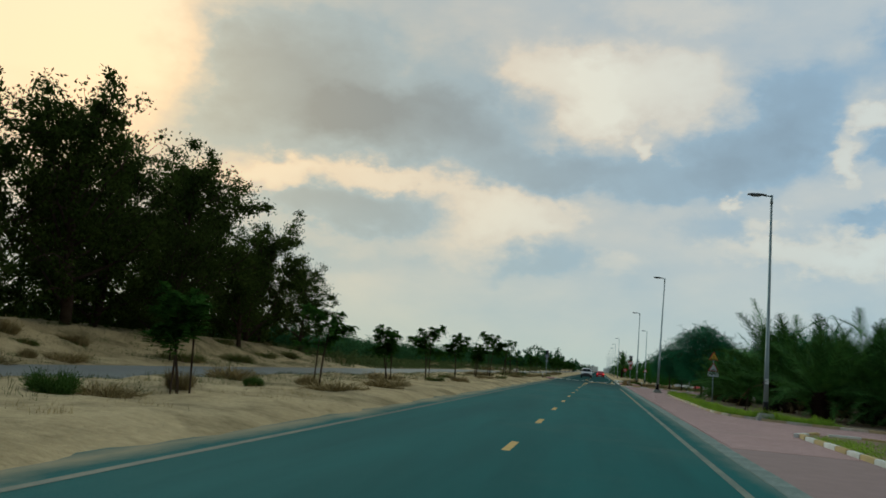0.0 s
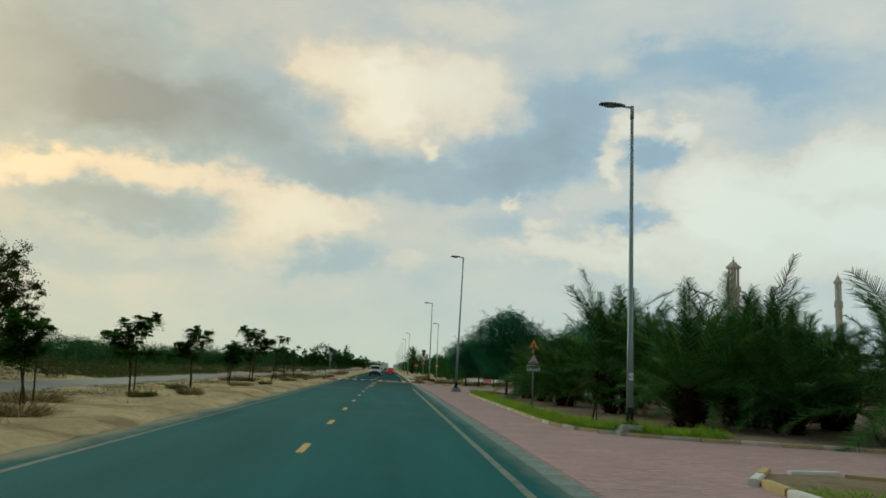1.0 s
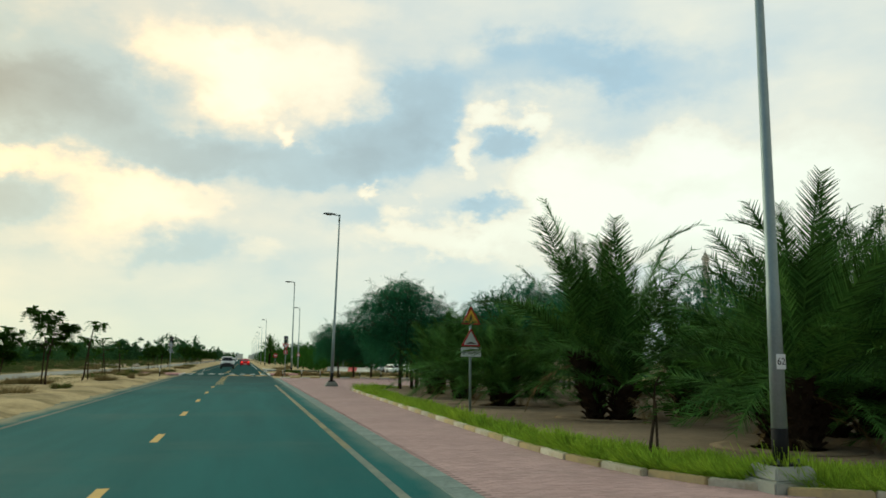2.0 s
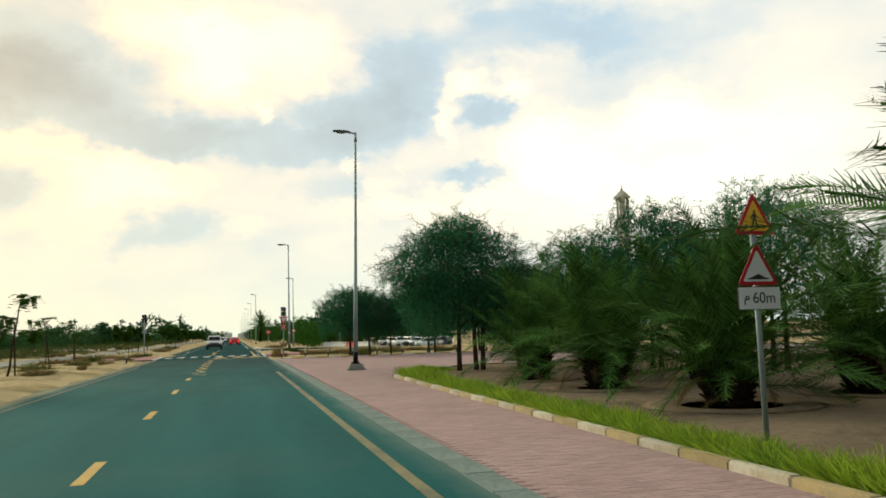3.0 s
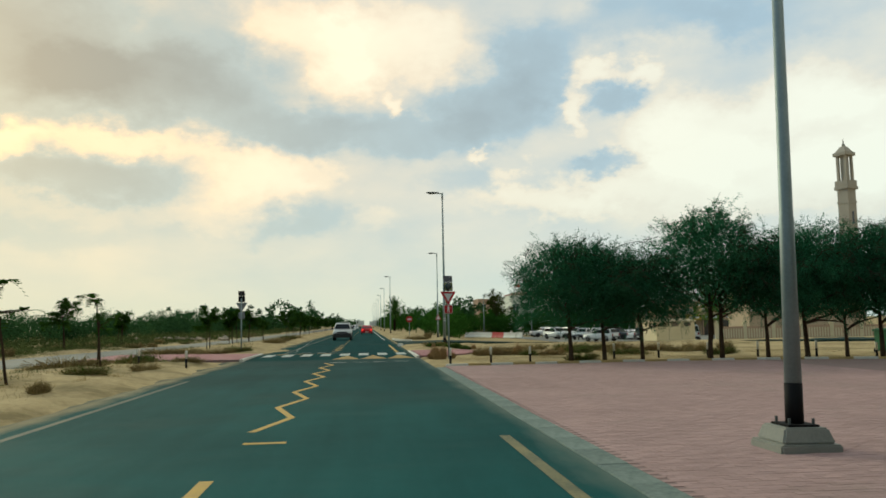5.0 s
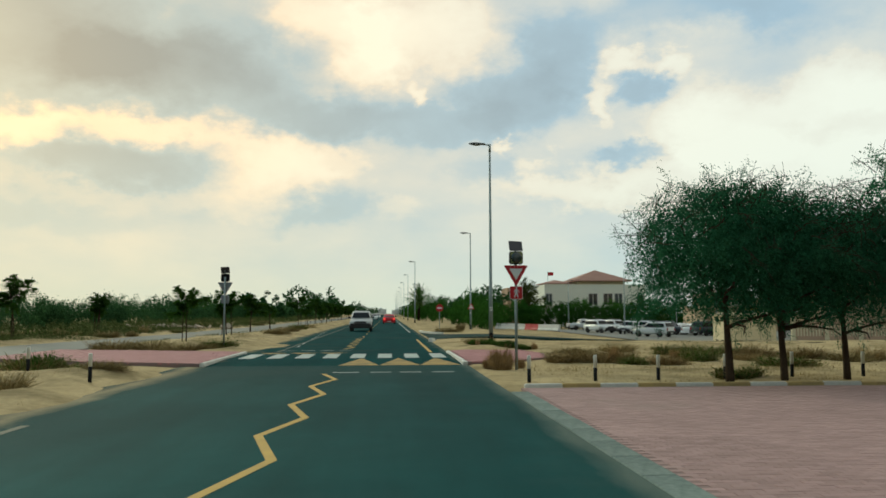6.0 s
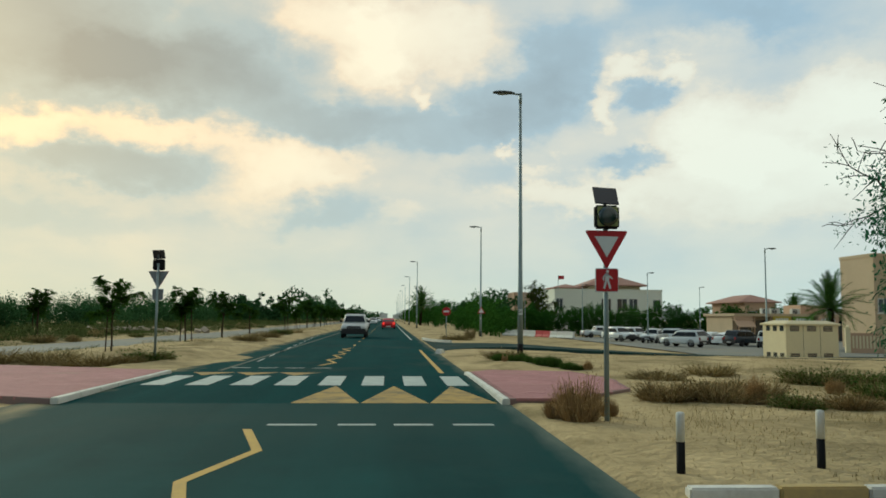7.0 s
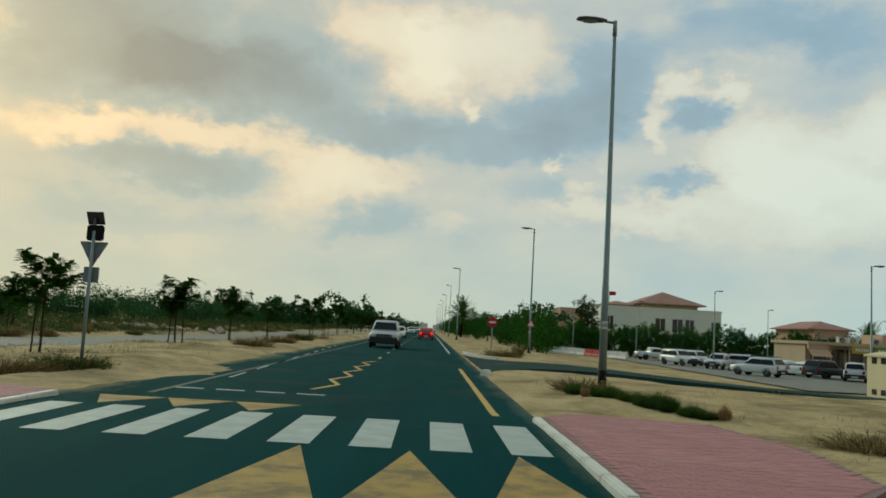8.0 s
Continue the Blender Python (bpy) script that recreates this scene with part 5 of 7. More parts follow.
thing("sand_drift", "thin tongue of pale sand blown over the asphalt", "sand", kind="structure", data=b.mesh("sand_drift", SAND, smooth=True))

# woods in the distance
places, sizes = [], []
for i in range(380):
    y = 66 + 420 * rnd.random() ** 1.4
    x = -31 - 50 * rnd.random() ** 2.2 - max(0, (y - 60) * 0.01)
    h = rnd.uniform(2.0, 3.7) if y < 180 else rnd.uniform(2.6, 4.6)
    if rnd.random() < 0.12:
        h *= 1.25
    places.append((x, y, ground_z(x, y)))
    sizes.append((h, h * rnd.uniform(0.7, 1.0)))
near_belt = [i for i, q in enumerate(places) if q[1] < 190]
far_belt = [i for i, q in enumerate(places) if q[1] >= 190]
wood_belt(81, [places[i] for i in near_belt], [sizes[i] for i in near_belt], 1560, LEAF_FAR, "dense low scrub wood behind the service road", 0.19)
wood_belt(87, [places[i] for i in far_belt], [sizes[i] for i in far_belt], 450, LEAF_FAR, "dense low scrub wood along the far service road", 0.32)
places, sizes = [], []
for i in range(150):
    y = 250 + 750 * rnd.random() ** 1.3
    x = rnd.choice((-1, 1)) * (14 + 40 * rnd.random()) + (2 if y > 0 else 0)
    h = rnd.uniform(5, 9)
    places.append((x, y, 0.0))
    sizes.append((h, h * 0.7))
wood_belt(82, places, sizes, 420, LEAF_FAR, "hazy tree line along the far road", 0.8)
places, sizes = [], []
for i in range(60):
    x = 14 + 50 * (i / 59) + rnd.uniform(-0.6, 0.6)
    y = 217 + rnd.uniform(-2, 3) - max(0, (x - 30) * 0.25)
    h = rnd.uniform(4.2, 5.6) + 1.5 * max(0.0, math.sin(0.55 * x + 1.0)) * rnd.random()
    places.append((x, y, ground_z(x, y)))
    sizes.append((h, rnd.uniform(1.8, 2.6)))
for i in range(40):
    y = 172 + 6 * i + rnd.uniform(-2, 2)
    x = 10.5 + rnd.uniform(-1, 5) - (3 if y > 230 else 0)
    h = rnd.uniform(3.6, 5.6)
    places.append((x, y, ground_z(x, y)))
    sizes.append((h, 2.6))
wood_belt(83, places, sizes, 1900, LEAF_HEDGE, "dense green hedge trees behind the car park", 0.25, "hedge_trees")
places, sizes = [], []
for i in range(40):
    x, y = rnd.uniform(26, 60), rnd.uniform(24, 75)
    h = rnd.uniform(3.2, 5)
    places.append((x, y, 0.0))
    sizes.append((h, h * 0.5))
wood_belt(85, [(rnd.uniform(-38, -27.5), rnd.uniform(0, 64), 0.8) for _ in range(110)], [(rnd.uniform(2.5, 5.5), 2.0) for _ in range(110)], 600, LEAF_DARK, "dark undergrowth below the tall trees", 0.3, "undergrowth")
wood_belt(84, places, sizes, 500, LEAF_FAR, "trees behind the palm garden", 0.3, "garden_trees")

# ---- street furniture ----
def bars(parent, x, y, z, width, height, depth_dir, mat, n=4):
    """Plain bars in place of writing that cannot be read."""
    for k in range(n):
        b = Build()
        w = width / n
        b.box(x - width / 2 + k * w + 0.15 * w, y - 0.003, z - height / 2, x - width / 2 + (k + 1) * w - 0.15 * w, y, z + height / 2)
        part("bar", b.mesh("bar", mat), parent)


def text_mesh(text, size, mat, depth=0.002):
    cu = bpy.data.curves.new("lettering", "FONT")
    cu.body, cu.size, cu.extrude, cu.align_x, cu.align_y = text, size, depth, "CENTER", "CENTER"
    ob = bpy.data.objects.new("lettering", cu)
    scene.collection.objects.link(ob)
    me = bpy.data.meshes.new_from_object(ob.evaluated_get(bpy.context.evaluated_depsgraph_get()))
    bpy.data.objects.remove(ob)
    me.materials.clear()
    me.materials.append(mat)
    return me


FACE = Matrix.Rotation(radians(90), 4, "X")


def street_lamp(label, plinth=True, height=9.68):
    t = thing("street_lamp", label, "street lamp", "street lamps")
    z0 = 0.0
    if plinth:
        b = Build()
        b.box(-0.38, -0.38, -0.25, 0.38, 0.38, 0.09)
        b.box(-0.33, -0.33, 0.09, 0.33, 0.33, 0.26, taper=0.18)
        part("plinth", b.mesh("plinth", CONCRETE, 0.02), t, "tapered concrete plinth")
        z0 = 0.26
    b = Build()
    b.box(-0.2, -0.2, z0, 0.2, 0.2, z0 + 0.025)
    part("base_plate", b.mesh("base_plate", BLACK, 0.005), t)
    for sx in (-1, 1):
        for sy in (-1, 1):
            b = Build()
            b.tube([(0.15 * sx, 0.15 * sy, z0), (0.15 * sx, 0.15 * sy, z0 + 0.09)], 0.018, 6)
            part("bolt", b.mesh("bolt", DARK_STEEL), t)
    b = Build()
    b.tube([(0, 0, z0 + 0.02), (0, 0, z0 + 0.47)], [0.108, 0.106], 14)
    part("pole_foot", b.mesh("pole_foot", BLACK, smooth=True), t, "black painted pole foot")
    b = Build()
    b.tube([(0, 0, z0 + 0.47), (0, 0, 2.6), (0, 0, 2.62), (0, 0, height)], [0.103, 0.088, 0.082, 0.045], 14)
    part("pole", b.mesh("pole", GALV, smooth=True), t)
    b = Build()
    b.tube([(0, 0, height - 0.35), (0, 0, height + 0.05)], [0.06, 0.055], 10)
    b.tube([(0, 0, height), (-0.32, 0, height + 0.03)], [0.035, 0.032], 8)
    part("arm", b.mesh("arm", GALV, smooth=True), t)
    head = Build()
    prof = [(-0.22, 0.05, 0.05), (-0.34, 0.11, 0.075), (-0.55, 0.15, 0.085), (-0.80, 0.155, 0.08), (-0.98, 0.11, 0.055), (-1.02, 0.05, 0.02)]
    vs, fs = [], []
    for x, hw, hh in prof:
        zc = height + 0.03 + 0.02 * -x
        vs += [(x, hw * math.cos(2 * math.pi * k / 12), zc + hh * math.sin(2 * math.pi * k / 12) * (1.0 if math.sin(2 * math.pi * k / 12) > 0 else 0.35)) for k in range(12)]
    for i in range(len(prof) - 1):
        fs += [(i * 12 + k, i * 12 + (k + 1) % 12, (i + 1) * 12 + (k + 1) % 12, (i + 1) * 12 + k) for k in range(12)]
    fs += [tuple(range(12)), tuple(range(len(vs) - 1, len(vs) - 13, -1))]
    head.add(vs, fs)
    lum = part("luminaire", head.mesh("luminaire", DARK_STEEL, smooth=True), t, "grey lamp head")
    b = Build()
    b.lathe([(0.05, -0.05), (0.10, -0.035), (0.12, 0.0)], 14, Matrix.Translation((-0.66, 0, height + 0.022)) @ Matrix.Diagonal((2.0, 1, 1, 1)))
    part("lens", b.mesh("lens", LAMP_GLASS, smooth=True), lum, "clear lamp lens")
    b = Build()
    b.box(-0.07, -0.104, 1.50, 0.07, -0.094, 1.70)
    part("number_tag", b.mesh("number_tag", SIGN_WHITE, 0.004), t, "small white number tag")
    return t


def tag_number(lamp, text):
    tag = [c for c in lamp.children if c.name.startswith("number_tag")][0]
    o = part("lettering", text_mesh(text, 0.13, SIGN_BLACK), tag)
    o.matrix_basis = Matrix.Translation((0, -0.1075, 1.60)) @ FACE


lamp = street_lamp("tall galvanised street lamp, black foot on a concrete plinth")
slim = street_lamp("tall galvanised street lamp with a black foot on sand", plinth=False, height=9.54)
settle(lamp, at(6.64, 32.65, size=0.945, z=0.06))
lamp_b = copy_thing(lamp, at(5.0, 69.7, z=0.0) @ pose(0, 0, 0, 0, 1.1, 0) @ Matrix.Diagonal((1, 1, 1.08, 1)))
for child in list(lamp_b.children):
    if child.name.startswith("number_tag"):
        bpy.data.objects.remove(child)
settle(slim, at(5.05, 110.3, z=ground_z(5.05, 110.3) - 0.0))
LAMPS = [(8.35, 151.0), (4.4, 197.0), (4.4, 240.0), (4.4, 282), (4.4, 324), (4.4, 366), (4.4, 410), (4.4, 455), (4.4, 505)]
for x, y in LAMPS:
    copy_thing(slim, at(x, y, z=ground_z(x, y)))
for x, y, s in ((29.4, 141.5, 0.88), (31.2, 175.0, 0.88), (22.8, 212.0, 0.86), (30.2, 203.0, 0.86), (46, 196, 0.8)):
    copy_thing(slim, at(x, y, 180, s, z=ground_z(x, y)))
tag_number(lamp, "62")
tag_number(slim, "60")


def plate(poly, thick, y):
    """A sign plate in the xz plane, its face towards -y at y."""
    b = Build()
    n = len(poly)
    b.add([(x, y, z) for x, z in poly] + [(x, y + thick, z) for x, z in poly], [tuple(range(n)), tuple(range(2 * n - 1, n - 1, -1))] + [(i, (i + 1) % n, (i + 1) % n + n, i + n) for i in range(n)])
    return b


def rounded(poly, r, steps=4):
    """Rounds the corners of a convex polygon."""
    out_list = []
    n = len(poly)
    for i in range(n):
        p, a, c = Vector(poly[i]), Vector(poly[i - 1]), Vector(poly[(i + 1) % n])
        d1, d2 = (a - p).normalized(), (c - p).normalized()
        cut = r / math.tan(d1.angle(d2) / 2)
        s, e = p + d1 * cut, p + d2 * cut
        for k in range(steps + 1):
            u = k / steps
            out_list.append(tuple((1 - u) ** 2 * s + 2 * u * (1 - u) * p + u * u * e))
    return out_list


def triangle(cx, cz, side, up=True):
    h = side * 0.866
    s = 1 if up else -1
    return [(cx - side / 2, cz - s * h / 3), (cx + side / 2, cz - s * h / 3), (cx, cz + s * 2 * h / 3)]


def disc(cx, cz, r, n=24):
    return [(cx + r * math.cos(2 * math.pi * k / n), cz + r * math.sin(2 * math.pi * k / n)) for k in range(n)]


def stroke(parent, mat, y, x0, z0, x1, z1, w):
    d = Vector((x1 - x0, z1 - z0)).normalized() * w / 2
    q = [(x0 - d.y, z0 + d.x), (x0 + d.y, z0 - d.x), (x1 + d.y, z1 - d.x), (x1 - d.y, z1 + d.x)]
    part("pictogram_bar", plate(q, 0.003, y).mesh("pictogram_bar", mat), parent)


def walker(parent, cx, cz, s, mat, y):
    """The crossing pictogram in plain bars and a disc."""
    part("pictogram_dot", plate(disc(cx + 0.02 * s, cz + 0.40 * s, 0.075 * s, 14), 0.003, y).mesh("pictogram_dot", mat), parent)
    for x0, z0, x1, z1, w in ((0.0, 0.30, 0.0, 0.0, 0.20), (-0.04, 0.28, -0.19, 0.10, 0.07), (-0.19, 0.12, -0.16, -0.04, 0.06), (0.04, 0.26, 0.26, 0.04, 0.07), (-0.03, 0.02, -0.15, -0.42, 0.10), (0.03, 0.02, 0.16, -0.42, 0.10)):
        stroke(parent, mat, y, cx + x0 * s, cz + z0 * s, cx + x1 * s, cz + z1 * s, w * s)


def beacon_sign(label, with_back=False):
    """Give-way sign under a solar beacon, over a crossing plate."""
    t = thing("give_way_sign", label, "traffic sign", "crossing signs")
    b = Build()
    b.tube([(0, 0, -0.25), (0, 0, 3.05)], 0.038, 12)
    part("pole", b.mesh("pole", GALV, smooth=True), t)
    tri = part("give_way_plate", plate(rounded(triangle(0, 2.62, 0.66, False), 0.025), 0.012, -0.056).mesh("give_way_plate", SIGN_RED), t, "red bordered give-way plate")
    part("white_field", plate(triangle(0, 2.62, 0.36, False), 0.003, -0.061).mesh("white_field", SIGN_WHITE), tri)
    part("plate_back", plate(rounded(triangle(0, 2.62, 0.64, False), 0.025), 0.006, -0.0435).mesh("plate_back", SIGN_BACK), tri, "grey aluminium back")
    sq = part("crossing_plate", plate(rounded([(-0.175, 1.90), (0.175, 1.90), (0.175, 2.25), (-0.175, 2.25)], 0.03), 0.012, -0.056).mesh("crossing_plate", SIGN_WHITE), t, "red crossing plate with a white walking pictogram")
    part("red_field", plate(rounded([(-0.165, 1.91), (0.165, 1.91), (0.165, 2.24), (-0.165, 2.24)], 0.025), 0.003, -0.060).mesh("red_field", SIGN_RED), sq)
    walker(sq, 0, 2.08, 0.31, SIGN_WHITE, -0.064)
    part("plate_back", plate([(-0.17, 1.905), (0.17, 1.905), (0.17, 2.245), (-0.17, 2.245)], 0.006, -0.0435).mesh("plate_back", SIGN_BACK), sq, "grey aluminium back")
    b = Build()
    b.box(-0.185, -0.12, 2.835, 0.185, 0.0, 3.185)
    box = part("beacon_housing", b.mesh("beacon_housing", BLACK, 0.03, segments=3), t, "black beacon housing")
    part("beacon_face", plate(rounded([(-0.155, 2.87), (0.155, 2.87), (0.155, 3.16), (-0.155, 3.16)], 0.02), 0.004, -0.125).mesh("beacon_face", BEACON_BACK), box, "dull yellow beacon face")
    b = Build()
    b.lathe([(0.15, 0.0), (0.145, 0.03), (0.09, 0.05), (0.02, 0.056)], 22, Matrix.Translation((0, -0.124, 3.015)) @ Matrix.Rotation(radians(90), 4, "X"))
    part("beacon_lens", b.mesh("beacon_lens", LENS_DARK, smooth=True), box, "dark round beacon lens")
    b = Build()
    b.tube([(0, 0.02, 3.17), (0, 0.02, 3.33)], 0.03, 8)
    part("bracket", b.mesh("bracket", DARK_STEEL), t)
    b = Build()
    b.box(-0.185, -0.15, -0.012, 0.185, 0.15, 0.012, Matrix.Translation((0, -0.02, 3.335)) @ Matrix.Rotation(radians(62), 4, "X") @ Matrix.Rotation(radians(4), 4, "Y"))
    part("solar_panel", b.mesh("solar_panel", SOLAR, 0.004), t, "small dark solar panel")
    return t


sign_r = beacon_sign("red give-way sign with solar beacon on a grey pole in sand")
settle(sign_r, at(3.56, 93.7, 2, 1.0, z=0.0))
copy_thing(sign_r, at(-7.05, 108.1, 176, 1.02, z=0.05))


def warning_sign():
    t = thing("warning_sign", "crossing and hump warning signs on a grey pole", "traffic sign")
    b = Build()
    b.tube([(0, 0, -0.85), (0, 0, 2.75)], 0.038, 12)
    part("pole", b.mesh("pole", GALV, smooth=True), t)
    up = part("crossing_warning", plate(rounded(triangle(0, 2.51, 0.66), 0.03), 0.010, -0.054).mesh("crossing_warning", SIGN_RED), t, "red bordered amber crossing warning")
    part("amber_field", plate(rounded(triangle(0, 2.51, 0.49), 0.02), 0.003, -0.058).mesh("amber_field", SIGN_AMBER), up)
    walker(up, 0, 2.53, 0.25, SIGN_BLACK, -0.062)
    for k in range(4):
        stroke(up, SIGN_BLACK, -0.062, -0.15 + 0.1 * k, 2.40, -0.135 + 0.09 * k, 2.45, 0.03)
    low = part("hump_warning", plate(rounded(triangle(0, 1.83, 0.66), 0.03), 0.010, -0.054).mesh("hump_warning", SIGN_RED), t, "red bordered white road hump warning")
    part("white_field", plate(rounded(triangle(0, 1.83, 0.49), 0.02), 0.003, -0.058).mesh("white_field", SIGN_WHITE), low)
    hump = [(-0.17, 1.715)] + [(-0.17 + 0.034 * k, 1.73 + 0.055 * math.exp(-((k - 5) / 2.6) ** 2)) for k in range(11)] + [(0.17, 1.715)]
    part("hump_shape", plate(hump, 0.003, -0.062).mesh("hump_shape", SIGN_BLACK), low)
    dist = part("distance_plate", plate(rounded([(-0.34, 1.31), (0.34, 1.31), (0.34, 1.62), (-0.34, 1.62)], 0.03), 0.010, -0.054).mesh("distance_plate", SIGN_BLACK), t, "white distance plate")
    part("white_field", plate(rounded([(-0.33, 1.32), (0.33, 1.32), (0.33, 1.61), (-0.33, 1.61)], 0.025), 0.003, -0.058).mesh("white_field", SIGN_WHITE), dist)
    o = part("lettering", text_mesh("60m", 0.21, SIGN_BLACK), dist)
    o.matrix_basis = Matrix.Translation((0.07, -0.0605, 1.465)) @ FACE
    b = Build()
    ring = [(-0.20 + 0.025 * math.cos(a), -0.061, 1.47 + 0.022 * math.sin(a)) for a in [k * math.pi / 8 for k in range(17)]]
    b.tube(ring, 0.009, 5)
    b.tube([(-0.222, -0.061, 1.462), (-0.24, -0.061, 1.45), (-0.245, -0.061, 1.38)], 0.009, 5)
    part("letter_stroke", b.mesh("letter_stroke", SIGN_BLACK), dist)
    return t


warn = warning_sign()
settle(warn, at(6.28, 45.45, 3, 0.90, z=0.46))


def bollard():
    t = thing("bollard", "short black and white painted bollard in the sand", "bollard", "bollards")
    b = Build()
    b.tube([(0, 0, -0.2), (0, 0, 0.30)], 0.042, 12)
    part("lower_post", b.mesh("lower_post", BLACK, smooth=True), t, "black painted lower half")
    b = Build()
    b.lathe([(0.042, 0.30), (0.042, 0.56), (0.036, 0.58), (0.018, 0.585)], 12)
    part("upper_post", b.mesh("upper_post", KERB_WHITE, smooth=True), t, "white painted upper half")
    return t


boll = bollard()
settle(boll, at(3.2, 89.8, 0, 1.0))
for x, y in ((4.72, 90.0), (6.25, 90.3), (7.9, 90.5), (9.6, 90.7), (11.4, 90.8), (13.2, 90.4), (15.0, 90.0), (17, 89.4), (19, 88.8), (-6.25, 90.2), (-8.5, 92.4)):
    copy_thing(boll, at(x, y, rnd.uniform(0, 90), 1.0))


def small_sign(name, label, shape):
    t = thing(name, label, "traffic sign")
    b = Build()
    b.tube([(0, 0, -0.2), (0, 0, 2.55)], 0.035, 10)
    part("pole", b.mesh("pole", GALV, smooth=True), t)
    if shape == "stop":
        p = part("stop_plate", plate(disc(0, 2.25, 0.36, 8), 0.012, -0.055).mesh("stop_plate", SIGN_RED), t, "red octagonal plate")
        part("white_band", plate([(-0.22, 2.18), (0.22, 2.18), (0.22, 2.32), (-0.22, 2.32)], 0.003, -0.059).mesh("white_band", SIGN_WHITE), p)
    else:
        p = part("warning_plate", plate(triangle(0, 2.2, 0.7), 0.012, -0.055).mesh("warning_plate", SIGN_RED), t, "red bordered warning plate")
        part("white_field", plate(triangle(0, 2.2, 0.46), 0.003, -0.059).mesh("white_field", SIGN_WHITE), p)
    return t


settle(small_sign("stop_sign", "red stop sign on a thin pole by the side road", "stop"), at(4.3, 136.5, 0, 0.85))
settle(small_sign("warning_sign", "small warning sign in front of a lamp", "tri"), at(8.35, 150.6, 0, 1.0))


# ---- vehicles ----
def loft(sections):
    """Closed rings of equal count joined along the list, with end caps."""
    b = Build()
    n = len(sections[0])
    vs = [p for s in sections for p in s]
    fs = [(i * n + k, i * n + (k + 1) % n, (i + 1) * n + (k + 1) % n, (i + 1) * n + k) for i in range(len(sections) - 1) for k in range(n)]
    fs += [tuple(range(n - 1, -1, -1)), tuple(range((len(sections) - 1) * n, len(sections) * n))]
    b.add(vs, fs)
    return b


def car_ring(y, half, z0, z1, tuck=0.06):
    """A rounded cross-section of the lower body at y."""
    return [(-half + tuck, y, z0), (half - tuck, y, z0), (half, y, z0 + 0.16), (half, y, z1 - 0.22), (half - 0.03, y, z1 - 0.08), (half - 0.12, y, z1), (-half + 0.12, y, z1), (-half + 0.03, y, z1 - 0.08), (-half, y, z1 - 0.22), (-half, y, z0 + 0.16)]


SHAPES = {
    # length, width, sill, [(y fraction, deck height)], cabin [(y fraction, top z)], wheel radius
    "suv": (4.75, 1.86, 0.34, [(0.0, 0.78), (0.03, 0.92), (0.28, 1.06), (0.36, 1.08), (0.97, 1.08), (1.0, 0.98)], [(0.30, 1.06), (0.42, 1.66), (0.50, 1.74), (0.90, 1.72), (0.985, 1.10)], 0.37),
    "sedan": (4.6, 1.78, 0.24, [(0.0, 0.62), (0.03, 0.70), (0.30, 0.90), (0.78, 0.96), (0.98, 0.92), (1.0, 0.80)], [(0.30, 0.88), (0.46, 1.36), (0.55, 1.42), (0.72, 1.38), (0.90, 0.94)], 0.32),
    "pickup": (5.2, 1.84, 0.40, [(0.0, 0.82), (0.03, 0.96), (0.26, 1.08), (0.34, 1.10), (0.99, 1.08), (1.0, 1.02)], [(0.26, 1.06), (0.36, 1.66), (0.42, 1.74), (0.60, 1.72), (0.66, 1.10)], 0.38),
    "van": (4.9, 1.80, 0.32, [(0.0, 0.80), (0.03, 0.95), (0.12, 1.10), (0.2, 1.14), (0.98, 1.14), (1.0, 1.05)], [(0.12, 1.08), (0.26, 1.90), (0.34, 2.0), (0.95, 2.0), (0.995, 1.12)], 0.34),
}


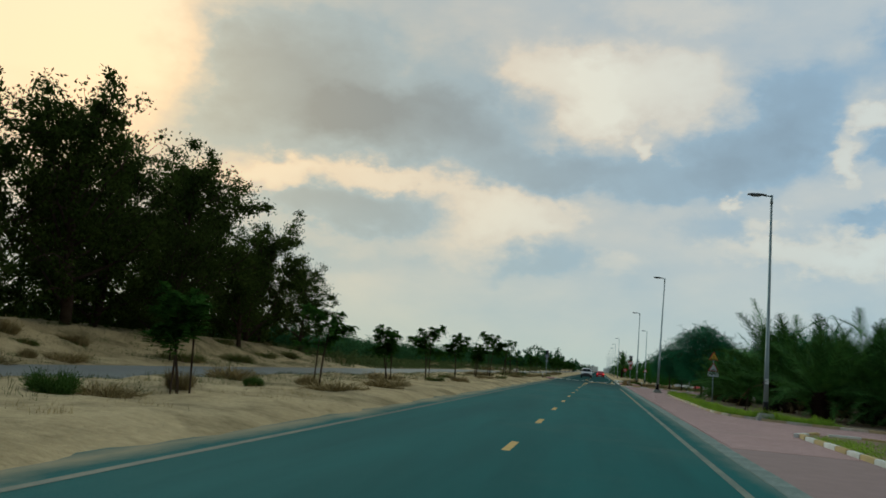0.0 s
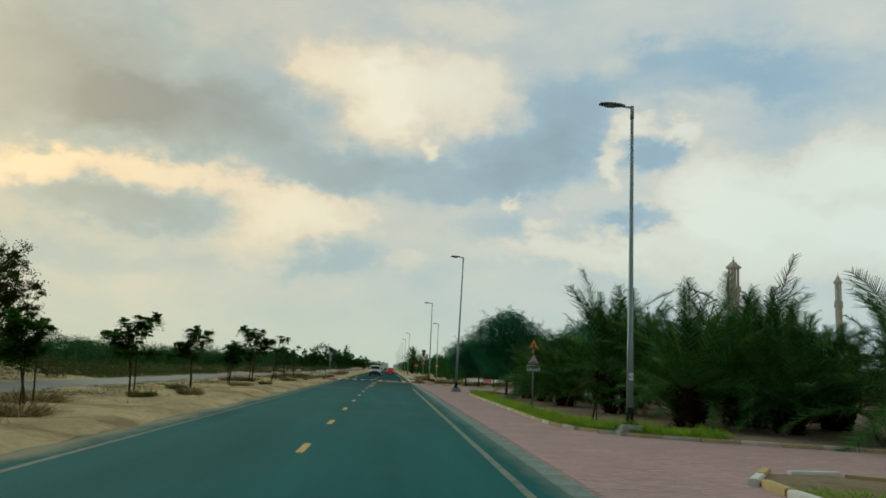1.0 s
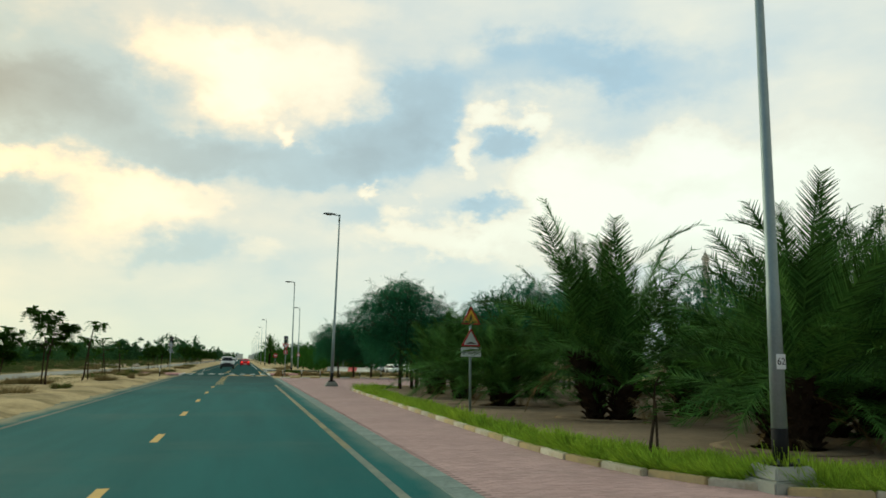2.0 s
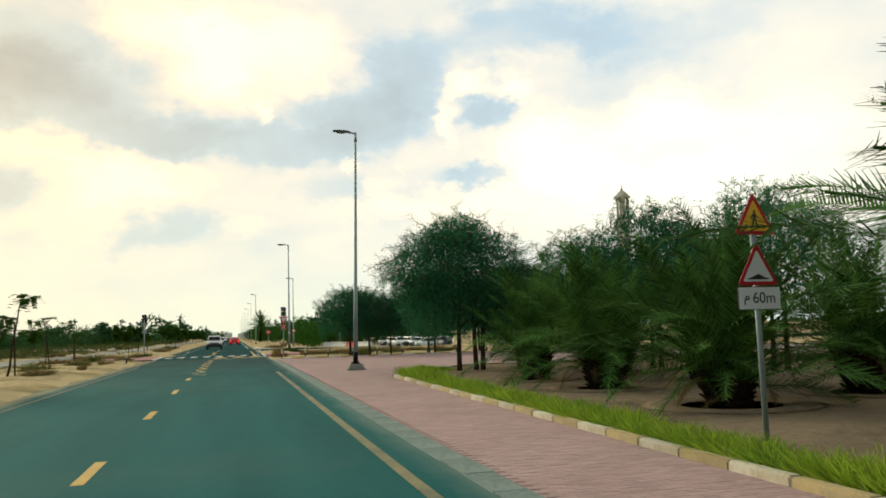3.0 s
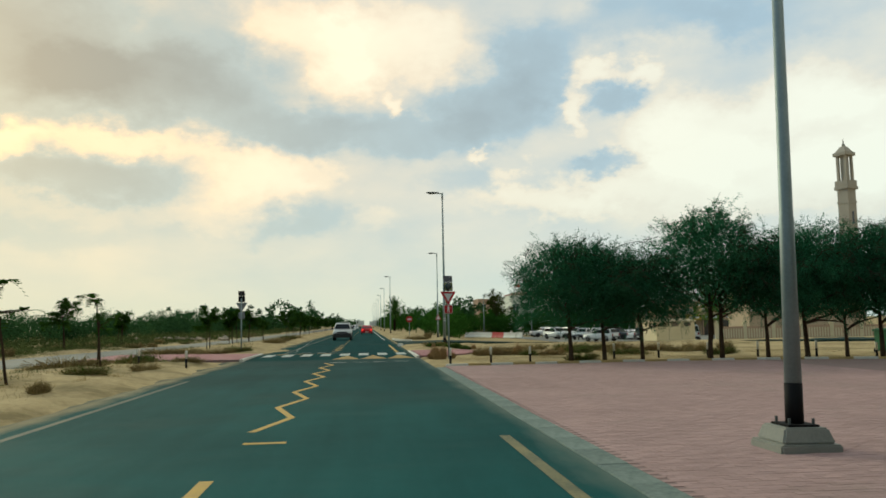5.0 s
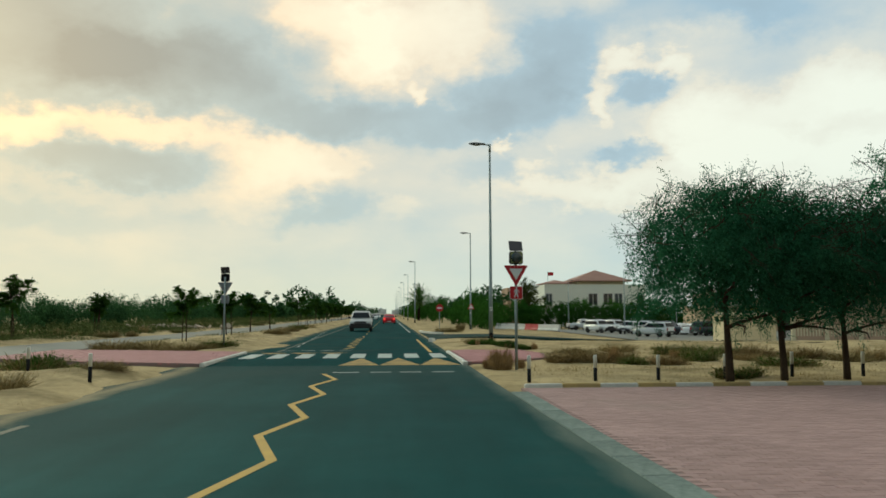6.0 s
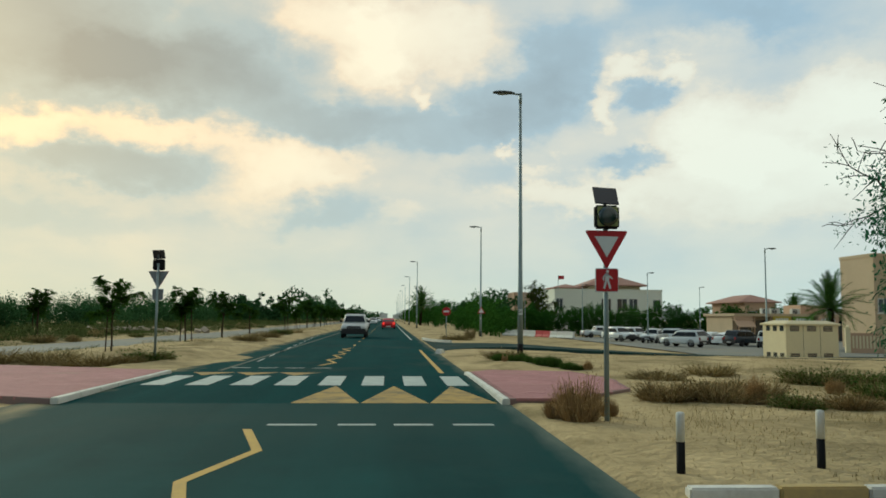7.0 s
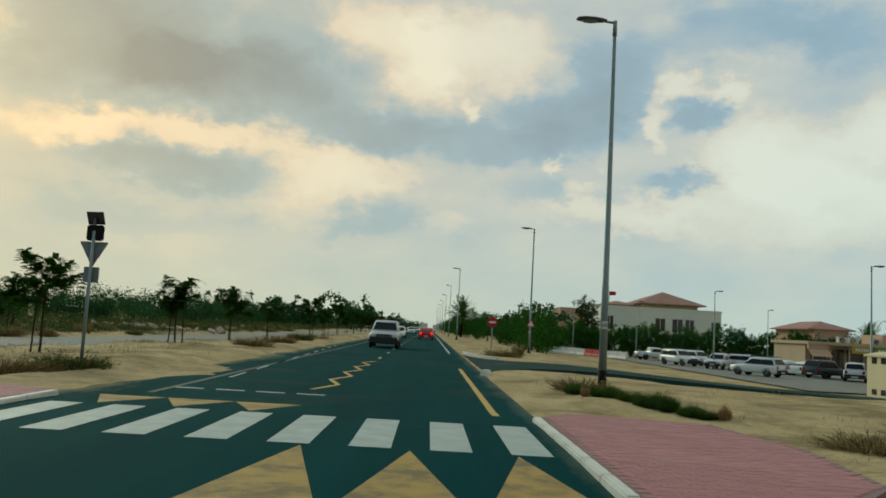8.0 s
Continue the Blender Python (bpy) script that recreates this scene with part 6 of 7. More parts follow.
def vehicle(name, shape, paint, label, lights_on=False, rack=False, group="parked cars"):
    """A car whose nose points to -y; y runs back along its length."""
    length, width, sill, deck, cabin, wr = SHAPES[shape]
    t = thing(name, label, "car", group)
    hw = width / 2
    rings = [car_ring(f * length - length / 2, hw - (0.10 if f in (0.0, 1.0) else 0.0), sill + (0.05 if f < 0.03 else 0), z) for f, z in deck]
    body = part("body", loft(rings).mesh("body", paint, 0.025, smooth=True), t)
    cab = []
    for f, z in cabin:
        y = f * length - length / 2
        base = float(np.interp(f, [a for a, _ in deck], [c for _, c in deck])) - 0.03
        top_half = hw - 0.10 - 0.16 * max(0.0, (z - base) / 0.8)
        cab.append([(-hw + 0.09, y, base), (hw - 0.09, y, base), (top_half + 0.03, y, max(base + 0.01, z - 0.08)), (top_half - 0.06, y, max(base + 0.02, z)), (-top_half + 0.06, y, max(base + 0.02, z)), (-top_half - 0.03, y, max(base + 0.01, z - 0.08))])
    roof = part("cabin", loft(cab).mesh("cabin", paint, 0.02, smooth=True), t)
    # side glass, windscreen, rear glass
    f0, f1, _, f3, f4 = [c[0] * length - length / 2 for c in cabin]
    z_low = float(np.interp(0.5, [a for a, _ in deck], [c for _, c in deck])) + 0.05
    z_top = cabin[2][1] - 0.14
    edges = [f0 + (f1 - f0) * 0.45, f1 + 0.16, (f1 + f3) / 2 - 0.03, (f1 + f3) / 2 + 0.05, f3 - 0.05, f3 + (f4 - f3) * 0.32]
    if shape == "van":
        edges = edges[:3] + edges[3:]
    for s in (-1, 1):
        x_low, x_top = s * (hw - 0.081), s * (hw - 0.10 - 0.16 * 0.75 + 0.014)
        b = Build()
        q = [(x_low, edges[0], z_low - 0.02), (x_top, edges[1], z_top + 0.02), (x_top, edges[2] if shape == "van" else edges[4], z_top + 0.02), (x_low, edges[2] if shape == "van" else edges[5], z_low - 0.02)]
        b.add(q + [(x - s * 0.03, y, z) for x, y, z in q], [(0, 1, 2, 3), (7, 6, 5, 4), (0, 4, 5, 1), (1, 5, 6, 2), (2, 6, 7, 3), (3, 7, 4, 0)])
        part("window_trim", b.mesh("window_trim", TRIM_BLACK), roof, "black window surround")
        x_low, x_top = s * (hw - 0.075), s * (hw - 0.10 - 0.16 * 0.75 + 0.02)
        for a, c, d, e in ((edges[0], edges[1], edges[2], edges[2]), (edges[3], edges[3], edges[4], edges[5])):
            if shape == "van" and a == edges[3]:
                continue
            b = Build()
            q = [(x_low, a, z_low), (x_top, c, z_top), (x_top, d, z_top), (x_low, e, z_low)]
            b.add(q + [(x - s * 0.03, y, z) for x, y, z in q], [(0, 1, 2, 3), (7, 6, 5, 4), (0, 4, 5, 1), (1, 5, 6, 2), (2, 6, 7, 3), (3, 7, 4, 0)])
            part("side_window", b.mesh("side_window", CAR_GLASS), roof, "dark side window")
    for fa, fb, za, zb, nm in ((f0, f1, cabin[0][1] + 0.08, cabin[1][1] - 0.06, "windscreen"), (f4, f3, cabin[4][1] + 0.08, cabin[3][1] - 0.10, "rear_window")):
        s = -1 if nm == "windscreen" else 1
        b = Build()
        k = 0.10
        ya, yb = fa + (fb - fa) * k + s * 0.03, fb - (fb - fa) * k + s * 0.03
        q = [(-hw + 0.17, ya, za), (hw - 0.17, ya, za), (hw - 0.30, yb, zb), (-hw + 0.30, yb, zb)]
        b.add(q + [(x, y - s * 0.03, z) for x, y, z in q], [(0, 1, 2, 3), (7, 6, 5, 4), (0, 4, 5, 1), (1, 5, 6, 2), (2, 6, 7, 3), (3, 7, 4, 0)])
        part(nm, b.mesh(nm, CAR_GLASS), roof, "dark glass")
    # bumpers, grille, lights, plates
    y0, y1 = -length / 2, length / 2
    zf, zr = deck[1][1], deck[-2][1]
    for y, nm, s in ((y0, "front_bumper", -1), (y1, "rear_bumper", 1)):
        b = Build()
        b.box(-hw + 0.06, min(y, y + s * 0.10), sill - 0.02, hw - 0.06, max(y, y + s * 0.10), sill + (0.34 if shape == "suv" else 0.26))
        part(nm, b.mesh(nm, TRIM_BLACK if shape != "sedan" else paint, 0.04, segments=3), body)
        b = Build()
        b.box(-0.26, min(y + s * 0.10, y + s * 0.115), sill + 0.08, 0.26, max(y + s * 0.10, y + s * 0.115), sill + 0.19)
        part("number_plate", b.mesh("number_plate", PLATE), body)
    if shape == "suv":
        b = Build()
        b.box(-0.50, y0 - 0.03, sill + 0.26, 0.50, y0 + 0.04, zf - 0.06)
        part("front_panel", b.mesh("front_panel", TRIM_BLACK, 0.02), body, "black front panel")
        for sx in (-0.36, -0.18, 0.0, 0.18, 0.36):
            b = Build()
            b.tube([(sx, y0 - 0.045, sill + 0.30), (sx * 1.12, y0 - 0.045, zf - 0.10)], 0.024, 6)
            part("grille_bar", b.mesh("grille_bar", RIM), body, "bright upright grille bar")
        b = Build()
        b.box(-hw + 0.02, y0 - 0.14, sill - 0.06, hw - 0.02, y0 + 0.10, sill + 0.24)
        part("bull_bar", b.mesh("bull_bar", TRIM_BLACK, 0.05, segments=3), body, "black lower bumper bar")
    else:
        b = Build()
        for k in range(4):
            b.box(-0.42, y0 - 0.03, zf - 0.40 + 0.085 * k, 0.42, y0 + 0.02, zf - 0.35 + 0.085 * k)
        part("grille", b.mesh("grille", TRIM_BLACK), body, "black slatted grille")
    for s in (-1, 1):
        b = Build()
        b.box(min(s * 0.48, s * (hw - 0.13)), y0 - 0.04, zf - 0.36, max(s * 0.48, s * (hw - 0.13)), y0 + 0.04, zf - 0.16)
        part("headlight", b.mesh("headlight", HEADLIGHT if lights_on else HEADLIGHT_OFF, 0.03), body)
        b = Build()
        b.box(min(s * (hw - 0.34), s * (hw - 0.12)), y1 - 0.04, zr - 0.34, max(s * (hw - 0.34), s * (hw - 0.12)), y1 + 0.03, zr - 0.06)
        part("taillight", b.mesh("taillight", TAILLIGHT if lights_on else TAILLIGHT_OFF, 0.02), body)
        b = Build()
        b.box(s * hw + (0 if s > 0 else -0.20), f0 + 0.35, z_low - 0.02, s * hw + (0.20 if s > 0 else 0), f0 + 0.47, z_low + 0.14)
        part("mirror", b.mesh("mirror", TRIM_BLACK, 0.03), body)
        for f in (0.185, 0.80):
            y = f * length - length / 2
            tyre = Build()
            m = Matrix.Translation((s * (hw - 0.11), y, wr)) @ Matrix.Rotation(radians(90), 4, "Y")
            tyre.lathe([(wr * 0.62, -0.11), (wr * 0.93, -0.11), (wr, -0.07), (wr, 0.07), (wr * 0.93, 0.11), (wr * 0.62, 0.11)], 20, m)
            wheel = part("wheel", tyre.mesh("wheel", TYRE, smooth=False), t)
            rim = Build()
            rim.lathe([(wr * 0.60, 0.105 * s), (wr * 0.56, 0.09 * s), (wr * 0.20, 0.085 * s), (wr * 0.14, 0.11 * s)], 14, m)
            for k in range(5):
                rim.box(-wr * 0.06, 0.05, 0.08 * s - 0.02, wr * 0.06, wr * 0.58, 0.08 * s + 0.03, m @ Matrix.Rotation(k * 1.2566, 4, "Z"))
            part("rim", rim.mesh("rim", RIM), wheel, "grey alloy rim")
            arch = Build()
            arch.tube([(s * (hw + 0.002), y + (wr + 0.05) * math.cos(a), wr + (wr + 0.05) * math.sin(a)) for a in [k * math.pi / 8 for k in range(9)]], 0.028, 5)
            part("wheel_arch", arch.mesh("wheel_arch", TRIM_BLACK), body)
    if rack:
        for s in (-1, 1):
            b = Build()
            b.tube([(s * 0.55, f1 + 0.15, cabin[2][1] + 0.09), (s * 0.55, f3, cabin[2][1] + 0.09)], 0.022, 6)
            for y in (f1 + 0.2, (f1 + f3) / 2, f3 - 0.1):
                b.tube([(s * 0.55, y, cabin[2][1] - 0.03), (s * 0.55, y, cabin[2][1] + 0.09)], 0.018, 5)
            part("roof_rail", b.mesh("roof_rail", TRIM_BLACK), roof)
    if shape == "pickup":
        b = Build()
        b.box(-hw + 0.14, f4 + 0.12, deck[-2][1] - 0.02, hw - 0.14, y1 - 0.12, deck[-2][1] + 0.004)
        part("load_bed", b.mesh("load_bed", TRIM_BLACK), body)
    return t


def park(ob, x, y, turn, first=True, size=1.0):
    m = pose(x, y, (0.0 if x < 6 else ground_z(x, y) + 0.08), 0, 0, turn) @ Matrix.Scale(size, 4)
    return settle(ob, m) if first else copy_thing(ob, m)


# on the road
park(vehicle("off_road_car", "suv", PAINT_SILVER, "silver off-road car with roof rails on the road", False, True, "cars on the road"), -2.15, 142.0, 0)
park(vehicle("saloon_car", "sedan", PAINT_RED, "red saloon car seen from behind on the road", True, False, "cars on the road"), 0.35, 188.0, 180)
sed_on = park(vehicle("saloon_car", "sedan", PAINT_WHITE, "white saloon car with lit headlights on the road", True, False, "cars on the road"), -3.1, 190.0, 0)
park(sed_on, -3.1, 262.0, 0, False)
park(sed_on, -3.0, 330.0, 0, False)
# in the car park
suv_w = vehicle("off_road_car", "suv", PAINT_WHITE, "white sport utility car parked on sandy asphalt", False, True)
sed_w = vehicle("saloon_car", "sedan", PAINT_WHITE, "white saloon car parked on sandy asphalt")
suv_d = vehicle("off_road_car", "suv", PAINT_DARK, "dark blue sport utility car parked on sandy asphalt")
pick_w = vehicle("pickup_truck", "pickup", PAINT_WHITE, "white pickup truck parked on sandy asphalt")
van_w = vehicle("delivery_van", "van", PAINT_WHITE, "white delivery van parked on sandy asphalt")
park(suv_w, 30.9, 162.8, 215)
park(suv_w, 29.6, 181.6, 23, False, 1.05)
park(suv_w, 33.4, 186.5, 23, False, 1.02)
park(suv_w, 39.8, 162.6, 150, False)
park(suv_w, 36.6, 179.0, 60, False)
park(pick_w, 32.4, 176.4, -37)
park(pick_w, 31.6, 199.0, 100, False)
park(sed_w, 38.6, 173.5, 120)
park(sed_w, 38.9, 169.6, 120, False)
park(suv_d, 38.7, 165.8, 118)
park(suv_d, 36.0, 171.8, 40, False)
park(van_w, 41.0, 157.5, 160)


# ---- buildings ----
def window_unit(parent, x, y, z, w, h, face=-1, frame_mat=None):
    """A window on a wall that looks along y: frame, sill and two panes."""
    b = Build()
    t = 0.10
    for box in ((x - w / 2, z, x + w / 2, z + t), (x - w / 2, z + h - t, x + w / 2, z + h), (x - w / 2, z + t, x - w / 2 + t, z + h - t), (x + w / 2 - t, z + t, x + w / 2, z + h - t), (x - t / 2, z + t, x + t / 2, z + h - t)):
        b.box(box[0], y + face * 0.08, box[1], box[2], y + 0.05, box[3])
    wn = part("window", b.mesh("window", frame_mat or AC_WHITE), parent)
    for s in (-1, 1):
        b = Build()
        b.box(x + (-w / 2 + t if s < 0 else t / 2), y + face * 0.02, z + t, x + (-t / 2 if s < 0 else w / 2 - t), y + 0.02, z + h - t)
        part("pane", b.mesh("pane", WINDOW), wn, "dark glass")
    b = Build()
    b.box(x - w / 2 - 0.1, y + face * 0.18, z - 0.09, x + w / 2 + 0.1, y, z)
    part("sill", b.mesh("sill", WALL_WHITE), wn)


def hip_roof(name, x0, y0, x1, y1, z, rise, over, parent, mat=None):
    b = Build()
    x0, x1, y0, y1 = x0 - over, x1 + over, y0 - over, y1 + over
    run = min(x1 - x0, y1 - y0) / 2
    if x1 - x0 >= y1 - y0:
        r0, r1 = (x0 + run, (y0 + y1) / 2), (x1 - run, (y0 + y1) / 2)
    else:
        r0, r1 = ((x0 + x1) / 2, y0 + run), ((x0 + x1) / 2, y1 - run)
    vs = [(x0, y0, z), (x1, y0, z), (x1, y1, z), (x0, y1, z), (x0, y0, z + 0.18), (x1, y0, z + 0.18), (x1, y1, z + 0.18), (x0, y1, z + 0.18), (*r0, z + rise), (*r1, z + rise)]
    if x1 - x0 >= y1 - y0:
        slopes = [(4, 5, 9, 8), (5, 6, 9), (6, 7, 8, 9), (7, 4, 8)]
    else:
        slopes = [(4, 5, 8), (5, 6, 9, 8), (6, 7, 9), (7, 4, 8, 9)]
    b.add(vs, [(3, 2, 1, 0), (0, 1, 5, 4), (1, 2, 6, 5), (2, 3, 7, 6), (3, 0, 4, 7)] + slopes)
    return part("roof", b.mesh("roof", mat or ROOF_TILE), parent, "low hipped roof of brown-red tiles")


def house(label, x0, y0, x1, y1, z0, top, wall_mat, windows, roofs, parapet=0.35, category="house"):
    t = thing("villa", label, category)
    b = Build()
    b.box(x0, y0, z0 - 0.5, x1, y1, top)
    w = part("wall", b.mesh("wall", wall_mat), t)
    b = Build()
    th = 0.25
    for q in ((x0 - 0.06, y0 - 0.06, x1 + 0.06, y0 + th), (x0 - 0.06, y1 - th, x1 + 0.06, y1 + 0.06), (x0 - 0.06, y0 + th, x0 + th, y1 - th), (x1 - th, y0 + th, x1 + 0.06, y1 - th)):
        b.box(q[0], q[1], top, q[2], q[3], top + parapet)
    part("parapet", b.mesh("parapet", wall_mat), t)
    for x, z, ww, hh in windows:
        window_unit(t, x, y0, z, ww, hh)
    for rx0, ry0, rx1, ry1, rz, rise in roofs:
        b = Build()
        b.box(rx0, ry0, top, rx1, ry1, rz)
        part("roof_room", b.mesh("roof_room", CREAM), t, "cream upper storey band")
        hip_roof("roof", rx0, ry0, rx1, ry1, rz, rise, 1.2, t)
    return t


VY = 232
villa = house("pale two-storey villa with brown hipped tile roofs behind hedge trees", 32.0, VY, 53.0, VY + 16, -1.2, 6.95, WALL_WHITE, [(32.9, 3.1, 1.4, 2.4), (42.0, 3.1, 1.9, 2.4), (45.1, 3.1, 2.0, 2.4), (47.3, 3.1, 1.7, 2.4), (51.9, 3.1, 1.5, 2.2)], [(39.1, VY + 1, 49.0, VY + 12, 7.95, 2.6), (33.4, VY + 3, 36.9, VY + 10, 7.5, 0.9)])
b = Build()
b.tube([(32.9, VY + 1, 6.8), (32.9, VY + 1, 9.9)], 0.05, 6)
mast = thing("flag_mast", "thin flag mast on the villa roof", "flag", data=b.mesh("flag_mast", GALV))
b = Build()
b.add([(32.95, VY + 1, 9.1), (34.1, VY + 1.1, 9.2), (34.1, VY + 1.1, 9.85), (32.95, VY + 1, 9.85), (32.95, VY + 1.03, 9.1), (34.1, VY + 1.13, 9.2), (34.1, VY + 1.13, 9.85), (32.95, VY + 1.03, 9.85)], [(0, 1, 2, 3), (7, 6, 5, 4), (0, 4, 5, 1), (1, 5, 6, 2), (2, 6, 7, 3), (3, 7, 4, 0)])
part("flag", b.mesh("flag", SIGN_RED), mast)
house("distant peach villa beyond the hedge trees", 28.9, 262, 33.6, 272, -1, 7.2, WALL_PEACH, [(30.4, 4.6, 1.2, 1.6)], [])
house("low villa with a brown hipped tile roof behind trees", 61.6, 215, 67.0, 229, -1.5, 4.3, WALL_PEACH, [(62.9, 1.6, 1.6, 1.6), (65.4, 1.6, 1.6, 1.6)], [(61.7, 216, 66.9, 228, 4.6, 1.5)])
house("tall beige apartment block beside the car park", 49.9, 160, 66, 166, -1.5, 8.2, WALL_BEIGE, [(52.6, 6.4, 1.2, 0.8), (55.4, 5.4, 1.6, 1.6), (57.4, 5.4, 1.6, 1.6), (50.8, 2.4, 1.2, 1.5), (54.0, 2.2, 1.6, 1.6), (58.0, 2.2, 1.6, 1.6)], [], 0.35, "building")

# blocks on the skyline, the air's haze put into their pale colours
for x, y, w, h in ((-60, 1500, 26, 9), (-22, 1650, 20, 13), (8, 1580, 22, 10), (38, 1700, 30, 15), (78, 1620, 24, 11), (-105, 1720, 34, 12)):
    t = thing("far_building", "pale hazy building on the skyline", "building", "skyline buildings")
    b = Build()
    h *= 0.75
    b.box(x, y, -2, x + w, y + 14, h)
    b.box(x + w * 0.3, y + 2, h, x + w * 0.6, y + 10, h + 2.2)
    part("wall", b.mesh("wall", HAZED_WALL), t)
    for k in range(max(1, int(h // 5))):
        s = Build()
        s.box(x + 1, y - 0.1, 2 + 5 * k, x + w - 1, y, 4 + 5 * k)
        part("window_band", s.mesh("window_band", HAZED_GLASS), t)

# low shop row with awnings and air conditioners
shops = thing("shop_row", "low beige shop row with awnings and air conditioners", "building")
SY, SZ = 190.0, -1.35
b = Build()
b.box(48.2, SY, SZ - 0.4, 70, SY + 9, 2.1)
part("wall", b.mesh("wall", WALL_BEIGE), shops)
b = Build()
b.box(47.8, SY - 1.6, 2.1, 70.5, SY + 9.2, 2.5)
part("roof_slab", b.mesh("roof_slab", WALL_BEIGE, 0.03), shops)
b = Build()
b.box(47.9, SY - 1.5, 1.5, 50.4, SY - 1.1, 2.1)
b.add([(47.9, SY - 1.5, 1.5), (50.4, SY - 1.5, 1.5), (50.4, SY - 2.6, 0.7), (47.9, SY - 2.6, 0.7), (47.9, SY - 1.5, 1.42), (50.4, SY - 1.5, 1.42), (50.4, SY - 2.6, 0.62), (47.9, SY - 2.6, 0.62)], [(0, 1, 2, 3), (7, 6, 5, 4), (0, 4, 5, 1), (1, 5, 6, 2), (2, 6, 7, 3), (3, 7, 4, 0)])
part("awning", b.mesh("awning", WALL_PEACH), shops, "peach awning")
for x0, x1, mat_s in ((53.2, 55.8, SHOP_YELLOW), (56.0, 59.0, SHOP_GREEN), (59.6, 62.6, WALL_PEACH), (63.2, 66.4, PAINT_DARK)):
    b = Build()
    b.box(x0, SY - 1.75, 1.25, x1, SY - 1.62, 2.15)
    sg = part("sign_board", b.mesh("sign_board", mat_s, 0.02), shops)
    bars(sg, (x0 + x1) / 2, SY - 1.755, 1.7, (x1 - x0) * 0.7, 0.34, -1, SIGN_WHITE, 5)
for x0 in (48.9, 51.1, 53.5, 56.6, 59.8, 63, 66.2):
    b = Build()
    b.box(x0, SY - 0.05, SZ, x0 + 2.0, SY + 0.02, 1.6)
    part("shop_front", b.mesh("shop_front", WINDOW), shops, "dark shop glass")
    b = Build()
    b.tube([(x0 - 0.4, SY - 1.4, SZ), (x0 - 0.4, SY - 1.4, 2.2)], 0.1, 8)
    part("post", b.mesh("post", WALL_PEACH), shops)
ac = thing("air_conditioner", "white rooftop air conditioner on the shop row", "air conditioner", "rooftop air conditioners")
b = Build()
b.box(-0.6, -0.35, 0, 0.6, 0.35, 0.85)
part("casing", b.mesh("casing", AC_WHITE, 0.03), ac)
b = Build()
b.lathe([(0.33, 0.0), (0.33, 0.03), (0.28, 0.03), (0.27, 0.0)], 16, Matrix.Translation((-0.15, -0.35, 0.43)) @ Matrix.Rotation(radians(90), 4, "X"))
part("fan_ring", b.mesh("fan_ring", TRIM_BLACK), ac, "dark fan grille")
settle(ac, pose(53.4, SY + 1, 2.4))
for x in (54.9, 58.0, 62.8, 64.4, 67.5):
    copy_thing(ac, pose(x, SY + rnd.uniform(0.5, 1.4), 2.4))
b = Build()
b.box(59.2, SY + 2, 2.4, 63.0, SY + 7, 3.8)
part("roof_room", b.mesh("roof_room", WALL_PEACH), shops)


def substation():
    """A cream package substation with louvre vents and a shallow lid."""
    t = thing("substation_kiosk", "cream electrical substation kiosk with dark vents on sand", "kiosk")
    w, d, h = 3.7, 2.6, 1.95
    b = Build()
    b.box(-w / 2, -d / 2, -0.3, w / 2, d / 2, h)
    body = part("body", b.mesh("body", CREAM, 0.03), t)
    b = Build()
    b.box(-w / 2 - 0.12, -d / 2 - 0.12, h, w / 2 + 0.12, d / 2 + 0.12, h + 0.10)
    b.box(-w / 2 - 0.12, -d / 2 - 0.12, h + 0.10, w / 2 + 0.12, d / 2 + 0.12, h + 0.28, taper=0.35)
    part("lid", b.mesh("lid", CREAM, 0.02), t)
    for x in (-1.25, -0.05, 1.1):
        for z, hh, mat_v in ((1.62, 0.30, WINDOW), (0.12, 0.26, WINDOW)):
            b = Build()
            b.box(x - 0.32, -d / 2 - 0.02, z, x + 0.32, -d / 2 + 0.02, z + hh)
            v = part("vent", b.mesh("vent", mat_v), body, "recessed louvre vent")
            for k in range(3):
                s = Build()
                s.box(x - 0.31, -d / 2 - 0.04, z + 0.05 + 0.08 * k, x + 0.31, -d / 2 - 0.02, z + 0.075 + 0.08 * k)
                part("slat", s.mesh("slat", WALL_BEIGE), v)
    for y in (-0.85, -0.1, 0.65):
        for z, hh in ((1.62, 0.30), (0.12, 0.26)):
            b = Build()
            b.box(-w / 2 - 0.02, y - 0.2, z, -w / 2 + 0.02, y + 0.2, z + hh)
            part("vent", b.mesh("vent", WINDOW), body, "recessed louvre vent")
    for x in (-0.65, 0.55):
        b = Build()
        b.box(x - 0.01, -d / 2 - 0.008, 0.05, x + 0.01, -d / 2 + 0.01, 1.98)
        part("door_seam", b.mesh("door_seam", TRIM_BLACK), body)
    return t


kiosk = substation()
settle(kiosk, pose(31.0, 139.6, ground_z(31.0, 139.6) + 0.02, 0, 0, 6) @ Matrix.Diagonal((1.14, 1.15, 1.28, 1)))

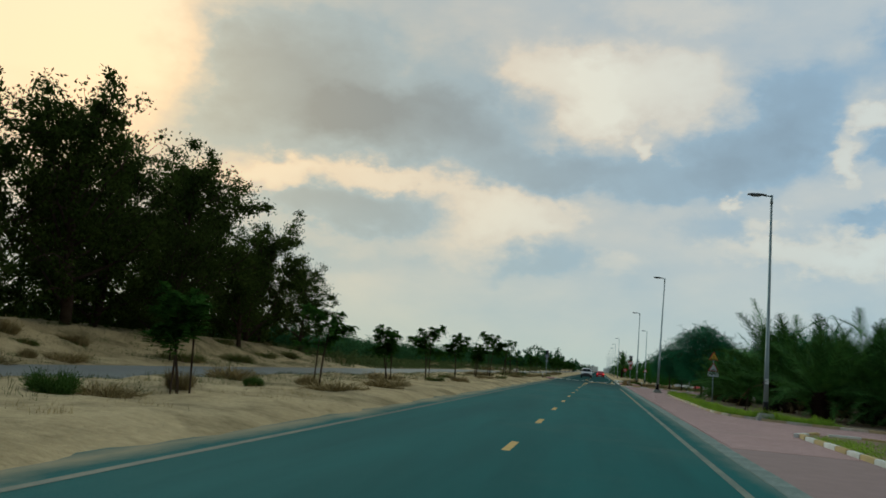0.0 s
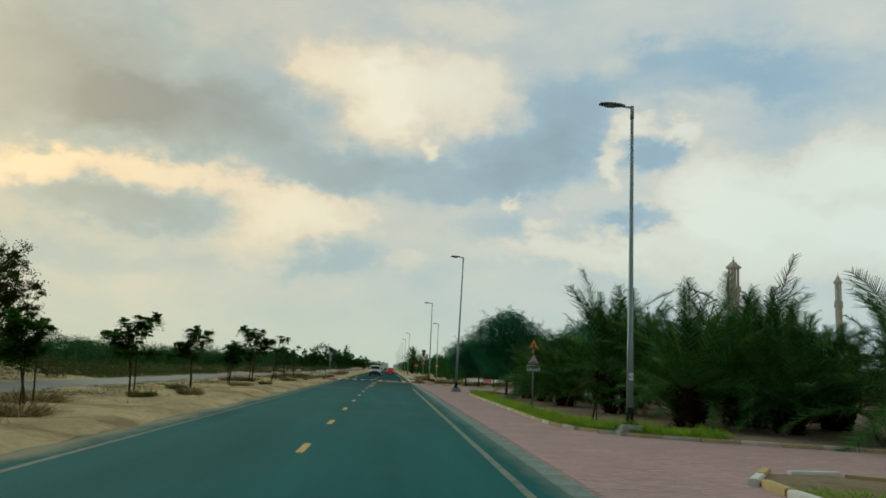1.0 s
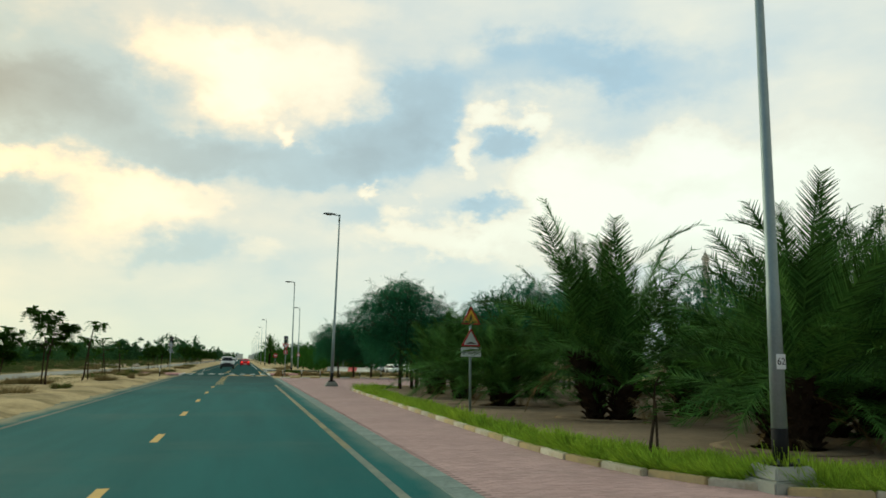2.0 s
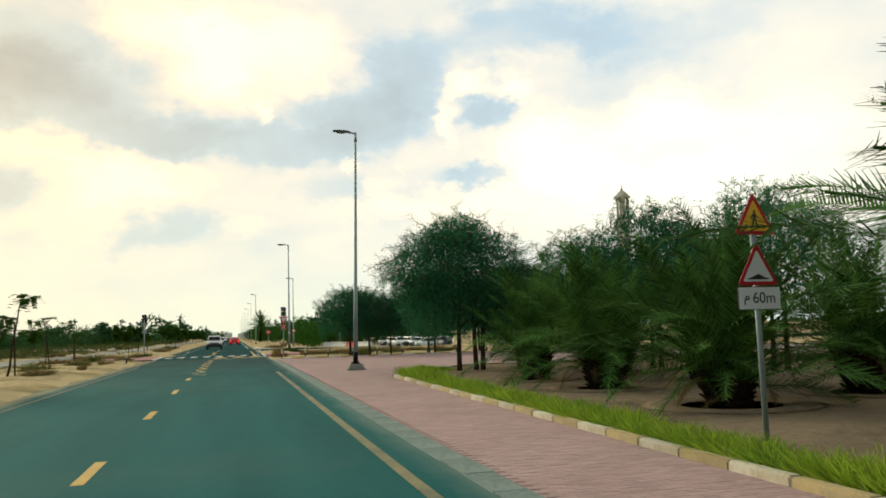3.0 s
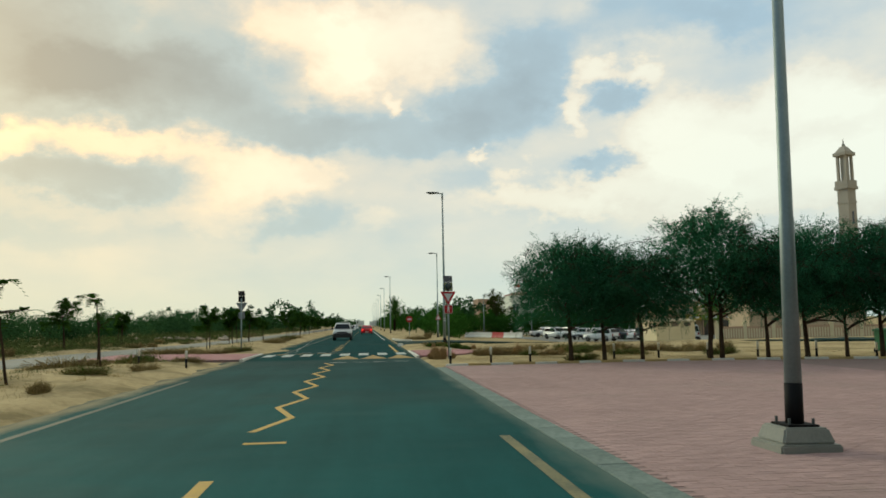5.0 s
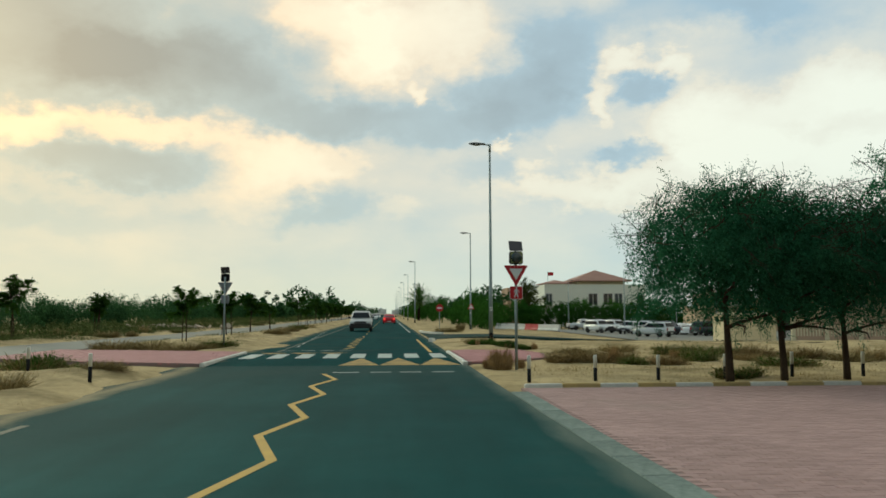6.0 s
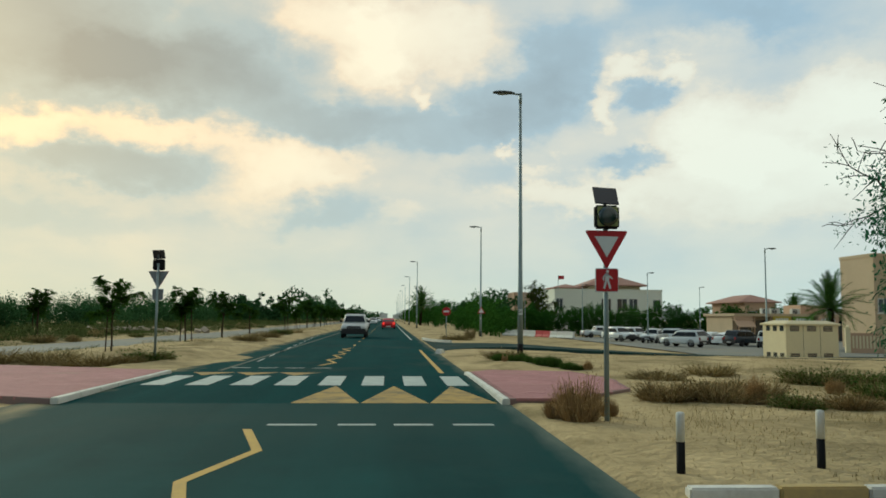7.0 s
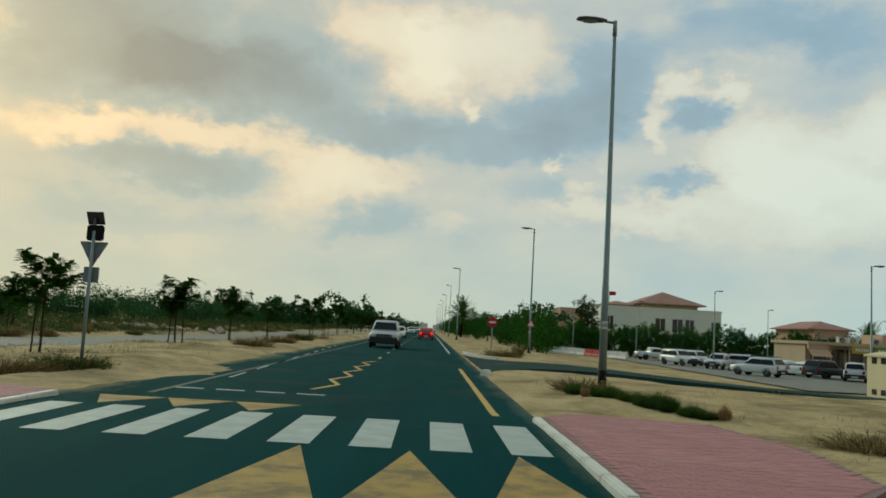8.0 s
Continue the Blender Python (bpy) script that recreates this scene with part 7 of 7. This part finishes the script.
# boundary wall with posts
wall_e = thing("boundary_wall", "beige boundary wall with posts and panels", "wall")
for i in range(16):
    x, y = 40.8 + 2.9 * i, 149.8 - 1.0 * i
    z = ground_z(x, y)
    m = Matrix.Translation((x, y, z)) @ Matrix.Rotation(math.atan2(-1.0, 2.9), 4, "Z")
    b = Build()
    b.box(-0.2, -0.2, -0.4, 0.2, 0.2, 2.15, m)
    b.box(-0.26, -0.26, 2.15, 0.26, 0.26, 2.28, m)
    b.lathe([(0.10, 2.28), (0.16, 2.38), (0.10, 2.50), (0.02, 2.54)], 8, m)
    part("post", b.mesh("post", CREAM), wall_e)
    b = Build()
    b.box(0.2, -0.1, -0.4, 2.87, 0.1, 1.75, m)
    b.box(0.2, -0.14, 1.75, 2.87, 0.14, 1.86, m)
    p = part("panel", b.mesh("panel", WALL_PEACH), wall_e)
    for k in range(9):
        s = Build()
        s.box(0.35 + 0.28 * k, -0.135, 0.5, 0.49 + 0.28 * k, -0.10, 1.6, m)
        part("relief_bar", s.mesh("relief_bar", CREAM), p)

# water-filled barriers by the car park
for i in range(10):
    x, y = 19.6 + 0.72 * i, 211.0 - 1.92 * i
    red = i in (5, 6)
    t = thing("road_barrier", "red plastic road barrier" if red else "white plastic road barrier", "barrier", "road barriers")
    b = Build()
    b.prism([(-0.28, 0), (0.28, 0), (0.26, 0.18), (0.13, 0.38), (0.09, 0.95), (-0.09, 0.95), (-0.13, 0.38), (-0.26, 0.18)], -0.98, 0.98, Matrix.Rotation(radians(90), 4, "Z") @ Matrix.Rotation(radians(90), 4, "X"))
    part("shell", b.mesh("shell", BARRIER_RED if red else BARRIER_WHITE, 0.02), t)
    b = Build()
    b.tube([(-0.2, 0, 0.95), (-0.2, 0, 1.0)], 0.06, 8)
    part("filler_cap", b.mesh("filler_cap", TRIM_BLACK), t)
    settle(t, pose(x, y, ground_z(x, y) + 0.1, 0, 0, math.degrees(math.atan2(-1.92, 0.72))))


def minaret(label):
    """A square stone minaret with a gallery, lantern and cap."""
    t = thing("minaret", label, "minaret", "minarets")
    b = Build()
    b.box(-1.5, -1.5, -0.5, 1.5, 1.5, 19.5)
    for z in (6.0, 12.5, 17.5):
        b.box(-1.62, -1.62, z, 1.62, 1.62, z + 0.3)
    part("shaft", b.mesh("shaft", MINARET), t)
    for s in (-1, 1):
        for z in (8.5, 14.5):
            b = Build()
            b.box(-0.35, s * 1.51 - 0.02, z, 0.35, s * 1.51 + 0.02, z + 1.8)
            part("slit_window", b.mesh("slit_window", WINDOW), t)
    b = Build()
    b.box(-2.0, -2.0, 19.5, 2.0, 2.0, 20.0)
    b.box(-1.85, -1.85, 20.0, 1.85, 1.85, 20.8)
    part("gallery", b.mesh("gallery", MINARET, 0.08), t)
    b = Build()
    for sx in (-1, 1):
        for sy in (-1, 1):
            b.box(sx * 1.1 - 0.3, sy * 1.1 - 0.3, 20.8, sx * 1.1 + 0.3, sy * 1.1 + 0.3, 24.4)
    b.box(-0.7, -0.7, 20.8, 0.7, 0.7, 24.4)
    part("lantern", b.mesh("lantern", MINARET), t)
    b = Build()
    b.box(-1.9, -1.9, 24.4, 1.9, 1.9, 24.9)
    b.box(-1.6, -1.6, 24.9, 1.6, 1.6, 25.8, taper=0.6)
    part("cap", b.mesh("cap", MINARET, 0.06), t)
    b = Build()
    b.lathe([(0.3, 25.7), (0.5, 26.0), (0.2, 26.3), (0.05, 27.0)], 8)
    part("finial", b.mesh("finial", MINARET, smooth=True), t)
    return t


mn = minaret("square beige stone minaret beyond the trees")
settle(mn, pose(69.0, 167.0, 0, 0, 0, 20) @ Matrix.Diagonal((0.56, 0.56, 1, 1)))
copy_thing(mn, pose(91.0, 167.0, -2.0, 0, 0, 20) @ Matrix.Diagonal((0.56, 0.56, 1, 1)))

# rubble by the service road
rub = Build()
for i in range(60):
    s = rnd.uniform(0.08, 0.4)
    rub.box(-s, -s * 0.6, -s * 0.4, s, s * 0.6, s * 0.5, pose(rnd.gauss(0, 2.6), rnd.gauss(0, 0.8), 0.12, rnd.uniform(0, 40), rnd.uniform(0, 40), rnd.uniform(0, 360)))
pile = thing("rubble_pile", "heap of pale broken rubble by the service road", "rubble", kind="stuff", data=rub.mesh("rubble_pile", DEBRIS))
settle(pile, pose(-20.5, 150, ground_z(-20.5, 150)))



def wheeled_bin():
    t = thing("wheeled_bin", "green plastic wheeled bin by the kerb trees", "bin")
    b = Build()
    b.box(-0.25, -0.28, 0.06, 0.25, 0.28, 0.85, taper=-0.15)
    body = part("body", b.mesh("body", BIN_GREEN, 0.03), t)
    b = Build()
    b.box(-0.33, -0.36, 0.85, 0.33, 0.36, 0.92)
    b.box(-0.30, -0.33, 0.92, 0.30, 0.33, 0.97, taper=0.3)
    part("lid", b.mesh("lid", BIN_GREEN, 0.02), t)
    for sx in (-1, 1):
        b = Build()
        b.tube([(sx * 0.22, 0.27, 0.09), (sx * 0.28, 0.27, 0.09)], 0.09, 12)
        part("wheel", b.mesh("wheel", TYRE), t)
    return t


settle(wheeled_bin(), pose(20.9, 91.0, ground_z(20.9, 91.0), 0, 0, 12))

# white kerb arc at the mouth of the side road and a broken kerb end
arc = thing("kerb", "white painted kerb arc at the side road", "kerb", kind="structure")
b = Build()
b.box(-0.5, -0.08, -0.12, 0.49, 0.08, 0.13)
arc_mesh = b.mesh("kerb_stone", KERB_WHITE, 0.02)
for (xa, ya), (xb, yb) in zip(((2.62, 136.6), (2.66, 135.6), (2.74, 134.6), (2.86, 133.6), (3.02, 132.6), (3.25, 131.6), (3.55, 130.7)), ((2.66, 135.6), (2.74, 134.6), (2.86, 133.6), (3.02, 132.6), (3.25, 131.6), (3.55, 130.7), (4.0, 129.9))):
    o = part("kerb_stone", arc_mesh, arc)
    o.matrix_basis = pose((xa + xb) / 2 + 0.1, (ya + yb) / 2, 0.03, 0, 0, math.degrees(math.atan2(yb - ya, xb - xa)))
b = Build()
b.box(-0.28, -0.14, -0.1, 0.25, 0.15, 0.16, taper=0.2)
b.box(0.2, -0.1, -0.1, 0.5, 0.12, 0.08, taper=0.3)
settle(thing("kerb_chunk", "broken white kerb block by the yellow line", "kerb", data=b.mesh("kerb_chunk", KERB_WHITE, 0.03)), pose(2.55, 115.9, 0.02, 0, 0, 70))
# ---- paving blocks ----
def inside(poly, x, y):
    hit = False
    for (x0, y0), (x1, y1) in zip(poly, poly[1:] + poly[:1]):
        if (y0 > y) != (y1 > y) and x < (x1 - x0) * (y - y0) / (y1 - y0) + x0:
            hit = not hit
    return hit


def block_mesh(mat):
    b = Build()
    b.box(-0.097, -0.0475, -0.05, 0.097, 0.0475, 0.0, taper=0.0)
    b.f = [f for f in b.f if f != (3, 2, 1, 0)]
    return b.mesh("paving_block", mat)


def paving(owner, poly, z, mat, near, bounds, pitch=(0.2, 0.1), angle=0.0, cuts=()):
    """Blocks in running bond: the near ones are parts, the others one joined mesh."""
    x0, y0, x1, y1 = bounds
    single = block_mesh(mat)
    quads, count = [], 0
    j, y = 0, y0
    while y < y1:
        x = x0 + (0.1 if j % 2 else 0.0)
        while x < x1:
            ok = inside(poly, x - 0.08, y) and inside(poly, x + 0.08, y) and not any(inside(c, x, y) for c in cuts)
            if ok:
                dz = random.uniform(-0.0015, 0.0015)
                if near(x, y) and count < 300:
                    o = part("paving_block", single, owner)
                    o.location = (x, y, z + dz)
                    count += 1
                else:
                    a, c = 0.097, 0.0475
                    h = z + dz
                    t = [(x - a, y - c, h), (x + a, y - c, h), (x + a, y + c, h), (x - a, y + c, h)]
                    quads.append(t)
                    quads.append([t[0], (x - a, y - c, h - 0.03), (x + a, y - c, h - 0.03), t[1]])
            x += pitch[0]
        y += pitch[1]
        j += 1
    rest = part("paving_blocks", leaf_mesh("paving_blocks", quads, mat), owner, "block paving")
    rest["kind"] = "stuff"


paving(pavement, bed_poly, 0.006, PAVER, lambda x, y: 3 < x < 4.6 and 78.5 < y < 83, (2.95, 17, 14, 88.6), cuts=(BED, ISLAND))
pads = [o for o in scene.objects if o.name.startswith("pavement_pad")]
paving(pads[0], PAD_R, 0.10, PINK, lambda x, y: x < 4.4 and y < 99, (2.62, 96.1, 5.8, 104), cuts=())
paving(pads[1], PAD_L, 0.10, PINK, lambda x, y: x > -8 and y < 98.5, (-13.2, 96.0, -5.4, 106), cuts=())
